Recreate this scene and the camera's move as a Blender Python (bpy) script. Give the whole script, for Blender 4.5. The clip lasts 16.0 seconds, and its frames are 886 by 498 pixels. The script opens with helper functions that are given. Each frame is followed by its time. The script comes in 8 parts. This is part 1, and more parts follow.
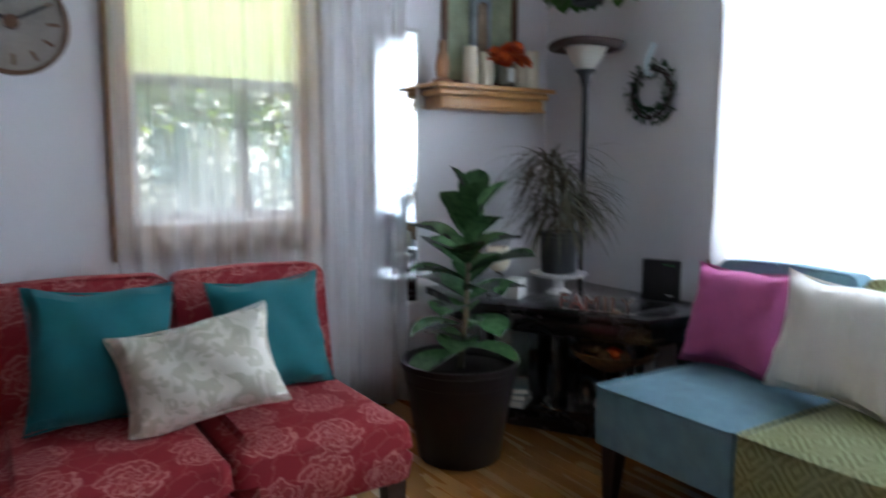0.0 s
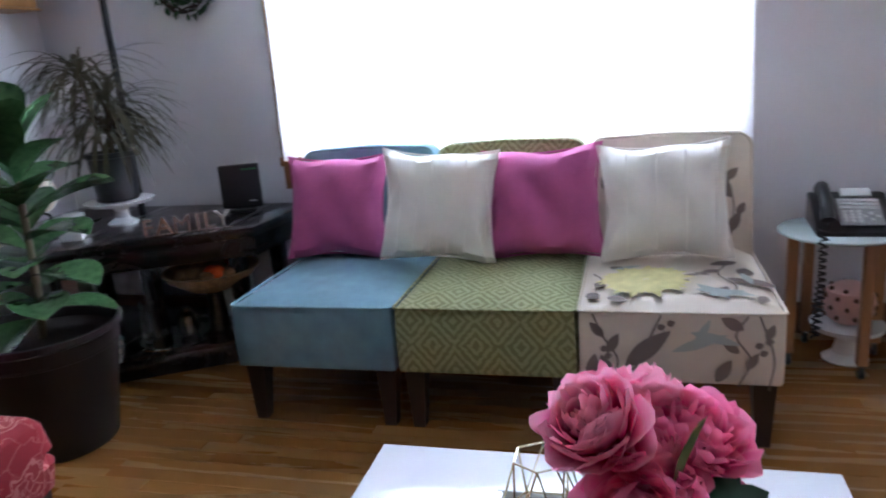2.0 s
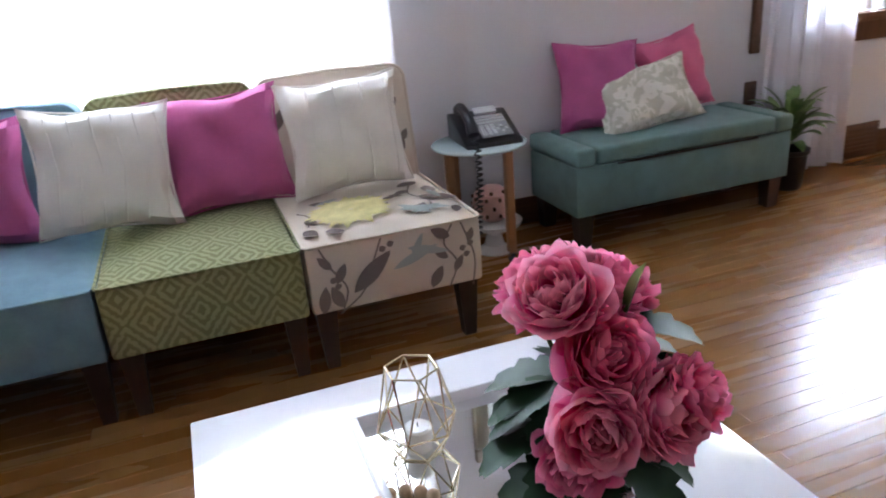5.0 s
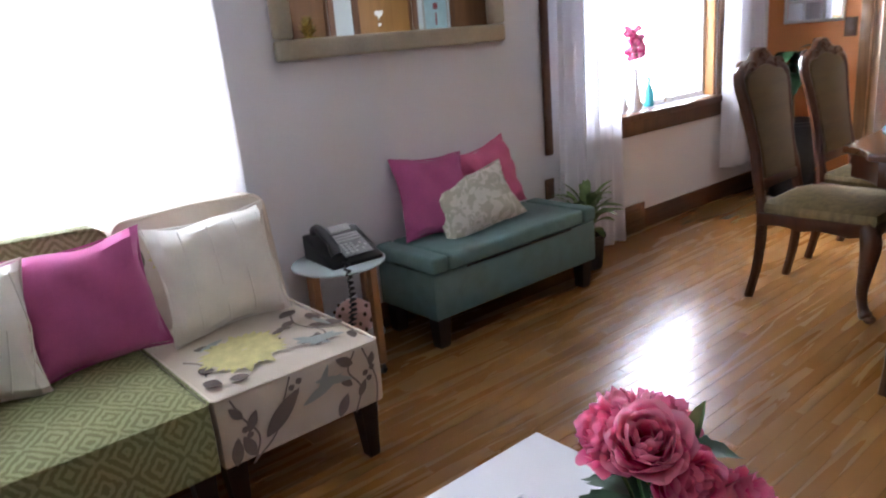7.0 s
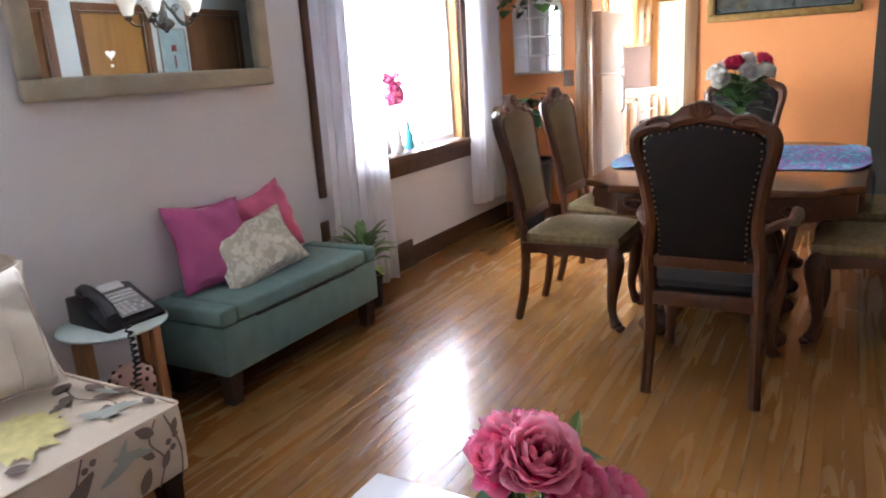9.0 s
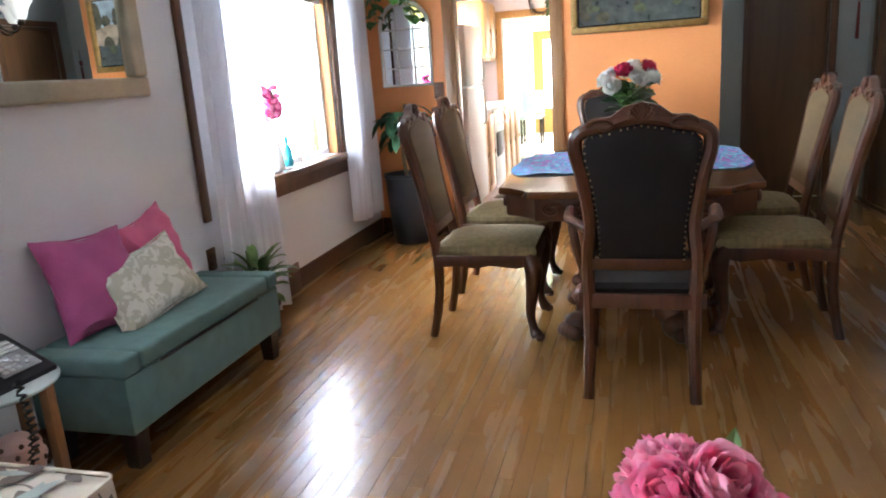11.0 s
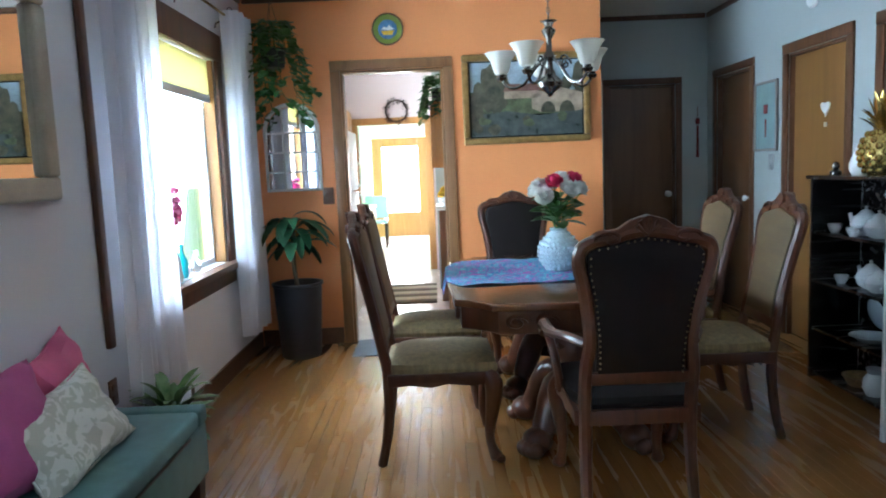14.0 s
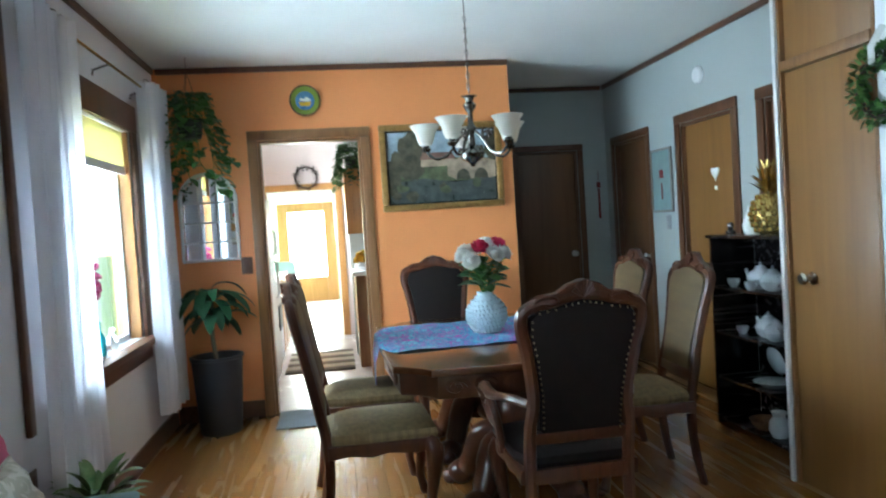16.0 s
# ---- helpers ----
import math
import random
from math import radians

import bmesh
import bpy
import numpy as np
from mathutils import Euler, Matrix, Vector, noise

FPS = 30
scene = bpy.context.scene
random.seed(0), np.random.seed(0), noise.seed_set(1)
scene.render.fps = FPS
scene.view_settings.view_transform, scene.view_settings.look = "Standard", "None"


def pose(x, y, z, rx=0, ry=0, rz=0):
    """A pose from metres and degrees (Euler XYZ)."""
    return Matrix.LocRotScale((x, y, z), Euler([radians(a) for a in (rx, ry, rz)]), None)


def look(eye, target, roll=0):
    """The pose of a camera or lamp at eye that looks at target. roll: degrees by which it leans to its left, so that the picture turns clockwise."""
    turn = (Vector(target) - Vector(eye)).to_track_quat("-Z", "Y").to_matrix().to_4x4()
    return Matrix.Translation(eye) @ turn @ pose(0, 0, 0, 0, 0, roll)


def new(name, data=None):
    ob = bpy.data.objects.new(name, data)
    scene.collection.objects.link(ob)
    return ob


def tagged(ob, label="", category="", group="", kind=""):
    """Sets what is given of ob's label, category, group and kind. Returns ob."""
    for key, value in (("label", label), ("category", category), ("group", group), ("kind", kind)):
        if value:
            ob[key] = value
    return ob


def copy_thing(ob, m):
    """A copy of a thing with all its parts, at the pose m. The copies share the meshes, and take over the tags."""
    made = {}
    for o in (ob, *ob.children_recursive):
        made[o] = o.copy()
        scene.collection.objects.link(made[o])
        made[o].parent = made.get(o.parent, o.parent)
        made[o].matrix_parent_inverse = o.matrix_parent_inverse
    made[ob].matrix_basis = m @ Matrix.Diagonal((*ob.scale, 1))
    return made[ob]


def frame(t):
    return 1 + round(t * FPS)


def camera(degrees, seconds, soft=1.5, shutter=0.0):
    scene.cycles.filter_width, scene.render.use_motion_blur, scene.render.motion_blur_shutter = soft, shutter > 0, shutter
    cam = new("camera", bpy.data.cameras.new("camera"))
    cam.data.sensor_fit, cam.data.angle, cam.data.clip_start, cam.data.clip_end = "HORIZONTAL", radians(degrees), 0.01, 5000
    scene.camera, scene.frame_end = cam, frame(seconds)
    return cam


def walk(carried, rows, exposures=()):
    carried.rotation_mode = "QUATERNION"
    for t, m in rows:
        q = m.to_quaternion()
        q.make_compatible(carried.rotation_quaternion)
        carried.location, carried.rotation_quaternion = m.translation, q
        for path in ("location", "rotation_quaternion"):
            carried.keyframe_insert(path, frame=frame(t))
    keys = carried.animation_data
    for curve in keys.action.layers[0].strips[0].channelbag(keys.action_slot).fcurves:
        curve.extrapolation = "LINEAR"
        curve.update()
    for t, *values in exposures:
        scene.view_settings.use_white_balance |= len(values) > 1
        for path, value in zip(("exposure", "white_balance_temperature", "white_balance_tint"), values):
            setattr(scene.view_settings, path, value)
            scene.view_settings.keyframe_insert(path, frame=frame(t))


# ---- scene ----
import itertools

cam = camera(63.7, 16.0, soft=1.9, shutter=0.35)
PATH = [
    (0, (2.776, 1.177, 1.225), (1.691, -0.486, 0.987), 0.1),
    (0.5, (2.869, 1.022, 1.179), (1.399, -0.266, 0.752), -2.9),
    (1, (2.878, 0.903, 1.168), (1.3, -0.216, 0.661), -4.0),
    (1.5, (2.868, 0.791, 1.19), (1.175, -0.143, 0.68), -5.0),
    (2, (2.924, 0.672, 1.171), (1.061, 0.16, 0.652), -4.5),
    (2.5, (2.999, 0.594, 1.167), (1.102, 0.31, 0.601), -5.7),
    (3, (3.023, 0.556, 1.153), (1.136, 0.352, 0.521), -5.5),
    (3.5, (2.972, 0.509, 1.143), (1.108, 0.391, 0.426), -5.1),
    (4, (2.906, 0.474, 1.15), (1.055, 0.485, 0.393), -6.1),
    (4.5, (2.916, 0.422, 1.16), (1.083, 0.721, 0.416), -5.2),
    (4.7, (2.926, 0.361, 1.153), (1.116, 0.793, 0.42), -4.9),
    (6.8, (2.8, -0.032, 1.337), (1.281, 1.103, 0.703), -5.0),
    (7, (2.76, -0.088, 1.345), (1.269, 1.119, 0.779), -5.0),
    (7.5, (2.748, -0.188, 1.346), (1.363, 1.164, 0.843), -5.9),
    (8, (2.723, -0.246, 1.326), (1.535, 1.269, 0.784), -5.3),
    (8.5, (2.682, -0.222, 1.354), (1.618, 1.387, 0.827), -4.2),
    (11, (2.165, -0.195, 1.318), (1.636, 1.673, 0.839), -4.0),
    (11.5, (2.041, -0.157, 1.344), (1.628, 1.736, 0.851), -3.8),
    (12, (1.882, -0.186, 1.366), (1.661, 1.757, 0.947), -2.9),
    (12.5, (1.762, -0.222, 1.374), (1.728, 1.743, 1.005), -3.5),
    (13, (1.652, -0.182, 1.368), (1.638, 1.793, 1.05), -3.1),
    (13.5, (1.565, -0.087, 1.374), (1.504, 1.893, 1.104), -3.5),
    (14, (1.454, -0.051, 1.369), (1.462, 1.936, 1.14), -2.4),
    (14.5, (1.347, -0.075, 1.364), (1.559, 1.897, 1.102), -3.1),
    (15, (1.291, -0.101, 1.374), (1.638, 1.852, 1.12), -3.1),
    (15.5, (1.277, -0.099, 1.384), (1.656, 1.855, 1.185), -3.1),
    (16, (1.288, -0.115, 1.413), (1.583, 1.862, 1.34), -3.6),
]
walk(cam, [(t, look(eye, target, roll)) for t, eye, target, roll in PATH],
     exposures=[(0, 1.4, 5950, 9), (0.5, 1.35, 5800, 10), (1.0, 1.75, 5750, 13), (1.5, 2.1, 5700, 15), (2.0, 1.95, 5750, 16), (4.0, 2.0, 6000, 17), (7.0, 1.7, 6450, 18), (7.5, 1.52, 6450, 18), (8.5, 1.9, 6650, 18), (11.0, 2.0, 6300, 11), (13.0, 1.7, 5600, 3), (14.5, 1.42, 5350, 1), (16.0, 1.42, 5600, -3)])

# ---- world, sun and daylight ----
WEST, BACK, ORANGE, CEIL = 0.0, -2.0, 5.55, 2.7
world = bpy.data.worlds.new("sky_world")
scene.world = world
world.use_nodes = True
wn = world.node_tree.nodes
sky = wn.new("ShaderNodeTexSky")
sky.sky_type, sky.sun_disc = "NISHITA", False
sky.sun_elevation, sky.sun_rotation = radians(45), radians(0)
wn["Background"].inputs[1].default_value = 0.15
world.node_tree.links.new(sky.outputs[0], wn["Background"].inputs[0])

sun_data = bpy.data.lights.new("sun", "SUN")
sun_data.energy, sun_data.angle, sun_data.color = 5.0, radians(0.5), (1.0, 0.95, 0.86)
sun = new("sun", sun_data)
sun.matrix_world = look((1, 18, 15), (1, 3, 0))


def window_light(name, at, target, w, h, watts, colour):
    data = bpy.data.lights.new(name, "AREA")
    data.shape, data.size, data.size_y, data.energy, data.color = "RECTANGLE", w, h, watts, colour
    ob = new(name, data)
    ob.matrix_world = look(at, target)
    return ob


DAY = (0.80, 0.90, 1.0)
window_light("daylight_sofa_window", (-0.40, 0.13, 1.5), (2, 0.13, 1.3), 2.2, 1.7, 72, DAY)
window_light("daylight_back_window", (1.85, -3.0, 2.72), (1.75, -1.9, 1.5), 1.3, 0.6, 15, (1.0, 1.0, 0.95))
window_light("daylight_dining_window", (-0.55, 4.25, 1.5), (2, 4.1, 1.1), 2.6, 1.8, 116, DAY)
window_light("daylight_kitchen_window", (-0.5, 8.0, 1.6), (2, 8.0, 0.4), 1.2, 1.0, 60, (1.0, 0.96, 0.92))
window_light("daylight_porch_window", (0.75, 14.45, 1.2), (0.75, 8, 0.5), 1.0, 1.5, 50, (1.0, 0.95, 0.88))
# added fill lamp that brightens the porch door from the side
window_light("porch_fill_light", (1.98, 12.8, 1.45), (0.5, 12.8, 1.0), 1.5, 1.0, 30, (1.0, 0.95, 0.85))

# ---- materials ----


def nodes_of(name):
    m = bpy.data.materials.new(name)
    m.use_nodes = True
    nt = m.node_tree
    return m, nt, nt.nodes, nt.links, nt.nodes["Principled BSDF"]


def ramp(n, stops):
    r = n.new("ShaderNodeValToRGB")
    while len(r.color_ramp.elements) < len(stops):
        r.color_ramp.elements.new(0.5)
    for e, (p, c) in zip(r.color_ramp.elements, stops):
        e.position, e.color = p, (*c, 1)
    return r


def shade(c, k):
    return tuple(min(1.0, v * k) for v in c)


def plain(name, col, rough=0.5, metal=0.0, vary=0.12, scale=6.0, grain=120.0, bump=0.08, coat=0.0, stretch=(1, 1, 1), sheen=0.0, spec=0.5):
    """A surface with slow stains, fine grain and relief."""
    m, nt, n, l, b = nodes_of(name)
    tc, mp = n.new("ShaderNodeTexCoord"), n.new("ShaderNodeMapping")
    mp.inputs["Scale"].default_value = stretch
    l.new(tc.outputs["Object"], mp.inputs[0])
    big, fine = n.new("ShaderNodeTexNoise"), n.new("ShaderNodeTexNoise")
    big.inputs["Scale"].default_value, big.inputs["Detail"].default_value = scale, 4
    fine.inputs["Scale"].default_value, fine.inputs["Detail"].default_value = grain, 3
    for t in (big, fine):
        l.new(mp.outputs[0], t.inputs["Vector"])
    mix = n.new("ShaderNodeMath")
    mix.operation = "MULTIPLY_ADD"
    l.new(fine.outputs[0], mix.inputs[0])
    mix.inputs[1].default_value = 0.4
    l.new(big.outputs[0], mix.inputs[2])
    r = ramp(n, [(0.45, shade(col, 1 - vary)), (0.95, shade(col, 1 + vary))])
    l.new(mix.outputs[0], r.inputs[0])
    l.new(r.outputs[0], b.inputs["Base Color"])
    rr = n.new("ShaderNodeMapRange")
    rr.inputs[3].default_value, rr.inputs[4].default_value = max(0.02, rough - 0.08), min(1, rough + 0.08)
    l.new(big.outputs[0], rr.inputs[0])
    l.new(rr.outputs[0], b.inputs["Roughness"])
    b.inputs["Metallic"].default_value = metal
    b.inputs["Coat Weight"].default_value = coat
    b.inputs["Coat Roughness"].default_value = 0.12
    b.inputs["Sheen Weight"].default_value = sheen
    b.inputs["Specular IOR Level"].default_value = spec
    if bump:
        bp = n.new("ShaderNodeBump")
        bp.inputs["Strength"].default_value, bp.inputs["Distance"].default_value = bump, 0.002
        l.new(fine.outputs[0], bp.inputs["Height"])
        l.new(bp.outputs[0], b.inputs["Normal"])
    return m


def wood(name, dark, light, rough=0.35, axis=2, scale=14.0, coat=0.2, per_object=0.0, bump=0.1):
    m, nt, n, l, b = nodes_of(name)
    tc, mp = n.new("ShaderNodeTexCoord"), n.new("ShaderNodeMapping")
    s = [scale, scale, scale]
    s[axis] = scale * 0.07
    mp.inputs["Scale"].default_value = s
    l.new(tc.outputs["Object"], mp.inputs[0])
    source = mp.outputs[0]
    info = n.new("ShaderNodeObjectInfo")
    if per_object:
        add = n.new("ShaderNodeVectorMath")
        add.operation = "MULTIPLY_ADD"
        add.inputs[1].default_value = (37, 61, 23)
        l.new(info.outputs["Random"], add.inputs[0])
        l.new(source, add.inputs[2])
        source = add.outputs[0]
    a, f = n.new("ShaderNodeTexNoise"), n.new("ShaderNodeTexNoise")
    a.inputs["Scale"].default_value, a.inputs["Detail"].default_value, a.inputs["Distortion"].default_value = 1.0, 5, 1.2
    f.inputs["Scale"].default_value, f.inputs["Detail"].default_value = 7.0, 3
    l.new(source, a.inputs["Vector"])
    l.new(source, f.inputs["Vector"])
    mix = n.new("ShaderNodeMath")
    mix.operation = "MULTIPLY_ADD"
    l.new(f.outputs[0], mix.inputs[0])
    mix.inputs[1].default_value = 0.35
    l.new(a.outputs[0], mix.inputs[2])
    value = mix.outputs[0]
    if per_object:
        sh = n.new("ShaderNodeMath")
        sh.operation = "MULTIPLY_ADD"
        isl = n.new("ShaderNodeNewGeometry")
        pick = n.new("ShaderNodeMath")
        pick.operation = "ADD"
        l.new(info.outputs["Random"], pick.inputs[0])
        l.new(isl.outputs["Random Per Island"], pick.inputs[1])
        frac = n.new("ShaderNodeMath")
        frac.operation = "FRACT"
        l.new(pick.outputs[0], frac.inputs[0])
        l.new(frac.outputs[0], sh.inputs[0])
        sh.inputs[1].default_value = per_object
        l.new(value, sh.inputs[2])
        value = sh.outputs[0]
    r = ramp(n, [(0.38, dark), (0.62, tuple((p + q) / 2 for p, q in zip(dark, light))), (1.0, light)])
    l.new(value, r.inputs[0])
    l.new(r.outputs[0], b.inputs["Base Color"])
    rr = n.new("ShaderNodeMapRange")
    rr.inputs[3].default_value, rr.inputs[4].default_value = max(0.05, rough - 0.06), rough + 0.08
    l.new(a.outputs[0], rr.inputs[0])
    l.new(rr.outputs[0], b.inputs["Roughness"])
    b.inputs["Coat Weight"].default_value, b.inputs["Coat Roughness"].default_value = coat, 0.15
    bp = n.new("ShaderNodeBump")
    bp.inputs["Strength"].default_value, bp.inputs["Distance"].default_value = bump, 0.001
    l.new(f.outputs[0], bp.inputs["Height"])
    l.new(bp.outputs[0], b.inputs["Normal"])
    return m


def math_chain(n, l):
    def op(kind, a, b=None):
        k = n.new("ShaderNodeMath")
        k.operation = kind
        for i, v in enumerate((a, b)):
            if v is None:
                continue
            if isinstance(v, (int, float)):
                k.inputs[i].default_value = v
            else:
                l.new(v, k.inputs[i])
        return k.outputs[0]
    return op


def diamond_fabric(name, ground, figure):
    """Nested diamonds woven in two greens, with a thread grain."""
    m, nt, n, l, b = nodes_of(name)
    op = math_chain(n, l)
    tc, sp = n.new("ShaderNodeTexCoord"), n.new("ShaderNodeSeparateXYZ")
    wob = n.new("ShaderNodeTexNoise")
    wob.inputs["Scale"].default_value = 70
    l.new(tc.outputs["Object"], wob.inputs["Vector"])
    l.new(tc.outputs["Object"], sp.inputs[0])
    depth = op("SUBTRACT", sp.outputs[2], sp.outputs[0])
    u = op("ABSOLUTE", op("SUBTRACT", op("FRACT", op("MULTIPLY", op("ADD", sp.outputs[1], 5.02), 7.2)), 0.5))
    v = op("ABSOLUTE", op("SUBTRACT", op("FRACT", op("MULTIPLY", op("ADD", depth, 5.0), 6.0)), 0.5))
    d = op("ADD", op("ADD", u, v), op("MULTIPLY", op("SUBTRACT", wob.outputs[0], 0.5), 0.16))
    ring = op("SINE", op("MULTIPLY", d, 31.4))
    r = ramp(n, [(0.42, ground), (0.6, figure)])
    l.new(op("ADD", op("MULTIPLY", ring, 0.5), 0.5), r.inputs[0])
    l.new(r.outputs[0], b.inputs["Base Color"])
    b.inputs["Roughness"].default_value, b.inputs["Sheen Weight"].default_value = 0.85, 0.08
    bp = n.new("ShaderNodeBump")
    bp.inputs["Strength"].default_value, bp.inputs["Distance"].default_value = 0.3, 0.002
    l.new(wob.outputs[0], bp.inputs["Height"])
    l.new(bp.outputs[0], b.inputs["Normal"])
    return m


def blossom_fabric(name, ground, figure, size=0.19):
    """Printed blossoms on a plain ground: scalloped rings of petals round scattered centres, with sprigs between them."""
    m, nt, n, l, b = nodes_of(name)
    op = math_chain(n, l)
    tc, sp, co = n.new("ShaderNodeTexCoord"), n.new("ShaderNodeSeparateXYZ"), n.new("ShaderNodeCombineXYZ")
    l.new(tc.outputs["Object"], sp.inputs[0])
    wob, fine = n.new("ShaderNodeTexNoise"), n.new("ShaderNodeTexNoise")
    wob.inputs["Scale"].default_value, fine.inputs["Scale"].default_value = 26, 300
    l.new(tc.outputs["Object"], wob.inputs["Vector"])
    l.new(tc.outputs["Object"], fine.inputs["Vector"])
    u = op("ADD", op("MULTIPLY", sp.outputs[1], 1 / size), op("MULTIPLY", wob.outputs[0], 0.34))
    v = op("ADD", op("MULTIPLY", op("SUBTRACT", sp.outputs[2], sp.outputs[0]), 1 / size), op("MULTIPLY", wob.outputs[0], 0.30))
    l.new(u, co.inputs[0])
    l.new(v, co.inputs[1])
    vo, ve = n.new("ShaderNodeTexVoronoi"), n.new("ShaderNodeTexVoronoi")
    vo.voronoi_dimensions = ve.voronoi_dimensions = "2D"
    vo.inputs["Scale"].default_value, vo.inputs["Randomness"].default_value = 1.0, 0.55
    ve.feature = "DISTANCE_TO_EDGE"
    ve.inputs["Scale"].default_value = 2.7
    l.new(co.outputs[0], vo.inputs["Vector"])
    l.new(co.outputs[0], ve.inputs["Vector"])
    rel, rs = n.new("ShaderNodeVectorMath"), n.new("ShaderNodeSeparateXYZ")
    rel.operation = "SUBTRACT"
    l.new(co.outputs[0], rel.inputs[0])
    l.new(vo.outputs["Position"], rel.inputs[1])
    l.new(rel.outputs[0], rs.inputs[0])
    ang = op("ARCTAN2", rs.outputs[1], rs.outputs[0])
    d = vo.outputs["Distance"]
    petal = op("ABSOLUTE", op("SINE", op("ADD", op("MULTIPLY", ang, 4.0), op("MULTIPLY", op("FLOOR", op("MULTIPLY", d, 9.0)), 0.8))))
    rr = op("ADD", d, op("MULTIPLY", petal, -0.075))
    ring = op("FRACT", op("MULTIPLY", rr, 9.0))
    line = op("LESS_THAN", ring, 0.34)
    inside = op("LESS_THAN", rr, 0.40)
    flower = op("MULTIPLY", inside, op("ADD", 0.12, op("MULTIPLY", line, 0.80)))
    sprig = op("MULTIPLY", op("SUBTRACT", 1.0, inside), op("MULTIPLY", op("LESS_THAN", ve.outputs["Distance"], 0.03), 0.32))
    k = op("MULTIPLY", op("ADD", flower, sprig), op("ADD", 0.7, op("MULTIPLY", fine.outputs[0], 0.5)))
    mx = n.new("ShaderNodeMix")
    mx.data_type = "RGBA"
    mx.inputs[6].default_value, mx.inputs[7].default_value = (*ground, 1), (*figure, 1)
    l.new(k, mx.inputs[0])
    l.new(mx.outputs[2], b.inputs["Base Color"])
    b.inputs["Roughness"].default_value, b.inputs["Sheen Weight"].default_value = 0.8, 0.0
    bp = n.new("ShaderNodeBump")
    bp.inputs["Strength"].default_value, bp.inputs["Distance"].default_value = 0.25, 0.002
    l.new(fine.outputs[0], bp.inputs["Height"])
    l.new(bp.outputs[0], b.inputs["Normal"])
    return m


def damask(name, ground, figure, scale=13.0, third=None):
    m, nt, n, l, b = nodes_of(name)
    tc, ns, fine = n.new("ShaderNodeTexCoord"), n.new("ShaderNodeTexNoise"), n.new("ShaderNodeTexNoise")
    ns.inputs["Scale"].default_value, ns.inputs["Detail"].default_value, ns.inputs["Distortion"].default_value = scale, 1.0, 2.4
    fine.inputs["Scale"].default_value = 300
    l.new(tc.outputs["Object"], ns.inputs["Vector"])
    l.new(tc.outputs["Object"], fine.inputs["Vector"])
    r = ramp(n, [(0.40, third), (0.46, ground), (0.55, ground), (0.60, figure)] if third else [(0.47, ground), (0.53, figure)])
    l.new(ns.outputs[0], r.inputs[0])
    l.new(r.outputs[0], b.inputs["Base Color"])
    b.inputs["Roughness"].default_value = 0.85
    bp = n.new("ShaderNodeBump")
    bp.inputs["Strength"].default_value, bp.inputs["Distance"].default_value = 0.3, 0.001
    l.new(fine.outputs[0], bp.inputs["Height"])
    l.new(bp.outputs[0], b.inputs["Normal"])
    return m


def sheer(name, col, see_through):
    m, nt, n, l, b = nodes_of(name)
    out = n["Material Output"]
    n.remove(b)
    d, t, s = n.new("ShaderNodeBsdfDiffuse"), n.new("ShaderNodeBsdfTranslucent"), n.new("ShaderNodeBsdfTransparent")
    tc, w = n.new("ShaderNodeTexCoord"), n.new("ShaderNodeTexNoise")
    w.inputs["Scale"].default_value = 220
    l.new(tc.outputs["Object"], w.inputs["Vector"])
    r = ramp(n, [(0.3, shade(col, 0.92)), (0.7, col)])
    l.new(w.outputs[0], r.inputs[0])
    for k in (d, t):
        l.new(r.outputs[0], k.inputs[0])
    a, c = n.new("ShaderNodeMixShader"), n.new("ShaderNodeMixShader")
    a.inputs[0].default_value, c.inputs[0].default_value = 0.6, see_through
    l.new(d.outputs[0], a.inputs[1])
    l.new(t.outputs[0], a.inputs[2])
    l.new(a.outputs[0], c.inputs[1])
    l.new(s.outputs[0], c.inputs[2])
    l.new(c.outputs[0], out.inputs[0])
    return m


def clear(name, col=(1, 1, 1), rough=0.02):
    m, nt, n, l, b = nodes_of(name)
    b.inputs["Base Color"].default_value = (*col, 1)
    b.inputs["Transmission Weight"].default_value, b.inputs["Roughness"].default_value, b.inputs["IOR"].default_value = 1.0, rough, 1.45
    return m


def leafy(name, dark, light, rough=0.4):
    m, nt, n, l, b = nodes_of(name)
    tc, ns, geo = n.new("ShaderNodeTexCoord"), n.new("ShaderNodeTexNoise"), n.new("ShaderNodeNewGeometry")
    ns.inputs["Scale"].default_value = 30
    l.new(tc.outputs["Object"], ns.inputs["Vector"])
    op = math_chain(n, l)
    r = ramp(n, [(0.25, dark), (0.8, light)])
    l.new(op("ADD", op("MULTIPLY", ns.outputs[0], 0.5), op("MULTIPLY", geo.outputs["Random Per Island"], 0.5)), r.inputs[0])
    l.new(r.outputs[0], b.inputs["Base Color"])
    b.inputs["Roughness"].default_value = rough
    b.inputs["Specular IOR Level"].default_value = 0.28
    return m


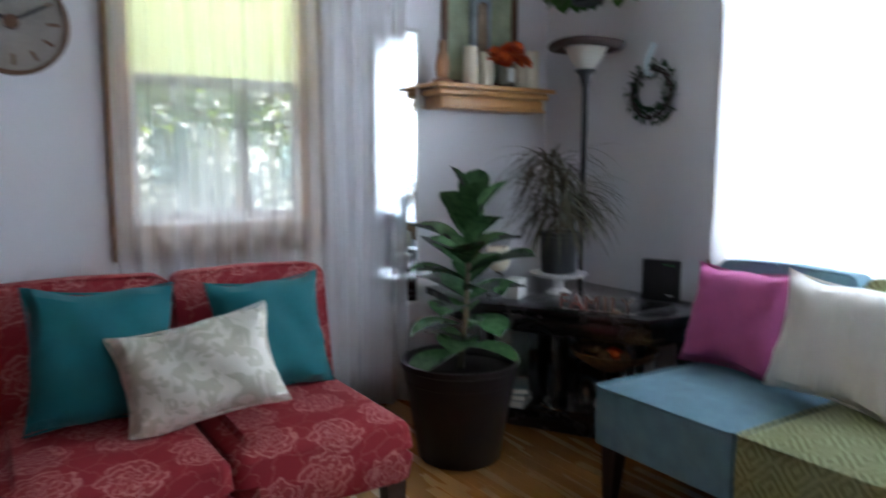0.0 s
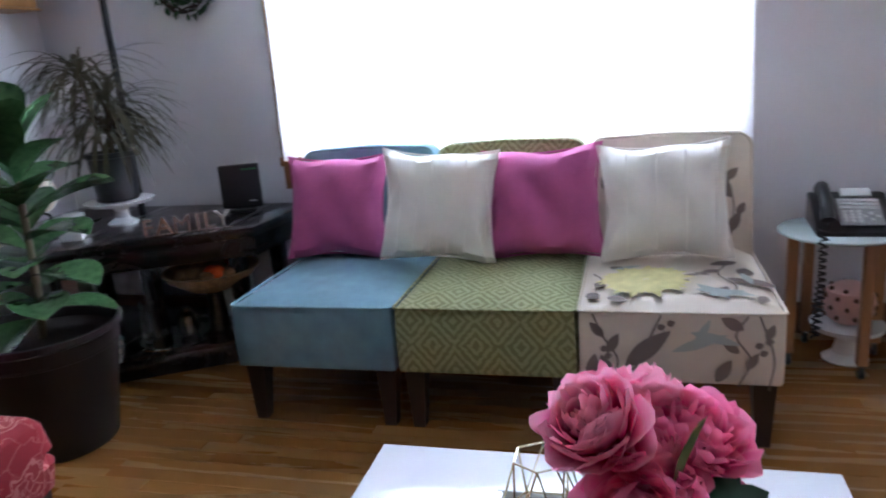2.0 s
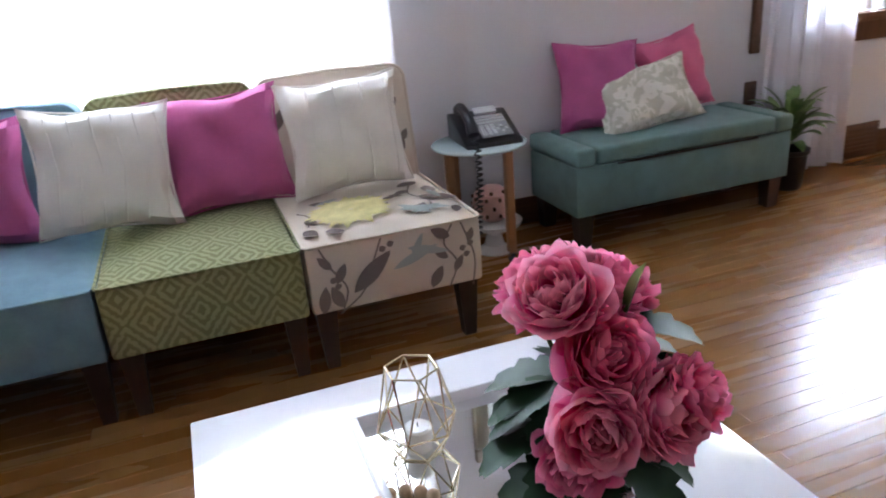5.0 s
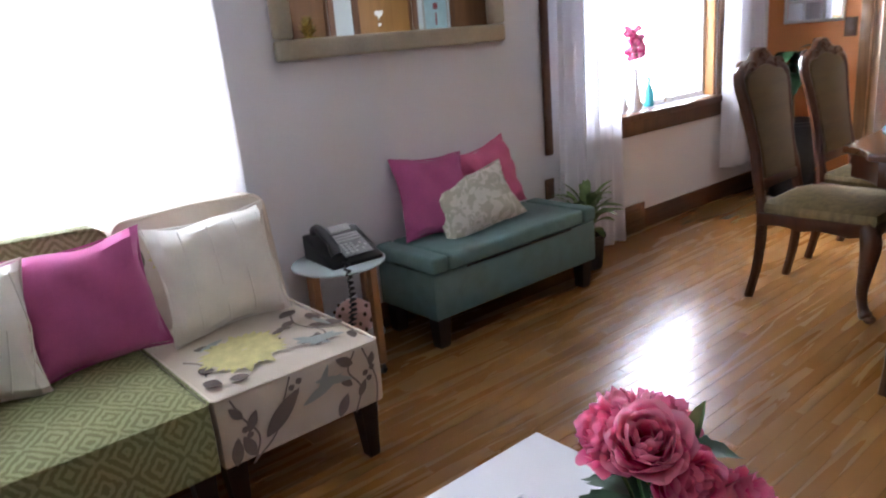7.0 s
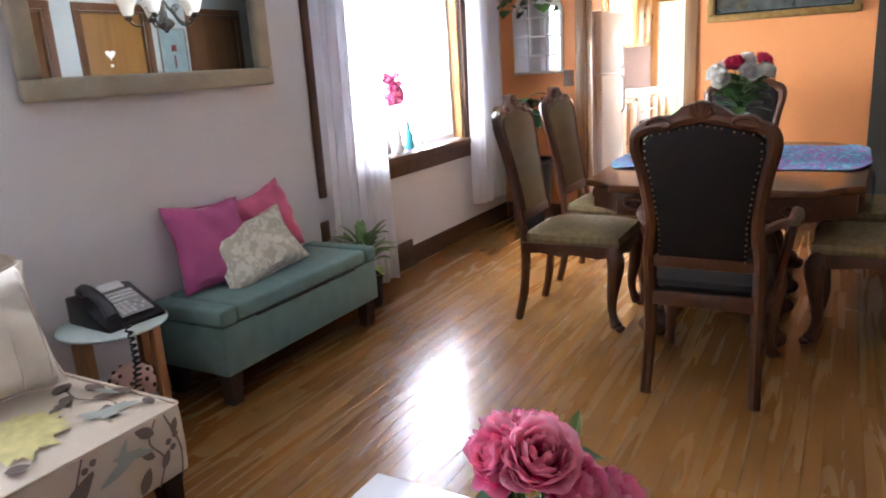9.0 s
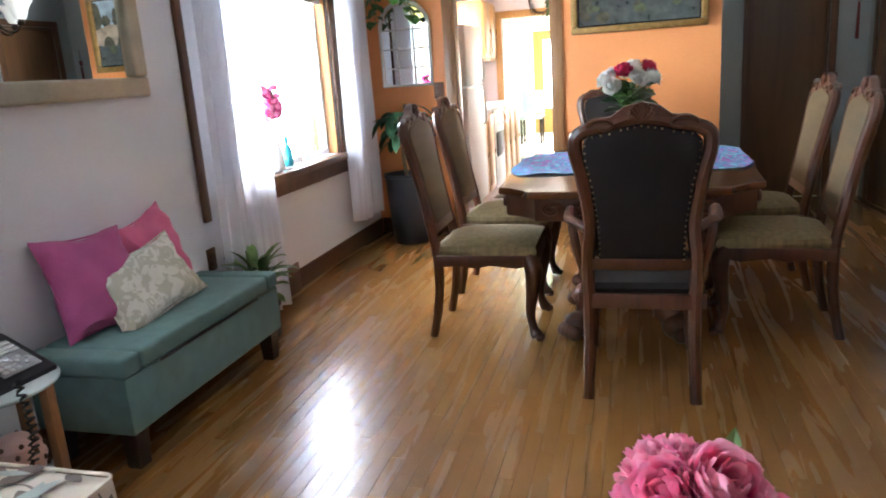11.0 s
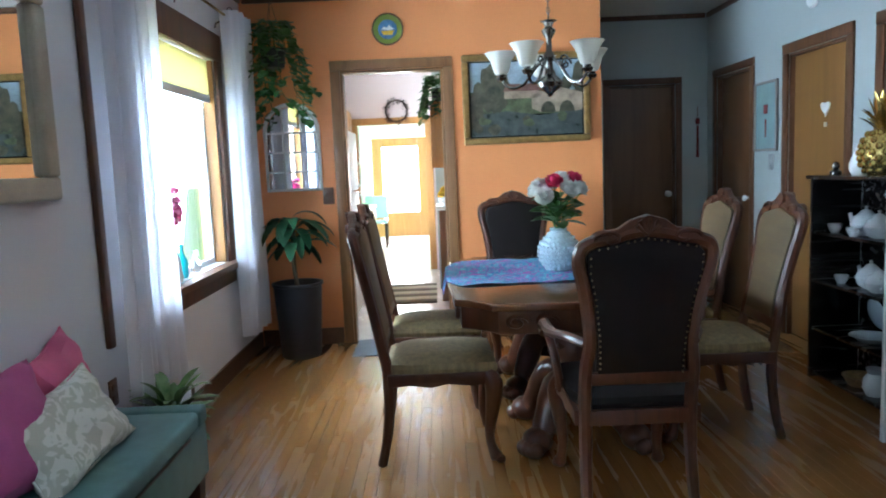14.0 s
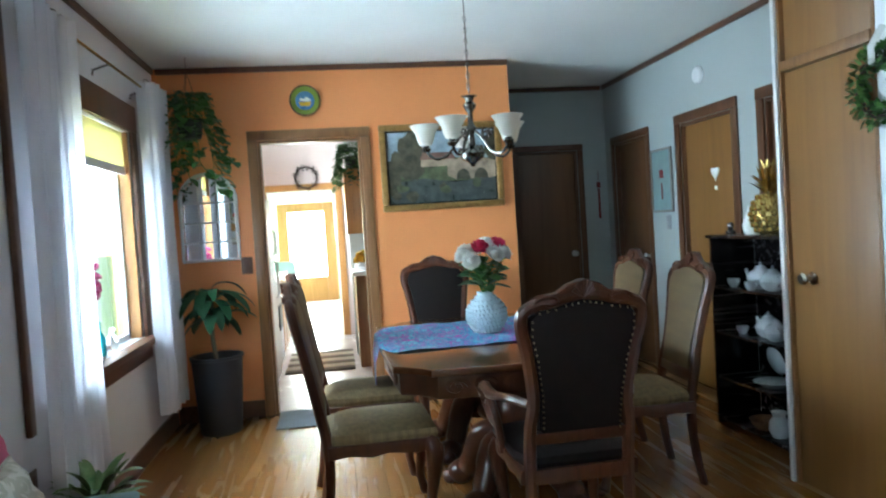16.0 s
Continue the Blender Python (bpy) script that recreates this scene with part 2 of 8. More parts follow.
def petal_blend(name, base, middle, tip):
    """A silk petal dyed deep at the root and pale along its edge."""
    m, nt, n, l, b = nodes_of(name)
    uv, sep, ns, tc = n.new("ShaderNodeUVMap"), n.new("ShaderNodeSeparateXYZ"), n.new("ShaderNodeTexNoise"), n.new("ShaderNodeTexCoord")
    geo = n.new("ShaderNodeNewGeometry")
    uv.uv_map = "petal_length"
    ns.inputs["Scale"].default_value = 60
    l.new(uv.outputs[0], sep.inputs[0])
    l.new(tc.outputs["Object"], ns.inputs["Vector"])
    op = math_chain(n, l)
    r = ramp(n, [(0.16, base), (0.50, middle), (0.86, tip)])
    l.new(op("ADD", op("ADD", op("MULTIPLY", sep.outputs[1], 0.72), op("MULTIPLY", ns.outputs[0], 0.2)), op("MULTIPLY", geo.outputs["Random Per Island"], 0.2)), r.inputs[0])
    l.new(r.outputs[0], b.inputs["Base Color"])
    b.inputs["Roughness"].default_value = 0.6
    thin, mix = n.new("ShaderNodeBsdfTranslucent"), n.new("ShaderNodeMixShader")
    mix.inputs[0].default_value = 0.48
    l.new(r.outputs[0], thin.inputs[0])
    l.new(b.outputs[0], mix.inputs[1])
    l.new(thin.outputs[0], mix.inputs[2])
    l.new(mix.outputs[0], n["Material Output"].inputs[0])
    return m


M = {}
M["wall"] = plain("white_wall_paint", (0.74, 0.73, 0.76), 0.6, vary=0.04, scale=1.5, grain=90, bump=0.12)
M["orange"] = plain("orange_wall_paint", (0.78, 0.30, 0.10), 0.55, vary=0.06, scale=1.3, grain=90, bump=0.12)
# dark colour for the unseen east wall, picked to cut bounced light
M["terracotta"] = plain("bounce_damping_paint", (0.20, 0.085, 0.055), 0.6, vary=0.06, scale=1.3, grain=90, bump=0.12)
M["hall"] = plain("pale_blue_wall_paint", (0.40, 0.43, 0.42), 0.6, vary=0.04, scale=1.5, grain=90, bump=0.1)
M["ceiling"] = plain("ceiling_paint", (0.82, 0.83, 0.80), 0.7, vary=0.05, scale=1.2, grain=60, bump=0.2)
M["pinkish"] = plain("kitchen_pink_paint", (0.78, 0.68, 0.70), 0.6, vary=0.04, scale=1.5)
M["green_paint"] = plain("green_porch_paint", (0.25, 0.62, 0.28), 0.6, vary=0.06, scale=2)
M["oak"] = wood("oak_strip_floor", (0.222, 0.096, 0.0245), (0.272, 0.123, 0.032), 0.26, axis=1, scale=9, coat=0.25, per_object=0.08, bump=0.012)
M["sub"] = plain("floor_gap", (0.09, 0.04, 0.014), 0.6, vary=0.2)
M["trim"] = wood("dark_trim_wood", (0.055, 0.022, 0.010), (0.16, 0.07, 0.032), 0.4, axis=1, scale=20)
M["trim_up"] = wood("dark_upright_trim_wood", (0.055, 0.022, 0.010), (0.16, 0.07, 0.032), 0.4, axis=2, scale=20)
M["casing"] = wood("honey_casing_wood", (0.17, 0.075, 0.026), (0.32, 0.16, 0.06), 0.4, axis=2, scale=18)
M["pine"] = wood("pine_wood", (0.42, 0.195, 0.06), (0.62, 0.33, 0.12), 0.35, axis=2, scale=14)
M["door"] = wood("dark_door_veneer", (0.095, 0.042, 0.017), (0.17, 0.080, 0.033), 0.4, axis=2, scale=9)
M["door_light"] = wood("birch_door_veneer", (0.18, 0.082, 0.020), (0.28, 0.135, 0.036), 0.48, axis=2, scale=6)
M["mahogany"] = wood("carved_mahogany", (0.036, 0.010, 0.0045), (0.105, 0.031, 0.011), 0.30, axis=2, scale=11, coat=0.3)
M["tabletop"] = wood("polished_table_wood", (0.065, 0.024, 0.010), (0.17, 0.068, 0.027), 0.18, axis=1, scale=10, coat=0.6)
M["dark_leg"] = wood("espresso_leg_wood", (0.010, 0.004, 0.003), (0.035, 0.014, 0.010), 0.35, axis=2)
M["black_wood"] = wood("black_stained_wood", (0.008, 0.007, 0.008), (0.022, 0.018, 0.018), 0.25, axis=0, coat=0.4)
M["beech"] = wood("beech_leg_wood", (0.25, 0.11, 0.045), (0.42, 0.20, 0.085), 0.4, axis=2)
M["teal_chair"] = plain("dusty_teal_upholstery", (0.15, 0.27, 0.33), 0.85, vary=0.16, scale=14, grain=240, bump=0.3, sheen=0.08)
M["diamond"] = diamond_fabric("green_diamond_upholstery", (0.185, 0.19, 0.075), (0.30, 0.315, 0.15))
M["floral"] = plain("cream_linen_upholstery", (0.66, 0.57, 0.47), 0.85, vary=0.06, scale=10, grain=240, bump=0.3, sheen=0.08)
M["print_grey"] = plain("printed_taupe_leaf", (0.20, 0.155, 0.135), 0.85, vary=0.15, grain=240)
M["print_blue"] = plain("printed_bluegrey_leaf", (0.40, 0.43, 0.40), 0.85, vary=0.1, grain=240)
M["print_lime"] = plain("printed_lime_bloom", (0.66, 0.59, 0.27), 0.85, vary=0.15, scale=30, grain=240)
M["red_chair"] = blossom_fabric("red_blossom_upholstery", (0.26, 0.006, 0.014), (0.50, 0.17, 0.15))
M["bench"] = plain("sea_green_linen", (0.13, 0.225, 0.215), 0.9, vary=0.12, scale=16, grain=260, bump=0.35, sheen=0.08)
M["pink"] = plain("magenta_cotton", (0.50, 0.10, 0.27), 0.85, vary=0.12, scale=9, grain=220, bump=0.25, sheen=0.08)
M["coral"] = plain("coral_pink_cotton", (0.66, 0.13, 0.26), 0.85, vary=0.12, scale=9, grain=220, bump=0.25, sheen=0.08)
M["cream"] = plain("ivory_cotton", (0.86, 0.82, 0.75), 0.85, vary=0.06, scale=9, grain=220, bump=0.25)
M["turquoise"] = plain("turquoise_cotton", (0.004, 0.125, 0.145), 0.8, vary=0.14, scale=9, grain=220, bump=0.25, sheen=0.05)
M["damask"] = damask("cream_damask", (0.74, 0.71, 0.63), (0.56, 0.54, 0.44))
M["sheer"] = sheer("white_sheer_voile", (0.95, 0.95, 0.97), 0.56)
M["voile"] = sheer("white_cotton_voile", (0.92, 0.92, 0.95), 0.10)
M["drape_cloth"] = sheer("white_drape_cotton", (0.88, 0.88, 0.93), 0.03)
# translucent yellow for the added sheet that glows in the upper sash
M["pale_sheet"] = sheer("pale_yellow_sheet", (0.88, 0.92, 0.60), 0.28)
M["cloth_panel"] = sheer("cream_roller_shade", (0.66, 0.60, 0.33), 0.0)
M["white_gloss"] = plain("white_lacquer", (0.82, 0.83, 0.86), 0.07, vary=0.02, scale=2, bump=0.0, coat=0.5)
M["white"] = plain("white_ceramic", (0.80, 0.80, 0.79), 0.25, vary=0.03, bump=0.02)
M["white_plastic"] = plain("white_paint_metal", (0.75, 0.75, 0.74), 0.35, vary=0.03, bump=0.02)
M["black"] = plain("black_plastic", (0.012, 0.012, 0.014), 0.35, vary=0.2)
M["grey"] = plain("grey_plastic", (0.30, 0.30, 0.31), 0.4, vary=0.1)
M["light_grey"] = plain("light_grey_plastic", (0.55, 0.56, 0.56), 0.4, vary=0.06)
M["leather"] = plain("dark_brown_leather", (0.010, 0.006, 0.005), 0.58, vary=0.25, scale=20, grain=180, bump=0.25, spec=0.25)
M["stripe"] = plain("olive_gold_stripe_fabric", (0.20, 0.143, 0.062), 0.75, vary=0.35, scale=40, grain=260, bump=0.3, stretch=(1, 1, 0.05))
M["stripe_back"] = plain("tan_stripe_fabric", (0.120, 0.080, 0.034), 0.6, vary=0.25, scale=16, grain=200, bump=0.2, stretch=(0.1, 0.1, 1))
M["brass_nail"] = plain("aged_brass", (0.45, 0.36, 0.22), 0.3, metal=1.0)
M["gold"] = plain("gold_wire", (0.84, 0.74, 0.52), 0.22, metal=1.0)
M["porcelain"] = plain("blue_grey_porcelain", (0.52, 0.55, 0.57), 0.2, vary=0.08, scale=30, bump=0.02)
M["giltframe"] = plain("gilt_frame", (0.32, 0.19, 0.06), 0.38, metal=0.6, vary=0.3, scale=20)
M["champagne"] = plain("champagne_frame", (0.42, 0.38, 0.30), 0.42, metal=0.35, vary=0.15, scale=8)
M["silver"] = plain("silver_metal", (0.62, 0.60, 0.58), 0.2, metal=1.0, vary=0.1)
M["pewter"] = plain("dark_nickel", (0.20, 0.185, 0.17), 0.22, metal=1.0, vary=0.2)
silvered, _, _, _, silver_face = nodes_of("mirror_glass")
silver_face.inputs["Base Color"].default_value = (0.88, 0.90, 0.90, 1)
silver_face.inputs["Metallic"].default_value, silver_face.inputs["Roughness"].default_value = 1.0, 0.004
M["mirror"] = silvered
M["glass"] = clear("clear_glass")
M["frosted"] = plain("frosted_glass_shelf", (0.50, 0.60, 0.60), 0.15, vary=0.04, coat=0.4)
M["milk"] = sheer("alabaster_glass", (0.90, 0.87, 0.80), 0.0)
M["pot"] = plain("brown_glazed_pot", (0.012, 0.007, 0.007), 0.5, vary=0.3, scale=8, coat=0.05, spec=0.35)
M["pot_black"] = plain("charcoal_planter", (0.018, 0.018, 0.021), 0.4, vary=0.2)
M["soil"] = plain("potting_soil", (0.018, 0.011, 0.007), 0.95, vary=0.5, scale=40, bump=0.8)
M["leaf"] = leafy("fiddle_leaf", (0.020, 0.060, 0.022), (0.13, 0.24, 0.10), 0.26)
M["leaf_dark"] = leafy("dark_leaf", (0.010, 0.040, 0.016), (0.035, 0.105, 0.038), 0.52)
M["leaf_spiky"] = leafy("dracaena_leaf", (0.030, 0.034, 0.016), (0.13, 0.105, 0.060), 0.5)
M["leaf_light"] = leafy("variegated_leaf", (0.05, 0.13, 0.03), (0.34, 0.42, 0.16), 0.4)
M["leaf_vine"] = leafy("pothos_leaf", (0.025, 0.085, 0.018), (0.13, 0.25, 0.06), 0.4)
M["stem"] = plain("woody_stem", (0.10, 0.075, 0.04), 0.7, vary=0.3)
M["petal"] = leafy("pink_blossom_petal", (0.52, 0.012, 0.16), (0.93, 0.38, 0.56), 0.6)
M["peony"] = petal_blend("pink_peony_petal", (0.55, 0.006, 0.13), (0.90, 0.045, 0.29), (0.98, 0.33, 0.51))
M["peony_pale"] = petal_blend("pale_peony_petal", (0.60, 0.010, 0.15), (0.93, 0.07, 0.33), (0.99, 0.47, 0.60))
M["petal_white"] = leafy("white_rose_petal", (0.72, 0.70, 0.66), (0.88, 0.86, 0.82), 0.6)
M["petal_red"] = leafy("crimson_rose_petal", (0.50, 0.012, 0.06), (0.72, 0.05, 0.16), 0.6)
M["petal_yellow"] = leafy("yellow_petal", (0.60, 0.32, 0.02), (0.85, 0.60, 0.05), 0.6)
M["petal_orange"] = leafy("orange_petal", (0.55, 0.05, 0.01), (0.82, 0.16, 0.03), 0.6)
M["runner"] = damask("blue_table_runner", (0.04, 0.19, 0.40), (0.46, 0.08, 0.40), 20, (0.20, 0.52, 0.62))
M["magenta_thread"] = plain("magenta_tassel", (0.42, 0.02, 0.16), 0.8)
M["red_thread"] = plain("red_tassel", (0.17, 0.020, 0.020), 0.8)
M["pearl"] = plain("pearl_blue_ceramic", (0.55, 0.66, 0.72), 0.15, vary=0.08, coat=0.5)
M["goldleaf"] = plain("gold_ceramic", (0.55, 0.40, 0.13), 0.25, metal=0.9, vary=0.15)
M["cream_wax"] = plain("ivory_wax", (0.78, 0.70, 0.55), 0.5, vary=0.05)
M["pink_ceramic"] = plain("blush_ceramic", (0.72, 0.45, 0.40), 0.4, vary=0.08)
M["teal_glass"] = plain("turquoise_glass", (0.05, 0.42, 0.48), 0.12, vary=0.06, coat=0.4)
M["bead"] = wood("natural_bead_wood", (0.42, 0.27, 0.15), (0.64, 0.45, 0.28), 0.5, scale=40)
M["wicker"] = plain("woven_wicker", (0.22, 0.12, 0.05), 0.7, vary=0.4, scale=60, bump=0.6)
M["slate_wood"] = plain("weathered_grey_wood", (0.26, 0.235, 0.21), 0.6, vary=0.25, scale=5, stretch=(1, 1, 0.1))
M["tile"] = plain("pale_kitchen_floor", (0.62, 0.52, 0.48), 0.25, vary=0.08, scale=3)
M["mat"] = plain("grey_door_mat", (0.20, 0.22, 0.24), 0.9, vary=0.2, grain=300, bump=0.5)
M["rug_dark"] = plain("brown_rug_stripe", (0.13, 0.10, 0.07), 0.95, vary=0.3, grain=300, bump=0.5)
M["rug_light"] = plain("cream_rug_stripe", (0.42, 0.37, 0.27), 0.95, vary=0.2, grain=300, bump=0.5)
M["grass"] = plain("lawn", (0.10, 0.17, 0.035), 0.9, vary=0.4, scale=0.8, grain=20, bump=0.8)
M["siding"] = plain("pale_house_siding", (0.62, 0.62, 0.58), 0.6, vary=0.06, scale=2)
M["roof"] = plain("grey_roof_shingle", (0.11, 0.10, 0.10), 0.8, vary=0.3, scale=8)
M["tree_leaf"] = leafy("tree_leaf", (0.14, 0.22, 0.03), (0.36, 0.46, 0.10), 0.5)
M["bark"] = plain("tree_bark", (0.09, 0.065, 0.045), 0.9, vary=0.4, scale=12, bump=0.8)
M["paint_sky"] = plain("oil_paint_sky", (0.33, 0.40, 0.46), 0.35, vary=0.4, scale=9)
M["paint_trees"] = plain("oil_paint_foliage", (0.075, 0.066, 0.040), 0.35, vary=0.7, scale=16)
M["paint_field"] = plain("oil_paint_meadow", (0.10, 0.115, 0.055), 0.35, vary=0.6, scale=14)
M["paint_stone"] = plain("oil_paint_stone", (0.36, 0.27, 0.19), 0.35, vary=0.4, scale=14)
M["paint_water"] = plain("oil_paint_water", (0.065, 0.075, 0.07), 0.3, vary=0.5, scale=16)
M["paint_roof"] = plain("oil_paint_roof", (0.19, 0.095, 0.07), 0.35, vary=0.4, scale=14)
M["paint_green"] = plain("pale_green_print", (0.33, 0.38, 0.25), 0.4, vary=0.3, scale=10)
M["aqua_print"] = plain("aqua_print", (0.22, 0.31, 0.31), 0.4, vary=0.15, scale=10)
M["dark_twig"] = plain("dark_twig", (0.05, 0.03, 0.025), 0.9, vary=0.4)
M["green_plate"] = plain("green_plate_glaze", (0.20, 0.26, 0.03), 0.3, vary=0.1)
M["blue_plate"] = plain("blue_plate_glaze", (0.08, 0.20, 0.42), 0.3, vary=0.3, scale=30)
M["led"] = plain("green_led", (0.1, 0.8, 0.2), 0.4)

# ---- mesh helpers ----


def finish(bm, name, material, parent=None, label="", smooth=True):
    bmesh.ops.recalc_face_normals(bm, faces=bm.faces)
    for f in bm.faces:
        f.smooth = smooth
    for e in bm.edges:
        if len(e.link_faces) == 2 and e.calc_face_angle(0) > 0.65:
            e.smooth = False
    me = bpy.data.meshes.new(name)
    bm.to_mesh(me)
    bm.free()
    me.materials.append(M[material])
    ob = new(name, me)
    if parent:
        ob.parent = parent
    if label:
        ob["label"] = label
    return ob


def part(name, bm, material, parent, label=""):
    return finish(bm, name, material, parent, label)


def thing(name, m, label, category, group="", kind=""):
    ob = new(name)
    ob.matrix_world = m
    ob.empty_display_size = 0.1
    return tagged(ob, label, category, group, kind)


def structure(name, bm, material, label="", category=""):
    return tagged(finish(bm, name, material), label, category, kind="structure")


def merge(bm, other, m=None):
    if m is not None:
        bmesh.ops.transform(other, matrix=m, verts=other.verts)
    me = bpy.data.meshes.new("scratch")
    other.to_mesh(me)
    other.free()
    bm.from_mesh(me)
    bpy.data.meshes.remove(me)
    return bm


def box(bm, x0, x1, y0, y1, z0, z1, bevel=0.0, seg=2, m=None):
    b = bmesh.new()
    bmesh.ops.create_cube(b, size=1.0)
    for v in b.verts:
        v.co = Vector(((x0 + x1) / 2 + v.co.x * (x1 - x0), (y0 + y1) / 2 + v.co.y * (y1 - y0), (z0 + z1) / 2 + v.co.z * (z1 - z0)))
    if bevel:
        bmesh.ops.bevel(b, geom=b.edges[:], offset=bevel, segments=seg, profile=0.5, affect="EDGES")
    return merge(bm, b, m)


def one_box(*a, **k):
    return box(bmesh.new(), *a, **k)


def lathe(bm, profile, seg=24, m=None):
    """Turns (radius, height) points round the z axis."""
    b = bmesh.new()
    rings = []
    for r, z in profile:
        if r < 1e-5:
            rings.append([b.verts.new((0, 0, z))])
        else:
            rings.append([b.verts.new((r * math.cos(2 * math.pi * i / seg), r * math.sin(2 * math.pi * i / seg), z)) for i in range(seg)])
    for p, q in zip(rings, rings[1:]):
        for i in range(seg):
            j = (i + 1) % seg
            if len(p) == 1 and len(q) > 1:
                b.faces.new((p[0], q[i], q[j]))
            elif len(q) == 1 and len(p) > 1:
                b.faces.new((p[i], p[j], q[0]))
            elif len(p) > 1:
                b.faces.new((p[i], p[j], q[j], q[i]))
    return merge(bm, b, m)


def turned(profile, seg=24, m=None):
    return lathe(bmesh.new(), profile, seg, m)


def tube(bm, points, radius, seg=8, closed=False, flat=1.0):
    """A round bar along points; radius is a number or one a point."""
    pts = [Vector(p) for p in points]
    rad = radius if isinstance(radius, (list, tuple)) else [radius] * len(pts)
    rings, side = [], None
    for i, p in enumerate(pts):
        a = pts[i - 1] if (i or closed) else p
        c = pts[(i + 1) % len(pts)] if (i + 1 < len(pts) or closed) else p
        d = (c - a).normalized()
        if side is None:
            side = d.orthogonal().normalized()
        side = (side - d * side.dot(d)).normalized()
        up = d.cross(side)
        rings.append([bm.verts.new(p + (side * math.cos(2 * math.pi * k / seg) + up * math.sin(2 * math.pi * k / seg) * flat) * rad[i]) for k in range(seg)])
    pairs = list(zip(rings, rings[1:])) + ([(rings[-1], rings[0])] if closed else [])
    for p, q in pairs:
        for k in range(seg):
            j = (k + 1) % seg
            bm.faces.new((p[k], p[j], q[j], q[k]))
    if not closed:
        bm.faces.new(rings[0][::-1])
        bm.faces.new(rings[-1])
    return bm


def curve(points, steps=6):
    """Points on a smooth line through the given ones."""
    p = [Vector(q) for q in points]
    p = [2 * p[0] - p[1]] + p + [2 * p[-1] - p[-2]]
    out = []
    for i in range(1, len(p) - 2):
        for s in range(steps):
            t = s / steps
            out.append(0.5 * (2 * p[i] + (p[i + 1] - p[i - 1]) * t + (2 * p[i - 1] - 5 * p[i] + 4 * p[i + 1] - p[i + 2]) * t * t
                              + (3 * p[i] - p[i - 1] - 3 * p[i + 1] + p[i + 2]) * t ** 3))
    return out + [p[-2]]


def prism(bm, outline, depth, m=None, bevel=0.0, seg=2):
    """A flat outline of (x, y) raised to a depth along z."""
    b = bmesh.new()
    f = b.faces.new([b.verts.new((x, y, 0)) for x, y in outline])
    top = bmesh.ops.extrude_face_region(b, geom=[f])
    bmesh.ops.translate(b, verts=[v for v in top["geom"] if isinstance(v, bmesh.types.BMVert)], vec=(0, 0, depth))
    if bevel:
        edges = [e for e in b.edges if abs(e.verts[0].co.z - e.verts[1].co.z) < 1e-6]
        bmesh.ops.bevel(b, geom=edges, offset=bevel, segments=seg, profile=0.5, affect="EDGES")
    return merge(bm, b, m)


def ball(bm, c, r, seg=10, squash=(1, 1, 1)):
    b = bmesh.new()
    bmesh.ops.create_uvsphere(b, u_segments=seg, v_segments=max(5, seg // 2 + 1), radius=1)
    return merge(bm, b, Matrix.LocRotScale(c, None, Vector(squash) * r))


def taper(bm, x, y, z0, z1, top, bottom, shift=(0, 0)):
    """A square leg that narrows downwards."""
    lo = [bm.verts.new((x + shift[0] + sx * bottom, y + shift[1] + sy * bottom, z0)) for sx, sy in ((-1, -1), (1, -1), (1, 1), (-1, 1))]
    hi = [bm.verts.new((x + sx * top, y + sy * top, z1)) for sx, sy in ((-1, -1), (1, -1), (1, 1), (-1, 1))]
    bm.faces.new(lo[::-1])
    bm.faces.new(hi)
    for i in range(4):
        bm.faces.new((lo[i], lo[(i + 1) % 4], hi[(i + 1) % 4], hi[i]))
    return bm


def blade(bm, base, way, length, width, droop=0.3, fold=0.25, steps=6, tip=0.15, broad=0.55):
    """A leaf: two strips along a midrib that droops."""
    p, d = Vector(base), Vector(way).normalized()
    rows = []
    for i in range(steps + 1):
        s = i / steps
        side = d.cross(Vector((0, 0, 1)))
        side = side.normalized() if side.length > 1e-3 else Vector((1, 0, 0))
        up = side.cross(d).normalized()
        w = width * (math.sin(math.pi * min(1, s / (2 * broad))) if s < broad else math.cos(math.pi / 2 * (s - broad) / (1 - broad)) ** 0.7) * 0.5 + width * 0.03
        if i == steps:
            w = width * 0.02
        rows.append([bm.verts.new(p - side * w + up * w * fold), bm.verts.new(p), bm.verts.new(p + side * w + up * w * fold)])
        d = (d + Vector((0, 0, -droop / steps))).normalized()
        p = p + d * (length / steps)
    for a, b in zip(rows, rows[1:]):
        for k in (0, 1):
            bm.faces.new((a[k], a[k + 1], b[k + 1], b[k]))
    return bm


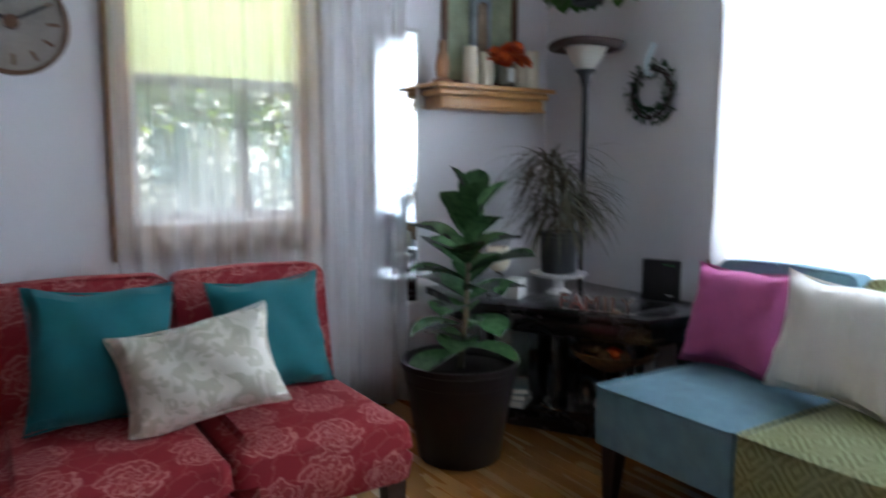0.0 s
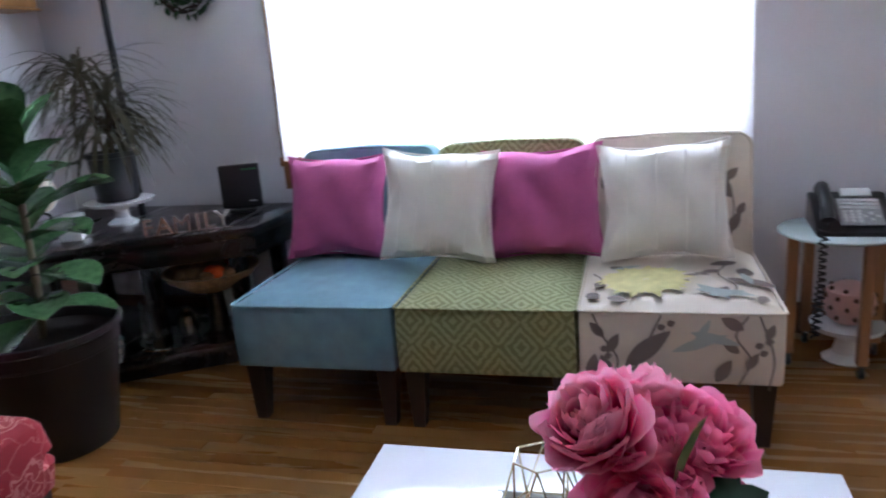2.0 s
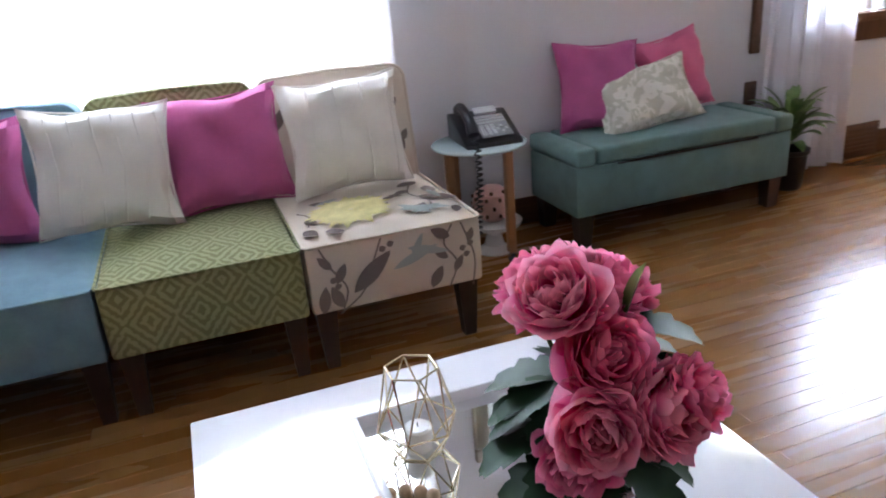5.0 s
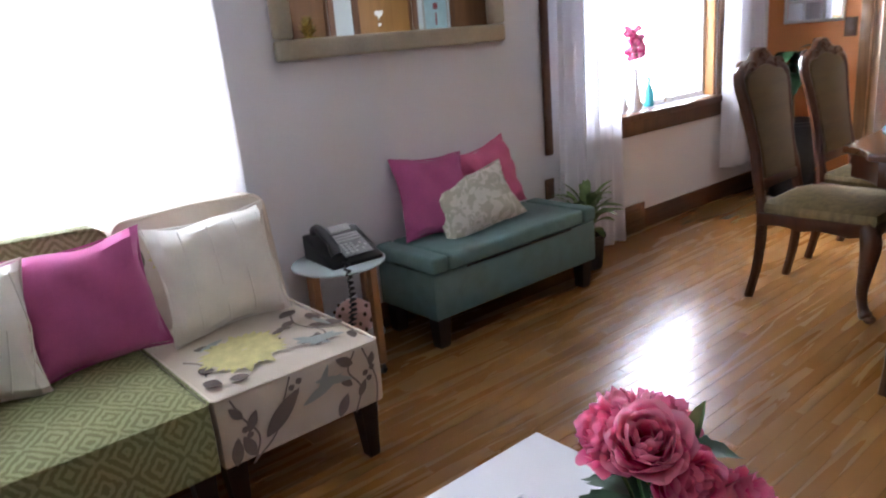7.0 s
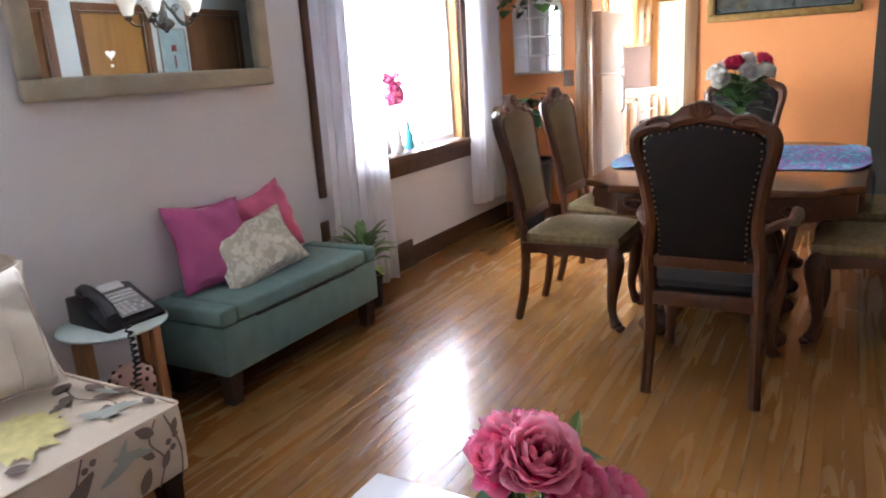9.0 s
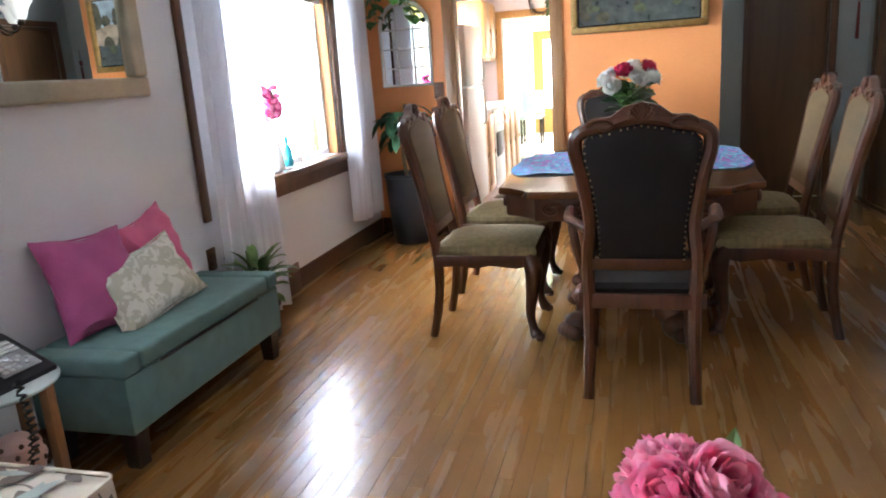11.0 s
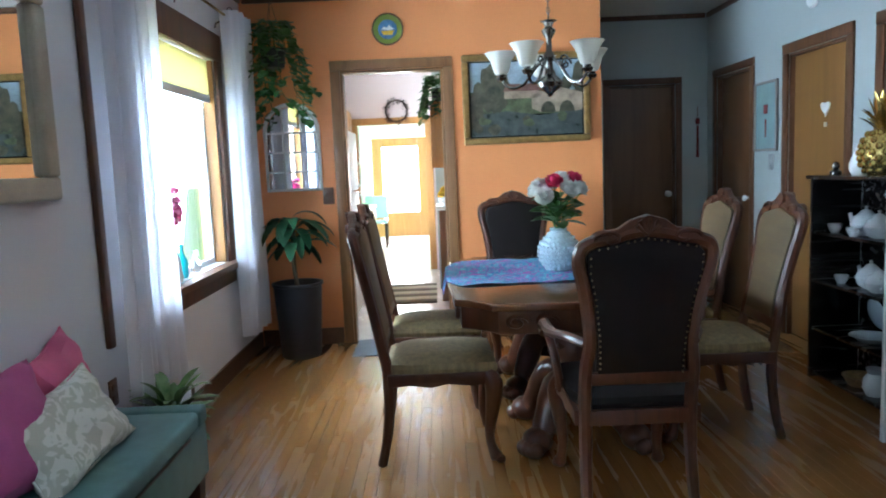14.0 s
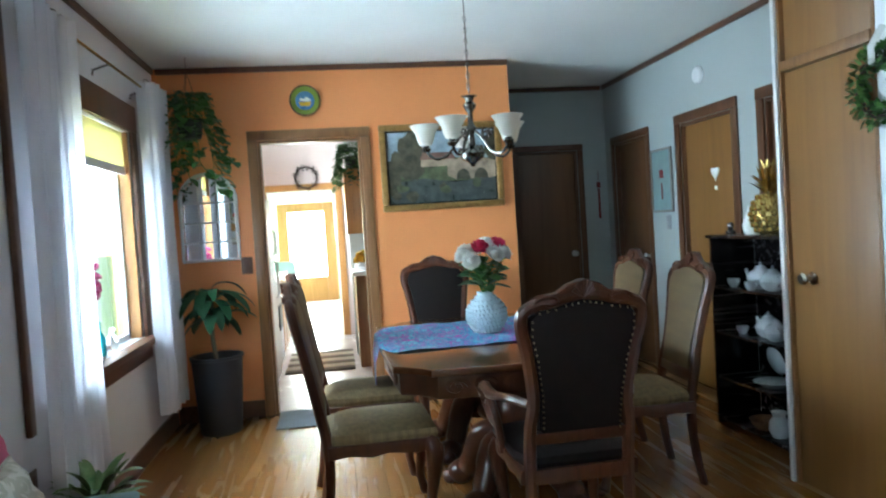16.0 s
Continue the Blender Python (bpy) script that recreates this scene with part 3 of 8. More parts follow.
def pillow(w, h, t, rng, ears=0.115):
    """A stuffed cushion in the x-z plane, its foot at z = 0."""
    bm, n, sides = bmesh.new(), 14, []
    ph = [rng.uniform(0, 6.28) for _ in range(4)]
    for sgn in (-1, 1):
        g = []
        for i in range(n + 1):
            row = []
            for j in range(n + 1):
                u, v = 2 * i / n - 1, 2 * j / n - 1
                full = max(0.0, (1 - u ** 4) * (1 - v ** 4)) ** 0.55
                fold = 0.007 * math.sin(7 * u + 4 * v + ph[0]) * full + 0.006 * math.sin(11 * v - 5 * u + ph[1]) * (1 - full) * full * 4
                x = u * w / 2 * (1 - ears * (1 - v * v)) + 0.006 * math.sin(5 * v + ph[2])
                z = h / 2 + v * h / 2 * (1 - ears * (1 - u * u)) + 0.007 * math.sin(5 * u + ph[3])
                row.append(bm.verts.new((x, sgn * (t / 2 * full + 0.004) + fold, z)))
            g.append(row)
        sides.append(g)
        for i in range(n):
            for j in range(n):
                bm.faces.new((g[i][j], g[i + 1][j], g[i + 1][j + 1], g[i][j + 1]))
    a, b = sides
    for i in range(n):
        for k in (0, n):
            bm.faces.new((a[i][k], a[i + 1][k], b[i + 1][k], b[i][k]))
            bm.faces.new((a[k][i], a[k][i + 1], b[k][i + 1], b[k][i]))
    return bm


def piping(bm, w, h, ears=0.115, r=0.004):
    pts, n = [], 12
    for u0, v0, u1, v1 in ((-1, -1, 1, -1), (1, -1, 1, 1), (1, 1, -1, 1), (-1, 1, -1, -1)):
        for i in range(n):
            u, v = u0 + (u1 - u0) * i / n, v0 + (v1 - v0) * i / n
            pts.append((u * w / 2 * (1 - ears * (1 - v * v)), 0, h / 2 + v * h / 2 * (1 - ears * (1 - u * u))))
    return tube(bm, pts, r, 6, closed=True)


def drape(length, height, folds, depth, rng, steps=90, flare=0.0):
    """A hanging cloth along x, its top at z = height, with uneven folds in y."""
    bm, rows = bmesh.new(), []
    ph = [rng.uniform(0, 6.28) for _ in range(3)]
    for i in range(steps + 1):
        u = i / steps
        col = []
        for j in range(9):
            v = j / 8
            wav = math.sin(2 * math.pi * folds * u + ph[0] + 0.5 * math.sin(5 * u + ph[1])) + 0.35 * math.sin(2 * math.pi * folds * 2.3 * u + ph[2])
            spread = 1 + flare * (1 - v)
            col.append(bm.verts.new(((u - 0.5) * length * spread + 0.01 * math.sin(3 * v + 9 * u), wav * depth * (0.75 + 0.25 * v + 0.1 * math.sin(6 * v + 8 * u)), height * v)))
        rows.append(col)
    for a, b in zip(rows, rows[1:]):
        for j in range(8):
            bm.faces.new((a[j], b[j], b[j + 1], a[j + 1]))
    return bm


def holed(name, axis, at, thick, u0, u1, z0, z1, holes, material, label, category="wall"):
    """A wall in the plane axis = at, with openings (u0, u1, z0, z1) right through it."""
    bm = bmesh.new()
    us = sorted({u0, u1, *[h[0] for h in holes], *[h[1] for h in holes]})
    for a, b in zip(us, us[1:]):
        cuts = sorted((h[2], h[3]) for h in holes if h[0] <= a + 1e-6 and h[1] >= b - 1e-6)
        z = z0
        for lo, hi in cuts + [(z1, z1)]:
            if lo > z + 1e-4:
                if axis == "x":
                    box(bm, min(at, at + thick), max(at, at + thick), a, b, z, lo)
                else:
                    box(bm, a, b, min(at, at + thick), max(at, at + thick), z, lo)
            z = max(z, hi)
    bmesh.ops.remove_doubles(bm, verts=bm.verts, dist=1e-5)
    return structure(name, bm, material, label, category)


# ---- the shell of the house ----
SOFA_WIN = (-0.78, 1.05, 0.80, 2.15)
DINE_WIN = (3.30, 4.80, 0.79, 2.13)
BACK_WIN = (1.45, 2.26, 0.97, 2.10)
KITCH_WIN = (7.35, 8.65, 1.05, 2.10)
holed("wall_west", "x", 0.0, -0.16, -2.16, 9.5, 0, CEIL, [SOFA_WIN, DINE_WIN, KITCH_WIN], "wall", "white painted plaster wall with large window openings")
holed("wall_back", "y", BACK, -0.16, 0.0, 4.66, 0, CEIL, [BACK_WIN], "wall", "white painted plaster wall with one sash window")
holed("wall_orange", "y", ORANGE, 0.12, 0.0, 2.75, 0, CEIL, [(0.74, 1.53, 0, 2.13)], "orange", "orange painted accent wall with a doorway")
holed("wall_hall_end", "y", 6.84, 0.12, 1.60, 4.20, 0, CEIL, [(3.12, 3.75, 0, 2.06)], "hall", "pale blue hall wall around a dark door")
holed("wall_hall_side", "x", 4.06, 0.12, 3.17, 6.84, 0, CEIL, [(5.88, 6.60, 0, 2.08), (4.50, 5.25, 0, 2.08), (3.35, 4.12, 0, 2.08)], "hall", "pale blue hall wall with three doors")
structure("wall_hall_return", one_box(2.63, 2.75, ORANGE + 0.12, 6.84, 0, CEIL), "hall", "pale wall behind the orange wall's end", "wall")
holed("wall_closet", "x", 3.50, 0.10, 2.05, 3.17, 0, CEIL, [(2.50, 3.14, 0, 2.62)], "wall", "white partition wall around a closet door")
structure("wall_closet_end", one_box(3.60, 4.06, 3.07, 3.17, 0, CEIL), "wall", "white end of the closet partition", "wall")
structure("wall_closet_south", one_box(3.50, 4.66, 1.95, 2.05, 0, CEIL), "wall", "white closet side wall", "wall")
# unseen wall closes the room; its dark colour holds down the bounce
holed("wall_east", "x", 4.50, 0.16, BACK, 1.95, 0, CEIL, [], "terracotta", "unseen closing wall, dark terracotta to cut bounced light")
holed("wall_kitchen_end", "y", 9.5, 0.12, -0.1, 2.6, 0, CEIL, [(0.43, 1.32, 0, 1.95)], "pinkish", "pale pink kitchen wall above a wooden opening")
structure("wall_kitchen_side", one_box(2.2, 2.3, ORANGE + 0.12, 9.5, 0, CEIL), "hall", "pale blue kitchen wall", "wall")
structure("wall_kitchen_stub", one_box(1.44, 2.2, 7.9, 8.0, 0, CEIL), "hall", "pale blue kitchen wall stub", "wall")
structure("wall_porch_left", one_box(-0.35, -0.25, 9.62, 14.3, 0, CEIL), "green_paint", "green painted porch wall", "wall")
# the opening is added only to let the porch fill lamp in
holed("wall_porch_right", "x", 1.75, 0.10, 9.62, 14.3, 0, CEIL, [(12.05, 13.55, 0.95, 1.95)], "pinkish", "pale porch wall with an added side opening for fill light")
holed("wall_porch_end", "y", 14.3, 0.12, -0.35, 1.85, 0, CEIL, [(0.15, 1.30, 0.0, 2.0)], "pinkish", "pale porch wall around a glazed door")
structure("ceiling", one_box(-0.16, 4.66, -2.16, 14.42, CEIL, CEIL + 0.12), "ceiling", "matt off-white plaster ceiling", "ceiling")
structure("subfloor", one_box(-0.35, 4.66, -2.16, ORANGE + 0.06, -0.12, -0.012), "sub", "dark underfloor below the oak strips", "floor")
structure("wall_hall_backing", one_box(4.24, 4.32, 3.0, 7.1, -0.1, CEIL), "wall", "plain wall closing the rooms behind the hall doors", "wall")
structure("wall_hall_rear", one_box(2.7, 4.24, 7.02, 7.1, -0.1, CEIL), "wall", "plain wall closing the room behind the hall door", "wall")
structure("floor_thresholds", one_box(4.06, 4.24, 3.17, 6.84, -0.1, -0.002), "oak", "oak floor under the hall doors", "floor")
structure("floor_hall", one_box(2.75, 4.06, ORANGE + 0.06, 6.84, -0.12, 0.0), "oak", "oak hall floor", "floor")
structure("floor_kitchen", one_box(-0.35, 2.75, ORANGE + 0.06, 14.42, -0.12, -0.001), "tile", "pale glossy kitchen floor", "floor")
structure("ground", one_box(-120, 120, -120, 120, -0.62, -0.50), "grass", "sunlit lawn around the house", "ground")


def run(name, axis, at, out, u0, u1, h0, h1, material, label):
    """A strip of trim on a wall."""
    lo, hi = sorted((at, at + out))
    bm = one_box(lo, hi, u0, u1, h0, h1, 0.004) if axis == "x" else one_box(u0, u1, lo, hi, h0, h1, 0.004)
    return structure(name, bm, material, label, "trim")


run("baseboard_west", "x", 0.002, 0.016, 2.9, ORANGE - 0.02, 0, 0.13, "trim", "dark stained wooden baseboard")
run("baseboard_sofa", "x", 0.002, 0.016, BACK + 0.02, 2.9, 0, 0.13, "trim", "dark stained wooden baseboard")
run("baseboard_back", "y", BACK + 0.002, 0.016, 0.02, 4.48, 0, 0.13, "trim", "dark stained wooden baseboard")
run("baseboard_orange", "y", ORANGE - 0.002, -0.016, 0.02, 0.66, 0, 0.13, "trim", "dark stained wooden baseboard")
run("baseboard_orange_right", "y", ORANGE - 0.002, -0.016, 1.61, 2.75, 0, 0.13, "trim", "dark stained wooden baseboard")
run("baseboard_hall", "x", 4.058, -0.016, 5.33, 5.80, 0, 0.13, "trim", "dark stained wooden baseboard")
run("crown_west", "x", 0.002, 0.022, BACK + 0.03, ORANGE - 0.03, CEIL - 0.045, CEIL - 0.002, "trim", "thin dark crown moulding")
run("crown_orange", "y", ORANGE - 0.002, -0.022, 0.03, 2.75, CEIL - 0.045, CEIL - 0.002, "trim", "thin dark crown moulding")
run("crown_hall_end", "y", 6.838, -0.022, 2.76, 4.03, CEIL - 0.045, CEIL - 0.002, "trim", "thin dark crown moulding")
run("crown_hall_side", "x", 4.058, -0.022, 3.18, 6.81, CEIL - 0.045, CEIL - 0.002, "trim", "thin dark crown moulding")
run("crown_back", "y", BACK + 0.002, 0.022, 0.03, 4.48, CEIL - 0.045, CEIL - 0.002, "trim", "thin dark crown moulding")

# wooden strip that hangs down the wall beside the dining curtains
structure("trim_strip", one_box(0.003, 0.03, 2.95, 3.0, 0.65, CEIL - 0.05, 0.006), "trim_up", "dark wooden strip down the wall", "trim")


def window_unit(name, axis, at, inward, u0, u1, z0, z1, casing, stain, label, sash=True, shelf=0.0, first=True):
    """A window in its opening: casing, jambs, sill, sashes and panes. inward: the sign of the way into the room."""
    root = thing(name, Matrix.Identity(4), label, "window", kind="structure")

    def put(part_name, ua, ub, da, db, za, zb, mat, bevel=0.003, lab=""):
        lo, hi = sorted((at + inward * da, at + inward * db))
        bm = one_box(lo, hi, ua, ub, za, zb, bevel) if axis == "x" else one_box(ua, ub, lo, hi, za, zb, bevel)
        return part(part_name, bm, mat, root, lab)

    c = casing
    if c:
        if first:
            put("casing", u0 - c, u0 - 0.002, 0.002, 0.024, z0 - 0.02, z1, stain)
        put("casing", u1 + 0.002, u1 + c, 0.002, 0.024, z0 - 0.02, z1, stain)
        put("head_casing", u0 - (c if first else 0), u1 + c, 0.002, 0.028, z1 + 0.002, z1 + c * 1.6, stain)
        put("sill", u0 - (c if first else 0), u1 + c, -0.15, 0.05 + shelf, z0 - 0.045, z0 - 0.003, stain)
        put("apron", u0 - (c if first else 0), u1 + c, 0.002, 0.022, z0 - 0.15, z0 - 0.048, stain)
    for ua, ub in ((u0 + 0.003, u0 + 0.03), (u1 - 0.03, u1 - 0.003)):
        put("jamb", ua, ub, -0.15, -0.004, z0, z1 - 0.003, "pine" if stain != "white_plastic" else stain)
    mid = (z0 + z1) / 2 + 0.05
    for za, zb, d in ((z0 + 0.002, mid, -0.09), (mid - 0.03, z1 - 0.004, -0.12)) if sash else ((z0 + 0.002, z1 - 0.004, -0.1),):
        fr = bmesh.new()
        for ua, ub, a, b in ((u0 + 0.032, u1 - 0.032, za, za + 0.035), (u0 + 0.032, u1 - 0.032, zb - 0.035, zb), (u0 + 0.032, u0 + 0.065, za + 0.036, zb - 0.036), (u1 - 0.065, u1 - 0.032, za + 0.036, zb - 0.036)):
            lo, hi = sorted((at + inward * d, at + inward * (d + 0.028)))
            box(fr, lo, hi, ua, ub, a, b, 0.003) if axis == "x" else box(fr, ua, ub, lo, hi, a, b, 0.003)
        part("sash", fr, "white_plastic", root)
        pane = put("pane", u0 + 0.064, u1 - 0.064, d + 0.012, d + 0.016, za + 0.034, zb - 0.034, "glass", 0)
        pane.visible_shadow = False
    return root


window_unit("window_1", "x", 0.0, 1, *SOFA_WIN, 0.055, "casing", "wide window with a slim wooden casing", sash=False)
window_unit("window_2", "x", 0.0, 1, *DINE_WIN, 0.11, "trim_up", "dining window with dark wooden casing and deep sill", sash=False, shelf=0.03, first=False)
window_unit("window_3", "y", BACK, 1, *BACK_WIN, 0.065, "casing", "double hung window with a wooden casing")
window_unit("window_4", "x", 0.0, 1, *KITCH_WIN, 0.07, "casing", "kitchen window over the counter")


def frame_trim(name, axis, at, out, u0, u1, top, width, material, label, depth=0.02):
    """Door casing: two legs and a head."""
    root = thing(name, Matrix.Identity(4), label, "door casing", kind="structure")
    for pn, ua, ub, za, zb in (("casing_leg", u0 - width, u0, 0, top), ("casing_leg", u1, u1 + width, 0, top), ("casing_head", u0 - width, u1 + width, top + 0.001, top + width)):
        lo, hi = sorted((at + out * 0.002, at + out * (depth + (0.003 if pn == "casing_head" else 0))))
        part(pn, one_box(lo, hi, ua, ub, za, zb, 0.005) if axis == "x" else one_box(ua, ub, lo, hi, za, zb, 0.005), material, root)
    return root


def jambs(name, axis, a0, a1, u0, u1, top, material):
    bm = bmesh.new()
    for ua, ub, za, zb in ((u0 + 0.001, u0 + 0.02, 0, top - 0.021), (u1 - 0.02, u1 - 0.001, 0, top - 0.021), (u0 + 0.001, u1 - 0.001, top - 0.02, top - 0.001)):
        box(bm, a0, a1, ua, ub, za, zb, 0.002) if axis == "x" else box(bm, ua, ub, a0, a1, za, zb, 0.002)
    return structure(name, bm, material, "wooden door lining", "trim")


frame_trim("door_frame_kitchen", "y", ORANGE, -1, 0.74, 1.53, 2.13, 0.075, "casing", "honey brown wooden casing round the kitchen doorway")
jambs("door_lining_kitchen", "y", ORANGE - 0.002, ORANGE + 0.122, 0.74, 1.53, 2.13, "casing")


def door_leaf(name, axis, at, thick, u0, u1, z1, material, label, knob_u, knob_z, out, knob_mat="silver"):
    root = thing(name, Matrix.Identity(4), label, "door", kind="structure")
    lo, hi = sorted((at, at + thick))
    part("leaf", one_box(lo, hi, u0 + 0.022, u1 - 0.022, 0.008, z1 - 0.022, 0.003) if axis == "x" else one_box(u0 + 0.022, u1 - 0.022, lo, hi, 0.008, z1 - 0.022, 0.003), material, root)
    k = turned([(0, 0), (0.028, 0), (0.03, 0.006), (0.012, 0.012), (0.011, 0.03), (0.024, 0.04), (0.028, 0.052), (0.02, 0.064), (0, 0.067)], 16)
    turn = Matrix.Rotation(radians(90 * out), 4, "Y") if axis == "x" else Matrix.Rotation(radians(-90 * out), 4, "X")
    face = (hi if out > 0 else lo)
    bmesh.ops.transform(k, matrix=Matrix.Translation((face, knob_u, knob_z) if axis == "x" else (knob_u, face, knob_z)) @ turn, verts=k.verts)
    part("door_knob", k, knob_mat, root)
    return root


door_leaf("door_1", "y", 6.86, 0.04, 3.12, 3.75, 2.06, "door", "closed dark brown flush door in the hall", 3.68, 1.02, -1, "white")
frame_trim("door_frame_hall", "y", 6.84, -1, 3.12, 3.75, 2.06, 0.06, "trim_up", "dark wooden door casing")
jambs("door_lining_hall", "y", 6.838, 6.96, 3.12, 3.75, 2.06, "trim_up")
door_leaf("door_2", "x", 4.10, 0.04, 5.88, 6.60, 2.08, "door", "closed dark brown flush door", 5.98, 1.0, -1, "white")
frame_trim("door_frame_side", "x", 4.06, -1, 5.88, 6.60, 2.08, 0.065, "trim_up", "dark wooden door casing")
jambs("door_lining_side", "x", 4.058, 4.18, 5.88, 6.60, 2.08, "trim_up")
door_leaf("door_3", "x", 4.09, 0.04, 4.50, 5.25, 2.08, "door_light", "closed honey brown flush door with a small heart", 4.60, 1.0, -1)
frame_trim("door_frame_heart", "x", 4.06, -1, 4.50, 5.25, 2.08, 0.075, "trim_up", "dark wooden door casing")
jambs("door_lining_heart", "x", 4.058, 4.18, 4.50, 5.25, 2.08, "trim_up")
door_leaf("door_4", "x", 4.09, 0.04, 3.35, 4.12, 2.08, "door", "closed dark door behind the curio shelf", 3.45, 1.0, -1)
frame_trim("door_frame_curio", "x", 4.06, -1, 3.35, 4.12, 2.08, 0.075, "trim_up", "dark wooden door casing")
jambs("door_lining_curio", "x", 4.058, 4.18, 3.35, 4.12, 2.08, "trim_up")

closet = thing("door_5", Matrix.Identity(4), "honey birch closet door with a polished metal knob", "door", kind="structure")
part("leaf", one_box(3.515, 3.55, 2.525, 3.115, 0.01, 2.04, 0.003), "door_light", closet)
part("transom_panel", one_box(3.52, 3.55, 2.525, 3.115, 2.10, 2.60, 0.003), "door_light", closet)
part("transom_rail", one_box(3.492, 3.55, 2.525, 3.115, 2.045, 2.095, 0.004), "casing", closet)
kb = turned([(0, 0), (0.03, 0), (0.032, 0.006), (0.012, 0.012), (0.011, 0.035), (0.025, 0.045), (0.03, 0.058), (0.022, 0.07), (0, 0.073)], 18)
bmesh.ops.transform(kb, matrix=Matrix.Translation((3.515, 2.965, 1.04)) @ Matrix.Rotation(radians(-90), 4, "Y"), verts=kb.verts)
part("door_knob", kb, "silver", closet, "polished metal knob")
jambs("door_lining_closet", "x", 3.497, 3.602, 2.50, 3.14, 2.62, "casing")
structure("trim_closet_edge", one_box(3.485, 3.498, 3.143, 3.17, 0, CEIL - 0.002, 0.003), "white_plastic", "white painted corner trim of the closet wall", "trim")

# small fittings on the walls
def wall_plate(name, m, w, h, mat, label, cat):
    root = thing(name, m, label, cat)
    part("cover", one_box(-w / 2, w / 2, -0.008, 0, -h / 2, h / 2, 0.003), mat, root)
    for s in (-1, 1):
        part("rocker", one_box(-w * 0.28, w * 0.28, -0.013, -0.008, s * h * 0.2 - h * 0.11, s * h * 0.2 + h * 0.11, 0.002), mat, root)
    return root


wall_plate("light_switch", pose(0.60, ORANGE, 1.18), 0.085, 0.13, "trim_up", "dark brown switch plate on the orange wall", "switch")
wall_plate("wall_outlet", pose(0.0, 2.98, 0.45, 0, 0, 90), 0.075, 0.12, "trim_up", "dark brown outlet plate above the bench", "outlet")
wall_plate("hall_switch", pose(4.06, 5.52, 1.30, 0, 0, -90), 0.08, 0.12, "grey", "grey switch plate beside a door", "switch")
vent = thing("floor_vent", Matrix.Identity(4), "brown metal heating vent in the baseboard", "vent")
part("vent_cover", one_box(0.018, 0.034, 3.56, 3.88, 0.0, 0.19, 0.004), "trim", vent)
for i in range(6):
    part("louvre", one_box(0.034, 0.039, 3.59, 3.85, 0.035 + i * 0.024, 0.044 + i * 0.024, 0.001), "trim", vent)

# ---- living room: seating ----


def slipper_chair(name, m, w, material, label, group="", soft=0.0):
    """An armless chair that faces +x, its middle at y = 0: wrapped seat, leaning back, four tapered legs."""
    root = thing(name, m, label, "chair", group)
    h = w / 2 - 0.004
    s = bmesh.new()
    bmesh.ops.create_cube(s, size=1)
    bmesh.ops.subdivide_edges(s, edges=s.edges[:], cuts=9, use_grid_fill=True)
    for v in s.verts:
        u, t = v.co.x * 2, v.co.y * 2
        x, y = 0.255 + v.co.x * 0.76, v.co.y * 2 * h
        z = 0.205 + (v.co.z + 0.5) * 0.217
        if v.co.z > 0.49:
            z += 0.032 * max(0, (1 - u ** 4) * (1 - t ** 4)) ** 0.7
        if v.co.z > -0.49 and v.co.z < 0.49:
            k = 1 - abs(v.co.z) * 2
            x += (0.006 + 0.3 * soft) * k * (1 if u > 0.99 else 0)
            y += 0.25 * soft * k * (t if abs(t) > 0.99 else 0)
        v.co = (x, y, z)
    bmesh.ops.bevel(s, geom=[e for e in s.edges if e.calc_face_angle(0) > 1.0], offset=max(0.012, soft), segments=5 if soft else 2, profile=0.5, affect="EDGES")
    part("seat", s, material, root)
    rim = 0.422
    pts = []
    for cx, cy, a0 in ((0.635 - 0.02, h - 0.02, 0), (-0.125 + 0.02, h - 0.02, 90), (-0.125 + 0.02, -h + 0.02, 180), (0.635 - 0.02, -h + 0.02, 270)):
        for k in range(4):
            a = radians(a0 + k * 30)
            pts.append((cx + 0.021 * math.cos(a), cy + 0.021 * math.sin(a), rim + 0.002))
    if not soft:
        part("seat_welt", tube(bmesh.new(), pts, 0.005, 6, closed=True), material, root)
    # leaning back with rounded top corners
    b = bmesh.new()
    out = [(-h, 0.20)]
    for k in range(6):
        a = radians(180 - k * 18)
        out.append((-h + 0.05 + 0.05 * math.cos(a), 0.84 - 0.05 + 0.05 * math.sin(a)))
    out += [(0, 0.848)] + [(-y, z) for y, z in out[:0:-1]] + [(h, 0.20)]
    prism(b, [(y, z) for y, z in out], 0.11, bevel=0.016, seg=3)
    lean = Matrix(((0, 0, 1, 0), (1, 0, 0, 0), (0, 1, 0, 0), (0, 0, 0, 1)))
    bmesh.ops.transform(b, matrix=lean, verts=b.verts)
    for v in b.verts:
        v.co.x += -0.03 - 0.21 * (v.co.z - 0.2)
    part("backrest", b, material, root)
    welt = [(0.084 - 0.21 * (z - 0.2) - 0.004, y * 0.985, z) for y, z in out]
    part("back_welt", tube(bmesh.new(), welt, 0.005, 6), material, root)
    for x, y, sx in ((0.575, h - 0.045, 0.014), (0.575, -h + 0.045, 0.014), (-0.03, h - 0.055, -0.03), (-0.03, -h + 0.055, -0.03)):
        part("leg", taper(bmesh.new(), x, y, 0, 0.21, 0.034, 0.020, (sx, 0)), "dark_leg", root)
    return root


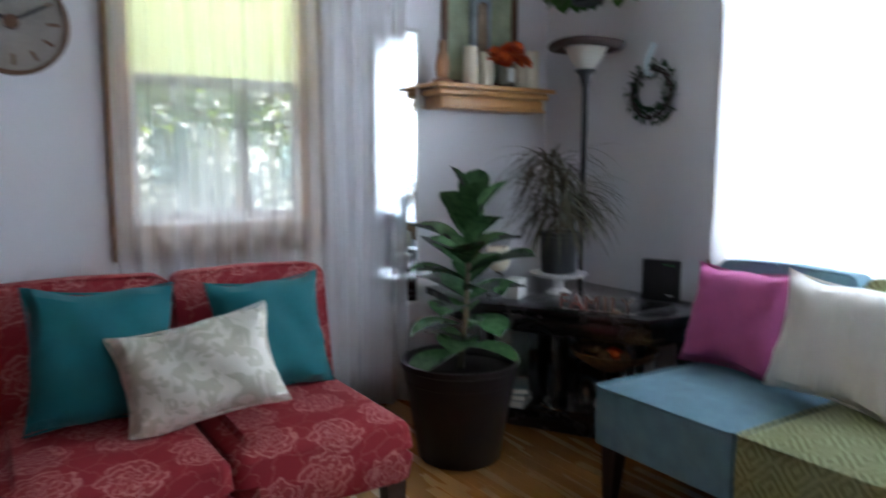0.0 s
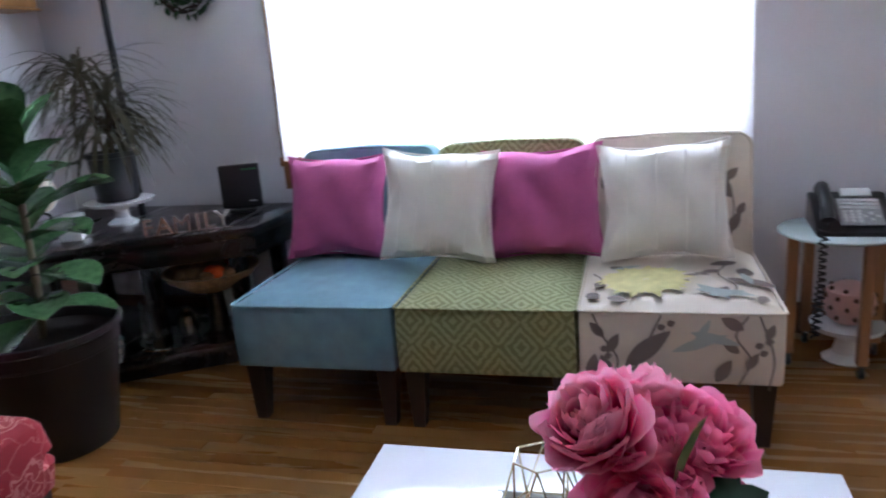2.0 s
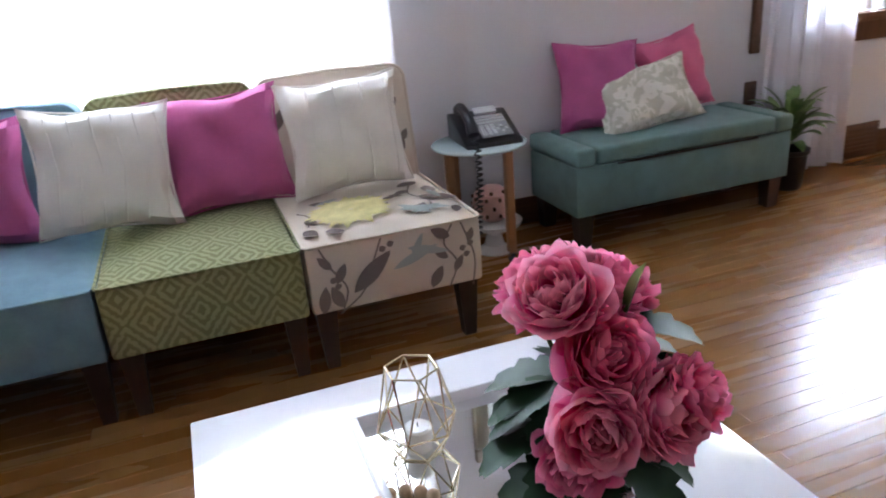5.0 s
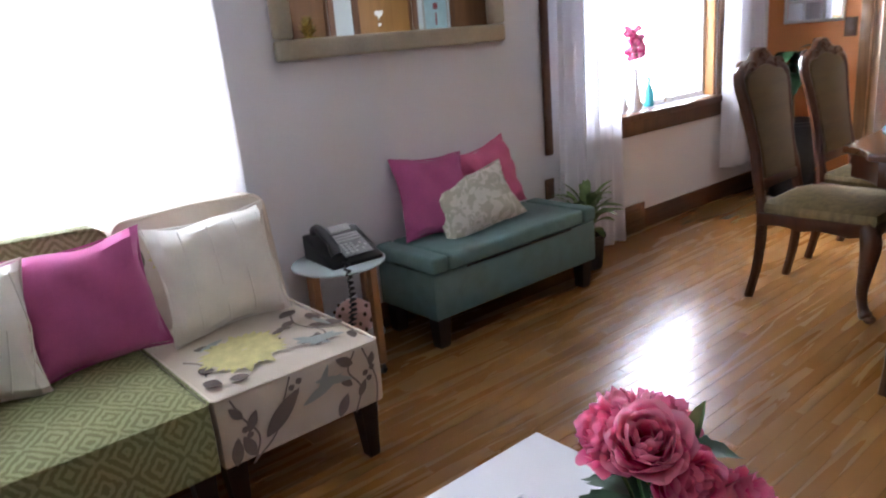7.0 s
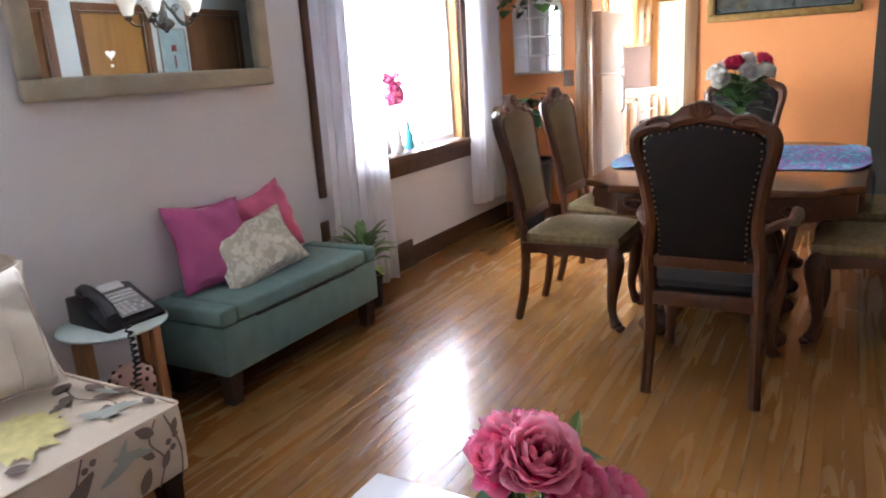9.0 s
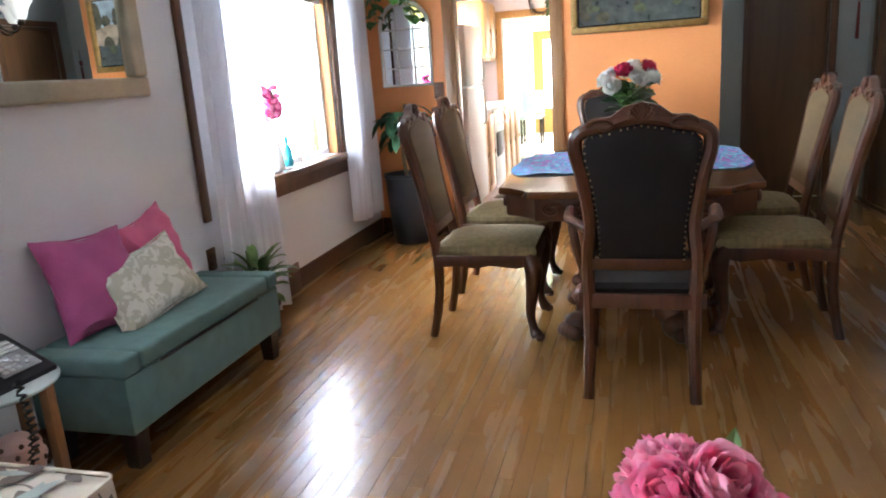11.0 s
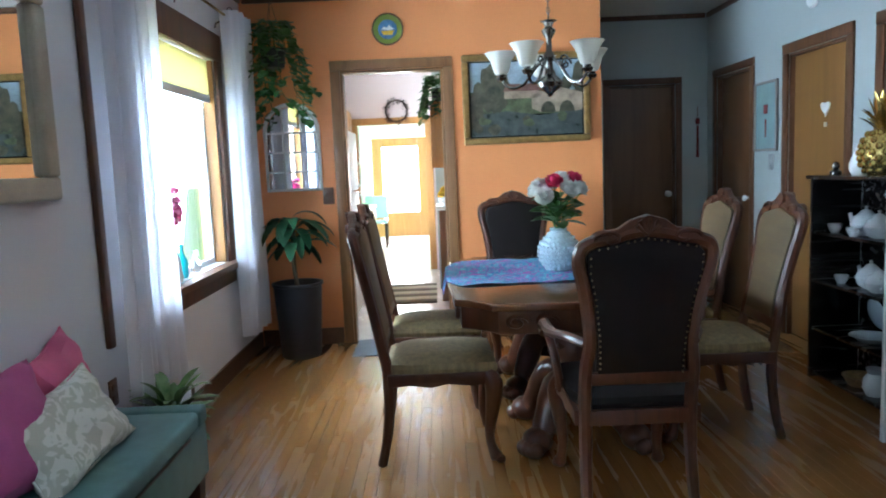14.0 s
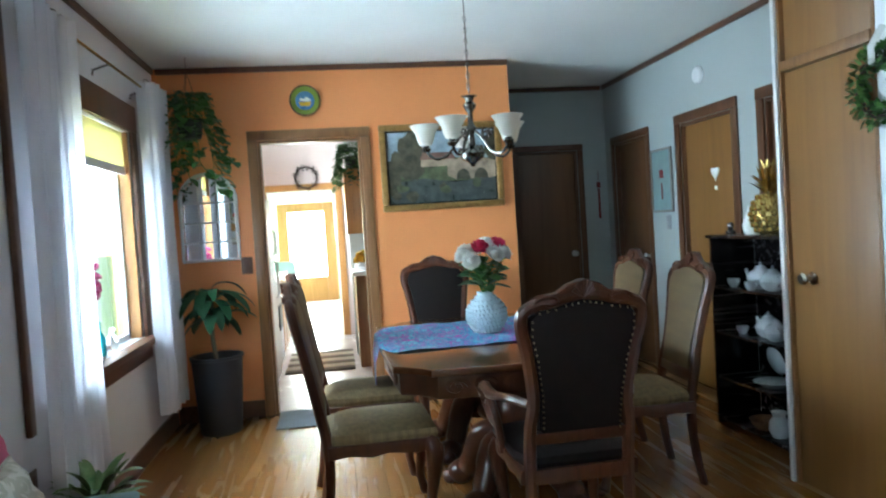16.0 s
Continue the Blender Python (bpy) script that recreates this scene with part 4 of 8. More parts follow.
SOFA_GROUP = "slipper chairs under the window"
slipper_chair("slipper_chair", pose(0.30, -0.345, 0), 0.572, "teal_chair", "dusty teal upholstered armless chair with dark tapered legs", SOFA_GROUP)
slipper_chair("slipper_chair", pose(0.30, 0.228, 0), 0.572, "diamond", "green diamond-patterned armless chair with dark tapered legs", SOFA_GROUP)
floral = slipper_chair("slipper_chair", pose(0.30, 0.80, 0), 0.572, "floral", "cream armless chair printed with grey leaves and yellow blooms", SOFA_GROUP)


def print_shape(bm, put, pts, lift=0.0):
    """A printed figure laid on a surface: a fan of the outline round its middle."""
    c = (sum(p[0] for p in pts) / len(pts), sum(p[1] for p in pts) / len(pts))
    mid = bm.verts.new(put(*c))
    ring = [bm.verts.new(put(*p)) for p in pts]
    for i in range(len(ring)):
        bm.faces.new((mid, ring[i], ring[(i + 1) % len(ring)]))


layer = itertools.count(1)


def print_leaf(bm, put_on, x, y, ang, length, width):
    a, lift = radians(ang), 0.00006 * next(layer)

    def put(p, q):
        return put_on(p, q, lift)

    pts = []
    for s in range(11):
        t = s / 10
        pts.append((t * length, width * math.sin(math.pi * t) ** 0.8 * (1 - 0.3 * t)))
    pts += [(p[0], -p[1]) for p in pts[-2:0:-1]]
    print_shape(bm, put, [(x + p * math.cos(a) - q * math.sin(a), y + p * math.sin(a) + q * math.cos(a)) for p, q in pts])


def print_stem(bm, put, pts, w):
    line = curve([(p[0], p[1], 0) for p in pts], 5)
    rows = []
    for i, p in enumerate(line):
        d = (line[min(i + 1, len(line) - 1)] - line[max(i - 1, 0)]).normalized()
        rows.append([bm.verts.new(put(p.x - d.y * w, p.y + d.x * w)), bm.verts.new(put(p.x + d.y * w, p.y - d.x * w))])
    for a, b in zip(rows, rows[1:]):
        bm.faces.new((a[0], a[1], b[1], b[0]))


def on_front(a, b, lift=0.0):
    return (0.6495 + lift, a, b + 0.022)


def on_top(a, b, lift=0.0):
    u, t = (b - 0.255) / 0.38, a / 0.282
    return (b, a, 0.4278 + lift + 0.032 * max(0, (1 - u ** 4) * (1 - t ** 4)) ** 0.7)


def on_back(a, b, lift=0.0):
    return (0.0835 + lift - 0.21 * (b - 0.2), a, b)


grey, blue, lime = bmesh.new(), bmesh.new(), bmesh.new()
print_stem(grey, on_front, [(-0.19, 0.19), (-0.17, 0.26), (-0.21, 0.33), (-0.24, 0.40)], 0.003)
print_stem(grey, on_front, [(0.16, 0.19), (0.19, 0.27), (0.15, 0.34), (0.18, 0.40)], 0.003)
for x, y, a, ln, w in ((-0.15, 0.24, 42, 0.17, 0.032), (-0.19, 0.20, 110, 0.08, 0.022), (-0.20, 0.28, 62, 0.07, 0.018), (-0.21, 0.33, 130, 0.06, 0.016), (-0.25, 0.19, 80, 0.09, 0.022),
                       (0.17, 0.36, 150, 0.07, 0.020), (0.18, 0.24, 60, 0.06, 0.016), (0.16, 0.29, 140, 0.06, 0.016), (0.23, 0.33, 70, 0.05, 0.015), (0.10, 0.20, 60, 0.08, 0.022)):
    print_leaf(grey, on_front, x, y, a, ln, w)
for x, y, a, ln, w in ((-0.02, 0.29, 20, 0.16, 0.018), (0.03, 0.35, -15, 0.14, 0.016), (0.04, 0.30, 65, 0.10, 0.014)):
    print_leaf(blue, on_front, x, y, a, ln, w)
for x, y in ((-0.22, 0.29), (0.20, 0.31), (-0.06, 0.36)):
    for dx, dy in ((0, 0), (0.026, 0.012), (0.012, -0.022)):
        print_leaf(grey, on_front, x + dx, y + dy, 20, 0.024, 0.012)
print_stem(grey, on_front, [(-0.20, 0.18), (-0.12, 0.24), (-0.08, 0.33), (-0.05, 0.40)], 0.003)
print_stem(grey, on_front, [(0.24, 0.18), (0.25, 0.28), (0.21, 0.40)], 0.003)
print_stem(grey, on_top, [(0.14, 0.56), (0.17, 0.48), (0.13, 0.38), (0.16, 0.28)], 0.003)
print_stem(grey, on_top, [(-0.24, 0.50), (-0.22, 0.42), (-0.25, 0.34)], 0.003)
for x, y, a, ln, w in ((0.19, 0.46, -30, 0.12, 0.034), (0.10, 0.57, -60, 0.09, 0.026), (0.14, 0.52, 170, 0.08, 0.024), (0.15, 0.42, 20, 0.09, 0.026), (0.24, 0.54, 110, 0.06, 0.02), (-0.26, 0.52, 60, 0.07, 0.022), (-0.20, 0.57, 20, 0.06, 0.02), (0.20, 0.24, 150, 0.10, 0.028), (0.22, 0.30, 100, 0.10, 0.03), (0.03, 0.40, -15, 0.05, 0.016), (0.06, 0.37, 30, 0.05, 0.016), (0.04, 0.44, 160, 0.045, 0.014), (-0.24, 0.44, 60, 0.06, 0.02), (0.14, 0.34, 150, 0.07, 0.022), (-0.2, 0.3, 30, 0.08, 0.022)):
    print_leaf(grey, on_top, x, y, a, ln, w)
for x, y, a, ln, w in ((0.05, 0.52, 10, 0.17, 0.024), (0.06, 0.48, 50, 0.13, 0.02), (0.08, 0.56, -20, 0.12, 0.02), (0.2, 0.36, 80, 0.1, 0.018), (-0.1, 0.3, 160, 0.1, 0.016)):
    print_leaf(blue, on_top, x, y, a, ln, w)
brng = random.Random(3)
for k in range(34):
    a = k * 360 / 34
    r = 0.125 + brng.uniform(-0.02, 0.025)
    print_leaf(lime, on_top, -0.09 + 0.01 * math.cos(radians(a)), 0.44, a, r, 0.024)
for x, y, a, ln, w in ((0.2, 0.50, 60, 0.08, 0.022), (0.21, 0.62, 120, 0.09, 0.024), (0.23, 0.56, 60, 0.05, 0.016), (0.19, 0.68, 45, 0.06, 0.018), (-0.23, 0.66, 70, 0.08, 0.02)):
    print_leaf(grey, on_back, x, y, a, ln, w)
print_stem(grey, on_back, [(0.2, 0.45), (0.22, 0.58), (0.19, 0.72)], 0.003)
for x, y, a, ln, w in ((0.12, 0.70, 150, 0.12, 0.018), (0.1, 0.74, 20, 0.1, 0.016), (-0.05, 0.69, 10, 0.12, 0.016)):
    print_leaf(blue, on_back, x, y, a, ln, w)
for k in range(14):
    print_leaf(lime, on_back, -0.12, 0.70, k * 26, 0.07, 0.013)
tagged(part("leaf_print", grey, "print_grey", floral, "taupe printed leaves and stems"), kind="stuff")
tagged(part("sprig_print", blue, "print_blue", floral, "grey-blue printed sprigs"), kind="stuff")
tagged(part("bloom_print", lime, "print_lime", floral, "yellow-green printed blooms"), kind="stuff")

RED_GROUP = "red blossom chairs"
slipper_chair("red_slipper_chair", pose(1.945, -1.335, 0, 0, 0, 90), 0.57, "red_chair", "red armless chair with pale pink blossom print", RED_GROUP, 0.045)
slipper_chair("red_slipper_chair", pose(2.517, -1.335, 0, 0, 0, 90), 0.57, "red_chair", "red armless chair with pale pink blossom print", RED_GROUP, 0.045)


def cushion(m, w, h, t, mat, label, seed, trim="", pleats=0):
    rng = random.Random(seed)
    root = thing("cushion", m, label, "cushion")
    bm = pillow(w, h, t, rng)
    part("cover", bm, mat, root)
    part("piping", piping(bmesh.new(), w * 1.0, h * 1.0), trim or mat, root)
    if pleats:
        for k in range(pleats):
            u = -0.5 + (k + 0.7) / pleats
            pts = []
            for i in range(9):
                v = -0.85 + 1.7 * i / 8
                uu = 2 * u * 0.9 + (0.12 * (1 - abs(v)) if pleats > 5 else 0.03 * v)
                full = max(0.0, (1 - uu ** 4) * (1 - v ** 4)) ** 0.55
                pts.append((uu * w / 2 * 0.97, -(t / 2 * full + 0.0055), h / 2 + v * h / 2 * 0.97))
            part("stitched_pleat", tube(bmesh.new(), pts, 0.0028, 5), mat, root)
    return root


# four scatter cushions on the chairs; x is outwards from the wall
cushion(pose(0.47, -0.425, 0.452, -16, 0, 90), 0.415, 0.40, 0.15, "pink", "plump magenta cotton cushion leaning on the backrest", 1)
cushion(pose(0.535, -0.012, 0.458, -14, 3, 90), 0.43, 0.405, 0.15, "cream", "ivory cushion with pin-tucked diamond stitching", 2, pleats=6)
cushion(pose(0.475, 0.372, 0.450, -15, -2, 90), 0.43, 0.40, 0.15, "pink", "plump magenta cotton cushion leaning on the backrest", 3)
cushion(pose(0.535, 0.785, 0.462, -14, -2, 90), 0.425, 0.395, 0.15, "cream", "ivory cushion with soft vertical pleats", 4, pleats=4)
# cushions on the red chairs
cushion(pose(2.50, -1.065, 0.452, -16, 2, 178), 0.42, 0.42, 0.15, "turquoise", "turquoise cotton cushion on the red chair", 5)
cushion(pose(1.95, -1.095, 0.452, -16, -1, 186), 0.41, 0.40, 0.15, "turquoise", "turquoise cotton cushion on the red chair", 6)
cushion(pose(2.235, -0.885, 0.470, -20, -10, 172), 0.465, 0.31, 0.14, "damask", "cream oblong cushion with grey-green scroll pattern", 7)

# ---- storage bench ----
bench = thing("storage_bench", pose(0.03, 2.27, 0), "sea-green linen storage bench with short dark legs", "bench")
part("body", one_box(0.0, 0.42, -0.555, 0.555, 0.145, 0.36, 0.008), "bench", bench)
lid = bmesh.new()
box(lid, -0.004, 0.428, -0.46, 0.46, 0.3615, 0.437, 0.02, 3)
part("lid", lid, "bench", bench)
for s in (-1, 1):
    part("end_arm", one_box(-0.004, 0.428, min(s * 0.465, s * 0.56), max(s * 0.465, s * 0.56), 0.3605, 0.437, 0.018, 3), "bench", bench)
# solid black strip stands for the shade in the gap below the lid
part("finger_slot", one_box(0.4215, 0.4245, -0.36, 0.36, 0.352, 0.361), "black", bench)
for x in (0.05, 0.37):
    for y in (-0.50, 0.50):
        part("leg", taper(bmesh.new(), x, y, 0, 0.146, 0.036, 0.028), "dark_leg", bench)
cushion(pose(0.19, 2.00, 0.434, -20, 3, 82), 0.40, 0.40, 0.14, "pink", "magenta cushion leaning on the wall above the bench", 8)
cushion(pose(0.13, 2.48, 0.438, -16, -8, 100), 0.41, 0.38, 0.13, "coral", "coral pink cushion leaning on the wall above the bench", 9)
cushion(pose(0.30, 2.205, 0.434, -30, -10, 84), 0.49, 0.30, 0.13, "damask", "cream oblong cushion with grey-green scroll pattern", 10)

# ---- telephone table ----
stand = thing("side_table", pose(0.26, 1.37, 0), "small round glass side table on beech legs with casters", "side table")
part("top", turned([(0, 0.478), (0.19, 0.478), (0.197, 0.483), (0.197, 0.489), (0.19, 0.494), (0, 0.494)], 40), "frosted", stand, "frosted glass top")
for k in range(4):
    a = radians(20 + 90 * k)
    x, y = 0.165 * math.cos(a), 0.165 * math.sin(a)
    leg = part("leg", one_box(x - 0.017, x + 0.017, y - 0.017, y + 0.017, 0.05, 0.478, 0.004), "beech", stand)
    part("caster_fork", one_box(x - 0.008, x + 0.008, y - 0.012, y + 0.012, 0.028, 0.05, 0.002), "silver", stand)
    w = turned([(0, -0.009), (0.02, -0.009), (0.022, -0.005), (0.022, 0.005), (0.02, 0.009), (0, 0.009)], 16)
    bmesh.ops.transform(w, matrix=Matrix.Translation((x, y, 0.022)) @ Matrix.Rotation(radians(90), 4, "X"), verts=w.verts)
    part("caster_wheel", w, "black", stand)

phone = thing("desk_telephone", pose(0.25, 1.40, 0.494, 0, 0, 86) @ Matrix.Scale(1.2, 4), "black and grey office telephone with a corded handset", "telephone")
body = bmesh.new()
prism(body, [(-0.10, 0.0), (0.11, 0.0), (0.11, 0.012), (-0.06, 0.09), (-0.10, 0.085)], 0.20, bevel=0.006)
bmesh.ops.transform(body, matrix=Matrix(((0, 0, 1, -0.10), (-1, 0, 0, 0), (0, 1, 0, 0), (0, 0, 0, 1))), verts=body.verts)
part("body", body, "black", phone)
slope = Matrix.Translation((0, -0.025, 0.055)) @ Matrix.Rotation(radians(24.5), 4, "X")


def on_phone(bm):
    bmesh.ops.transform(bm, matrix=slope, verts=bm.verts)
    return bm


part("keypad_panel", on_phone(one_box(-0.035, 0.075, -0.07, 0.055, 0.0, 0.004, 0.001)), "grey", phone)
part("display", on_phone(one_box(-0.02, 0.06, 0.062, 0.098, 0.0, 0.009, 0.002)), "light_grey", phone, "grey display")
for r in range(4):
    for c in range(3):
        part("key", on_phone(one_box(-0.027 + c * 0.018, -0.014 + c * 0.018, -0.062 + r * 0.015, -0.051 + r * 0.015, 0.004, 0.008, 0.001)), "light_grey", phone)
for r in range(3):
    part("function_key", on_phone(one_box(-0.03, 0.07, 0.004 + r * 0.016, 0.013 + r * 0.016, 0.004, 0.008, 0.001)), "light_grey", phone)
for a, b in ((0.045, -0.05), (0.06, -0.035), (0.045, -0.02), (0.03, -0.035)):
    part("key", on_phone(one_box(a - 0.005, a + 0.005, b - 0.005, b + 0.005, 0.004, 0.008, 0.001)), "light_grey", phone)
hs = tube(bmesh.new(), curve([(-0.07, 0.09, 0.012), (-0.07, 0.06, 0.036), (-0.07, -0.02, 0.042), (-0.07, -0.07, 0.02)], 5), [0.02] * 4 + [0.017] * 8 + [0.02] * 4, 10)
part("handset", on_phone(hs), "black", phone)
cord = [(-0.07 + 0.012 * math.cos(k * 1.6), -0.12 - 0.02 * math.sin(k / 40 * 3) + 0.006 * math.sin(k * 1.6), 0.06 - k * 0.0048) for k in range(70)]
part("coiled_cord", tube(bmesh.new(), [(x - 0.03, y - 0.09, z) for x, y, z in cord], 0.004, 5), "black", phone)

cakeplate = thing("pedestal_plate", pose(0.25, 1.42, 0), "white ceramic pedestal cake plate on the floor under the table", "cake stand")
globe = thing("lattice_globe", pose(0.25, 1.42, 0.141), "blush pink pierced ceramic globe on the cake plate", "ornament")
part("plate", turned([(0, 0), (0.075, 0), (0.078, 0.006), (0.045, 0.03), (0.032, 0.08), (0.05, 0.11), (0.118, 0.122), (0.125, 0.14), (0.118, 0.14), (0, 0.13)], 30), "white", cakeplate)
gb = turned([(0, 0.0), (0.04, 0.003), (0.075, 0.03), (0.088, 0.075), (0.075, 0.125), (0.04, 0.15), (0.018, 0.157), (0, 0.157)], 28)
part("shell", gb, "pink_ceramic", globe)
for ring, (zz, rr, cnt) in enumerate(((0.04, 0.083, 9), (0.075, 0.0885, 10), (0.11, 0.083, 9), (0.135, 0.064, 7))):
    for k in range(cnt):
        a = 2 * math.pi * (k + 0.5 * (ring % 2)) / cnt
        # solid dark balls imitate the shade inside the globe's holes
        shade_ball = bmesh.new()
        ball(shade_ball, (rr * math.cos(a), rr * math.sin(a), zz), 0.008, 8, (1, 1, 1.2))
        part("piercing", shade_ball, "trim", globe)
# ---- coffee table and what stands on it ----
ctab = thing("coffee_table", pose(2.12, 0.60, 0), "white high-gloss lacquered coffee table", "coffee table")
part("top", one_box(-0.44, 0.44, -0.43, 0.43, 0.365, 0.405, 0.003), "white_gloss", ctab)
for s in (-1, 1):
    part("side_panel", one_box(-0.42, 0.42, min(s * 0.36, s * 0.40), max(s * 0.36, s * 0.40), 0.0, 0.3645, 0.003), "white_gloss", ctab)
part("lower_shelf", one_box(-0.41, 0.41, -0.359, 0.359, 0.10, 0.13, 0.003), "white_gloss", ctab)

tray = thing("mirror_tray", pose(2.06, 0.62, 0.406), "rectangular mirrored tray with a pale rim", "tray")
part("mirror_base", one_box(-0.2, 0.2, -0.165, 0.165, 0.0, 0.008), "mirror", tray)
for a in ((-0.2, 0.2, -0.178, -0.166), (-0.2, 0.2, 0.166, 0.178), (-0.212, -0.201, -0.178, 0.178), (0.201, 0.212, -0.178, 0.178)):
    part("rim", one_box(*a, 0.0, 0.032, 0.002), "white_gloss", tray)

hexa = thing("candle_lantern", pose(1.96, 0.535, 0.414), "gold wire geometric candle lantern", "lantern")


def hex_ring(r, z, turn=0):
    return [Vector((r * math.cos(radians(60 * k + turn)), r * math.sin(radians(60 * k + turn)), z)) for k in range(6)]


rings = [hex_ring(0.038, 0.002), hex_ring(0.068, 0.055, 30), hex_ring(0.044, 0.158)]
for r in rings[:1] + rings[2:]:
    for k in range(6):
        part("wire", tube(bmesh.new(), [r[k], r[(k + 1) % 6]], 0.0018, 6), "gold", hexa)
for k in range(6):
    for a, b in ((rings[0][k], rings[1][k]), (rings[0][(k + 1) % 6], rings[1][k]), (rings[1][k], rings[2][k]), (rings[1][k], rings[2][(k + 1) % 6])):
        part("wire", tube(bmesh.new(), [a, b], 0.0018, 6), "gold", hexa)
    part("wire", tube(bmesh.new(), [rings[1][k], rings[1][(k + 1) % 6]], 0.0018, 6), "gold", hexa)
votive = thing("votive_candle", pose(1.96, 0.535, 0.418), "small white candle in the lantern", "candle")
part("wax", turned([(0, 0), (0.022, 0), (0.024, 0.003), (0.024, 0.04), (0.02, 0.043), (0, 0.041)], 20), "white", votive)
part("wick", tube(bmesh.new(), [(0, 0, 0.04), (0.001, 0, 0.05)], 0.001, 5), "black", votive)

beads = thing("bead_garland", pose(2.17, 0.48, 0.406), "strand of natural wooden beads", "bead garland")
line = curve([(-0.08, -0.08, 0.012), (-0.12, -0.02, 0.012), (-0.08, 0.04, 0.012), (-0.01, 0.01, 0.012), (0.05, -0.03, 0.012), (0.0, -0.09, 0.012), (-0.04, -0.02, 0.03), (0.03, 0.06, 0.03), (0.07, 0.14, 0.03), (0.12, 0.08, 0.012)], 14)
last = None
for p in line:
    if last is None or (p - last).length > 0.0215:
        b = bmesh.new()
        ball(b, p, 0.0112, 10)
        part("bead", b, "bead", beads)
        last = p


def bloom(bm, c, r, rng, layers=4, cup=0.6):
    """A full flower: rings of cupped ruffled petals, the inner ones steep."""
    for k in range(layers):
        s = (k + 1) / layers
        n = 4 + 2 * k
        steep = radians(80 - 62 * s)
        for i in range(n):
            a = 2 * math.pi * (i + rng.uniform(-0.3, 0.3)) / n + k * 0.7
            st = steep + rng.uniform(-0.18, 0.18)
            d = Vector((math.cos(a) * math.cos(st), math.sin(a) * math.cos(st), math.sin(st)))
            side = Vector((-math.sin(a), math.cos(a), 0))
            inn = side.cross(d)
            ln, w = r * (0.62 + 0.40 * s) * rng.uniform(0.88, 1.1), r * (0.30 + 0.26 * s)
            base = Vector(c) + Vector((math.cos(a), math.sin(a), 0)) * r * 0.10 * s - Vector((0, 0, 0.25 * r * s))
            rows = []
            ruff = [rng.uniform(-1, 1) for _ in range(5)]
            for j in range(5):
                t = j / 4
                curl = ln * (0.34 * math.sin(math.pi * 0.75 * t) - 0.28 * max(0, t - 0.6) * 2 * s)
                mid = base + d * ln * t - inn * curl * (-1 if inn.z < 0 else 1) * -0.0 + Vector((math.cos(a), math.sin(a), -0.25)) * curl * 0.55
                wd = w * (0.35 + 0.75 * math.sin(math.pi * (0.08 + 0.66 * t)))
                row = []
                for q, q2 in enumerate((-1, -0.5, 0, 0.5, 1)):
                    edge = 0.10 * r * ruff[q] * (1 if j == 4 else 0.3 if j == 3 else 0)
                    row.append(bm.verts.new(mid + side * wd * q2 - Vector((math.cos(a), math.sin(a), -0.2)) * (q2 * q2 * 0.45 * wd) + d * edge))
                rows.append(row)
            for p, q in zip(rows, rows[1:]):
                for x in range(4):
                    bm.faces.new((p[x], p[x + 1], q[x + 1], q[x]))


def turn_to(bm, c, way):
    q = Vector((0, 0, 1)).rotation_difference(Vector(way))
    bmesh.ops.transform(bm, matrix=Matrix.Translation(c) @ q.to_matrix().to_4x4(), verts=bm.verts)
    return bm


peony = thing("peony_vase", pose(2.255, 0.69, 0.406), "silver textured vase of bright pink peonies", "vase of flowers")
part("vase", turned([(0, 0), (0.04, 0), (0.05, 0.01), (0.058, 0.05), (0.055, 0.09), (0.04, 0.115), (0.045, 0.13), (0.04, 0.13), (0.034, 0.112), (0.0, 0.1)], 24), "silver", peony)
for z in range(5):
    for k in range(12):
        b = bmesh.new()
        a = 2 * math.pi * (k + 0.5 * (z % 2)) / 12
        rr = (0.053, 0.059, 0.06, 0.057, 0.047)[z]
        ball(b, (rr * math.cos(a), rr * math.sin(a), 0.018 + z * 0.022), 0.012, 6, (1, 1, 1.1))
        part("petal_relief", b, "silver", peony)
prng = random.Random(12)


